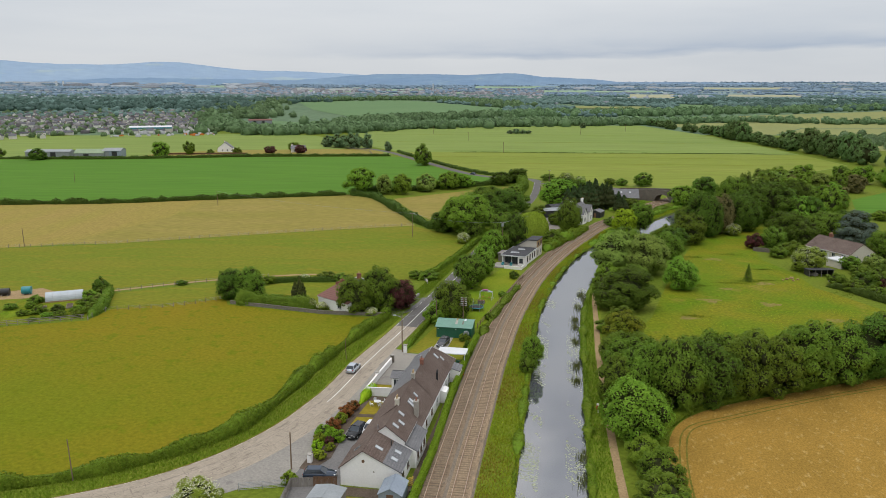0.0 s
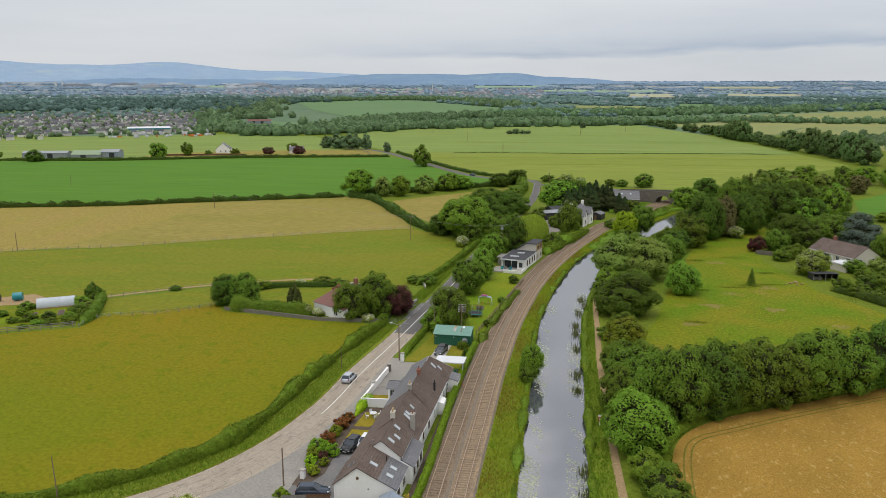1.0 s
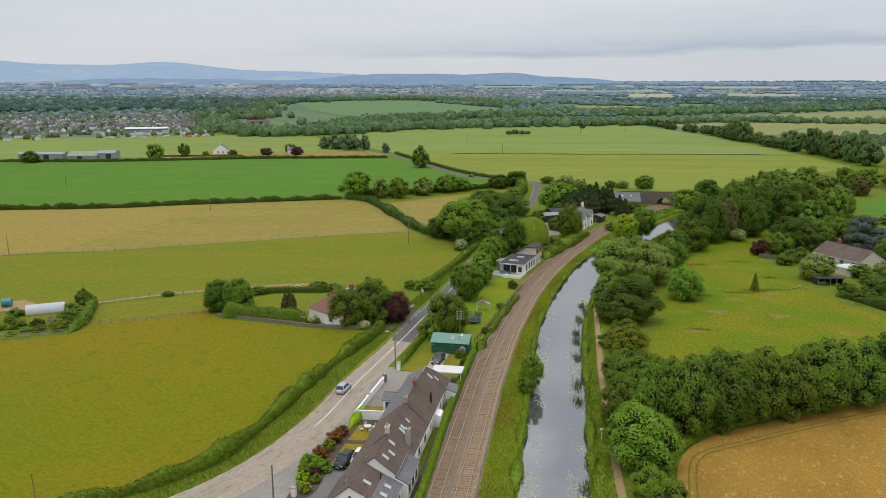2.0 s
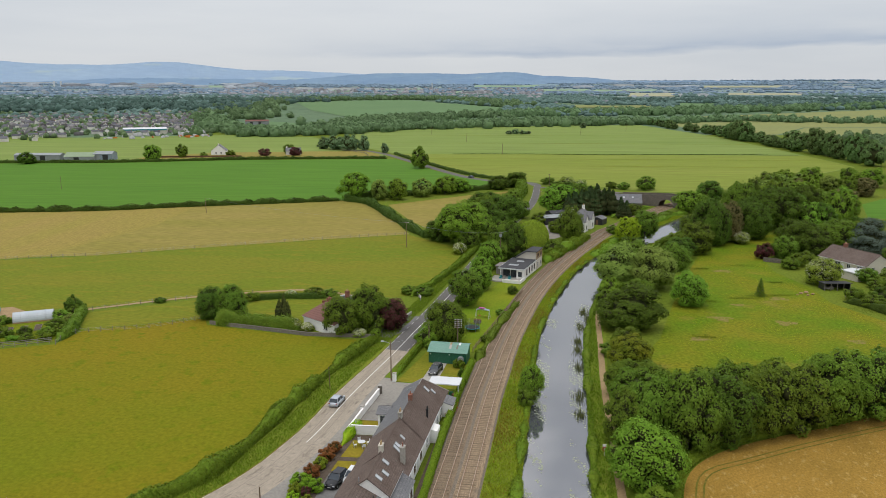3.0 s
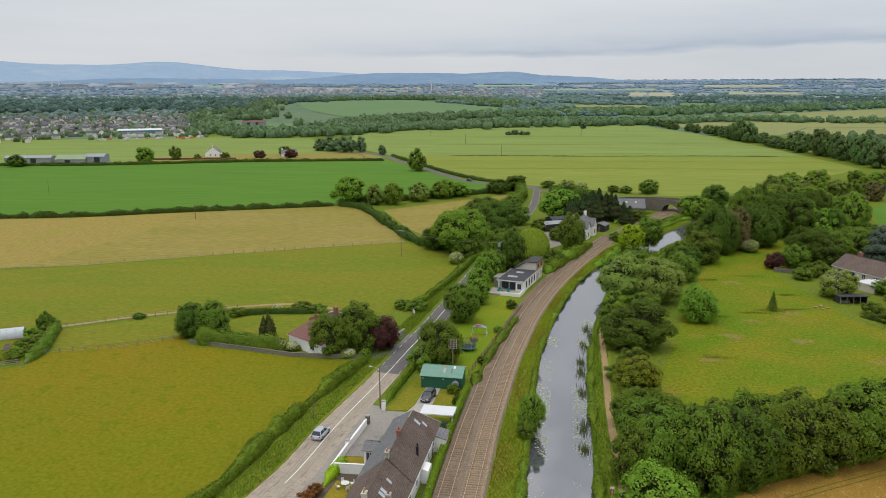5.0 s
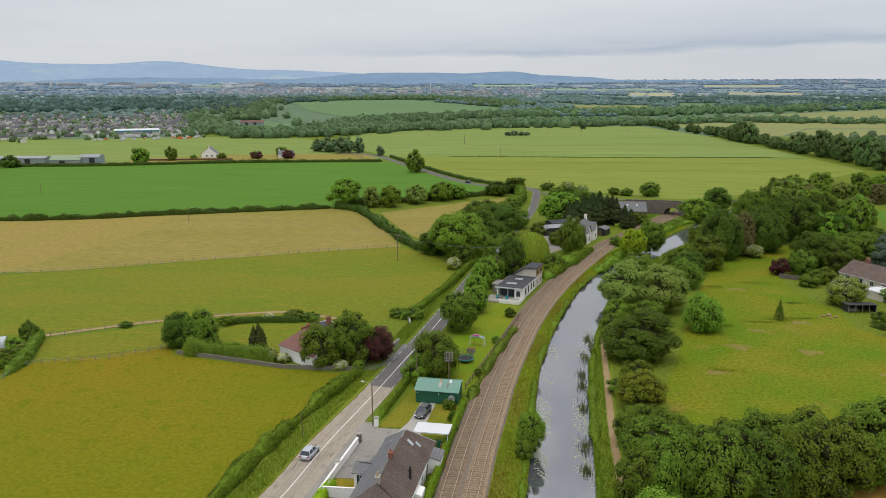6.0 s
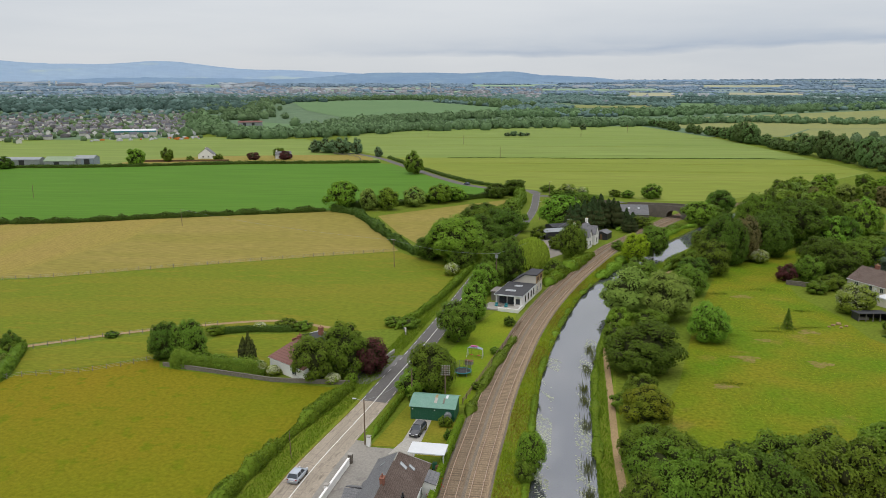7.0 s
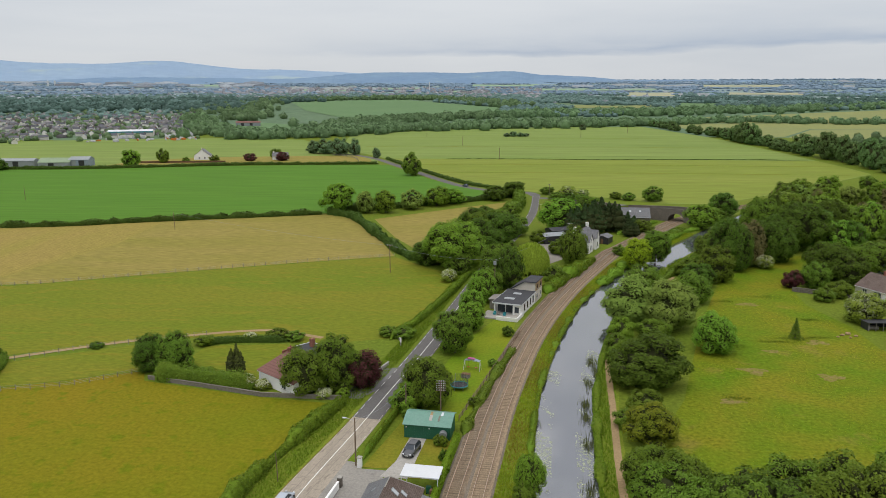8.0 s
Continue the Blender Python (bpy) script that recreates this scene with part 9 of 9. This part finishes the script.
def far_house(x, y, a, s):
    t = thing("house", "pale house with a grey pitched roof in the far town", "house", (x, y, float(rise(x, y)) - 0.1), a, "town houses")
    for me, nm, m in zip(FAR_HOUSE, ("wall", "roof", "chimney"), (M["far_wall"], M["far_roof"], M["brick"])):
        ob = new(nm, me)
        ob.parent, ob.scale = t, s
        tinted(ob, m)


town_rng = random.Random(9)
for row in range(13):
    dist = 915 + row * 50 + town_rng.uniform(-8, 8)
    az = -42.5 + town_rng.uniform(0, 1)
    last = np.interp(row, (0, 1, 2, 6, 12), (-33.0, -26, -23.5, -22.0, -25))
    while az < last:
        if town_rng.random() < 0.86:
            x, y = dist * math.sin(radians(az)), dist * math.cos(radians(az))
            far_house(x, y, -az + town_rng.choice((0, 0, 90, 90)) + town_rng.uniform(-14, 14), (0.66, town_rng.uniform(0.65, 1.15), town_rng.uniform(0.6, 0.74)))
        az += math.degrees(town_rng.uniform(11, 17) / dist)
a = far_rng.uniform(-42, -22.5, 420)
d = far_rng.uniform(915, 1700, 420)
clumps("town_trees", d * np.sin(np.radians(a)), d * np.cos(np.radians(a)), 4.0, "far", "garden trees between the town's houses", 1, 12, 0.9, 40)


# small pale blocks of the distant town and its works, too far to count
def far_blocks(name, count, az0, az1, d0, d1, w, h, material, label, seed):
    rng = np.random.default_rng(seed)
    az, dist = np.radians(rng.uniform(az0, az1, count)), rng.uniform(d0, d1, count)
    X, Y = dist * np.sin(az), dist * np.cos(az)
    c = np.array([[-1, -1, 0], [1, -1, 0], [1, 1, 0], [-1, 1, 0], [-1, -1, 1], [1, -1, 1], [1, 1, 1], [-1, 1, 1], [0, -1, 1.5], [0, 1, 1.5]], float)
    S = np.stack([w * rng.uniform(0.5, 1.6, count), w * rng.uniform(0.4, 1.0, count), h * rng.uniform(0.6, 1.3, count)], 1)
    V = c[None] * S[:, None, :]
    co, si = np.cos(-az), np.sin(-az)
    V = np.stack([V[..., 0] * co[:, None] - V[..., 1] * si[:, None], V[..., 0] * si[:, None] + V[..., 1] * co[:, None], V[..., 2]], -1)
    V += np.stack([X, Y, rise(X, Y)], 1)[:, None, :]
    q = np.array([[0, 1, 5, 4], [1, 2, 6, 5], [2, 3, 7, 6], [3, 0, 4, 7], [4, 8, 9, 7], [8, 5, 6, 9]])
    t = np.array([[4, 5, 8], [7, 9, 6]])
    k = (np.arange(count) * 10)[:, None, None]
    me = mesh_from(name, V.reshape(-1, 3), (q[None] + k).reshape(-1, 4), (t[None] + k).reshape(-1, 3), material)
    tagged(new(name, me), label, "buildings", kind="stuff")


# wall colours greyed and blued to carry distance haze
M["haze_wall"] = mat("hazed_pale_walls", (0.40, 0.43, 0.46), (0.31, 0.34, 0.38), 0.02, 0.2, contrast=0.2, bump=0, island=0.4)
M["haze_brick"] = mat("hazed_brown_walls", (0.29, 0.285, 0.30), (0.36, 0.36, 0.375), 0.02, 0.2, contrast=0.2, bump=0, island=0.3)
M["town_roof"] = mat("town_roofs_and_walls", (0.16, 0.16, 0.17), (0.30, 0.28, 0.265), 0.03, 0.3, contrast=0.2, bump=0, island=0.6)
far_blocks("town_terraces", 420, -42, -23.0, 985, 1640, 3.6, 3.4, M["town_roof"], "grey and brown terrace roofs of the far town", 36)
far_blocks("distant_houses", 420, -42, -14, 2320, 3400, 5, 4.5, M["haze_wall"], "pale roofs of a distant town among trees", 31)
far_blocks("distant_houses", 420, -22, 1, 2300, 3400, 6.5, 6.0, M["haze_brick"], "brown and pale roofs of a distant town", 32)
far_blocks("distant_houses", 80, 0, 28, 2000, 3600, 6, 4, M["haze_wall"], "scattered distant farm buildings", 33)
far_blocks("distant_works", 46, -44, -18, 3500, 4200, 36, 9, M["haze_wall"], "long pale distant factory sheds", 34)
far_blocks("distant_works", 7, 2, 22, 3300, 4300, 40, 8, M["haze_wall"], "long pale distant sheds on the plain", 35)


M["van_white"] = mat("far_white_vehicles", (0.52, 0.52, 0.52), (0.42, 0.42, 0.42), 0.1, 1.0, contrast=0.1, bump=0)
M["van_orange"] = mat("far_orange_machines", (0.5, 0.17, 0.04), (0.42, 0.13, 0.035), 0.1, 1.0, contrast=0.1, bump=0)
far_blocks("parked_vehicles", 26, -30.5, -22.6, 900, 935, 1.7, 1.6, M["van_white"], "white vans and lorries on a far yard", 41)
far_blocks("parked_vehicles", 8, -29.5, -22.6, 900, 930, 1.7, 1.7, M["van_orange"], "orange machines on a far yard", 42)
far_blocks("yard_sheds", 7, -27.5, -22.8, 935, 985, 6, 3.5, M["van_white"], "low white sheds round a far yard", 43)


def far_bar(name, az, dist, wide, tall, material, label, deep=12.0):
    bm = bmesh.new()
    x, y = dist * math.sin(radians(az)), dist * math.cos(radians(az))
    prism(bm, [(-wide / 2, 0), (wide / 2, 0), (wide / 2, tall), (wide * 0.2, tall * 1.12), (-wide * 0.2, tall * 1.12), (-wide / 2, tall)], -deep, deep)
    bmesh.ops.transform(bm, matrix=pose(x, y, float(rise(x, y)), 0, 0, -az), verts=bm.verts[:])
    solo(name, bm, material, label, "building")


# white dulled for distance haze in the colour itself
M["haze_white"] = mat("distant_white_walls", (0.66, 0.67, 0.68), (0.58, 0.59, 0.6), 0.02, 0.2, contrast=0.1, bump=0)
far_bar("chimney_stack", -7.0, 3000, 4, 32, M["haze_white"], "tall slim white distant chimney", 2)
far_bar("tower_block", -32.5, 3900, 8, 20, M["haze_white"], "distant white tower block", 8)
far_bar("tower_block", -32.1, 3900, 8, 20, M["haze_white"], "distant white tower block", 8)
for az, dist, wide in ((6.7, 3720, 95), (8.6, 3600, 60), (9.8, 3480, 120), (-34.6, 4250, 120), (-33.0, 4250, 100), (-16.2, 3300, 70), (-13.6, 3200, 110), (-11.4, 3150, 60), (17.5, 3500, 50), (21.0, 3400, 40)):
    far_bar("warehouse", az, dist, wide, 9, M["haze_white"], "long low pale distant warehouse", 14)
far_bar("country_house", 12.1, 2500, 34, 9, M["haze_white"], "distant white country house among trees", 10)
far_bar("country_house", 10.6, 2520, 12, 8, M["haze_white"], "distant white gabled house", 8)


# the ranges of hills along the horizon
def hills(name, dist, shape, material, label, az0=-60, az1=50):
    bm = bmesh.new()
    top, foot, back = [], [], []
    for az in np.arange(az0, az1 + 0.01, 0.25):
        h = sum(a * math.exp(-((az - m) / w) ** 2) for m, w, a in shape)
        h += 4.5 * noise.noise((az * 0.7, dist * 0.01, 0)) + 2.0 * noise.noise((az * 2.3, dist * 0.02, 4))
        base = float(rise(dist, 0))
        x, y = math.sin(radians(az)), math.cos(radians(az))
        foot.append(bm.verts.new((x * (dist - 500), y * (dist - 500), base - 25)))
        top.append(bm.verts.new((x * dist, y * dist, base + h)))
    for i in range(len(top) - 1):
        bm.faces.new((foot[i], foot[i + 1], top[i + 1], top[i]))
    solo(name, bm, material, label, "hills", "structure")


# both hill colours have the blue of aerial haze painted in
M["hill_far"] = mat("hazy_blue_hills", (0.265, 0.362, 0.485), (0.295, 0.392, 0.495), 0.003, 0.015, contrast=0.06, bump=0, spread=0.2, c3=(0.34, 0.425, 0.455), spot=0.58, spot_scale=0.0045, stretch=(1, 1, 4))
M["hill_near"] = mat("hazy_near_hills", (0.17, 0.26, 0.375), (0.20, 0.295, 0.395), 0.004, 0.02, contrast=0.1, bump=0, spread=0.2, c3=(0.26, 0.345, 0.385), spot=0.6, spot_scale=0.008, stretch=(1, 1, 3))
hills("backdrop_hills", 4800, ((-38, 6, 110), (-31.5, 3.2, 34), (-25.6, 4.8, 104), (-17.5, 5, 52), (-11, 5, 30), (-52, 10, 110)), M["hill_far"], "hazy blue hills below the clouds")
hills("backdrop_ridge", 4500, ((-11, 4.5, 48), (-6.0, 3, 34), (-3.0, 2.2, 18), (-0.8, 2.5, 46), (3.4, 2.5, 26), (10, 6, 8), (-26, 9, 30)), M["hill_near"], "low hazy blue-green wooded ridge on the horizon")
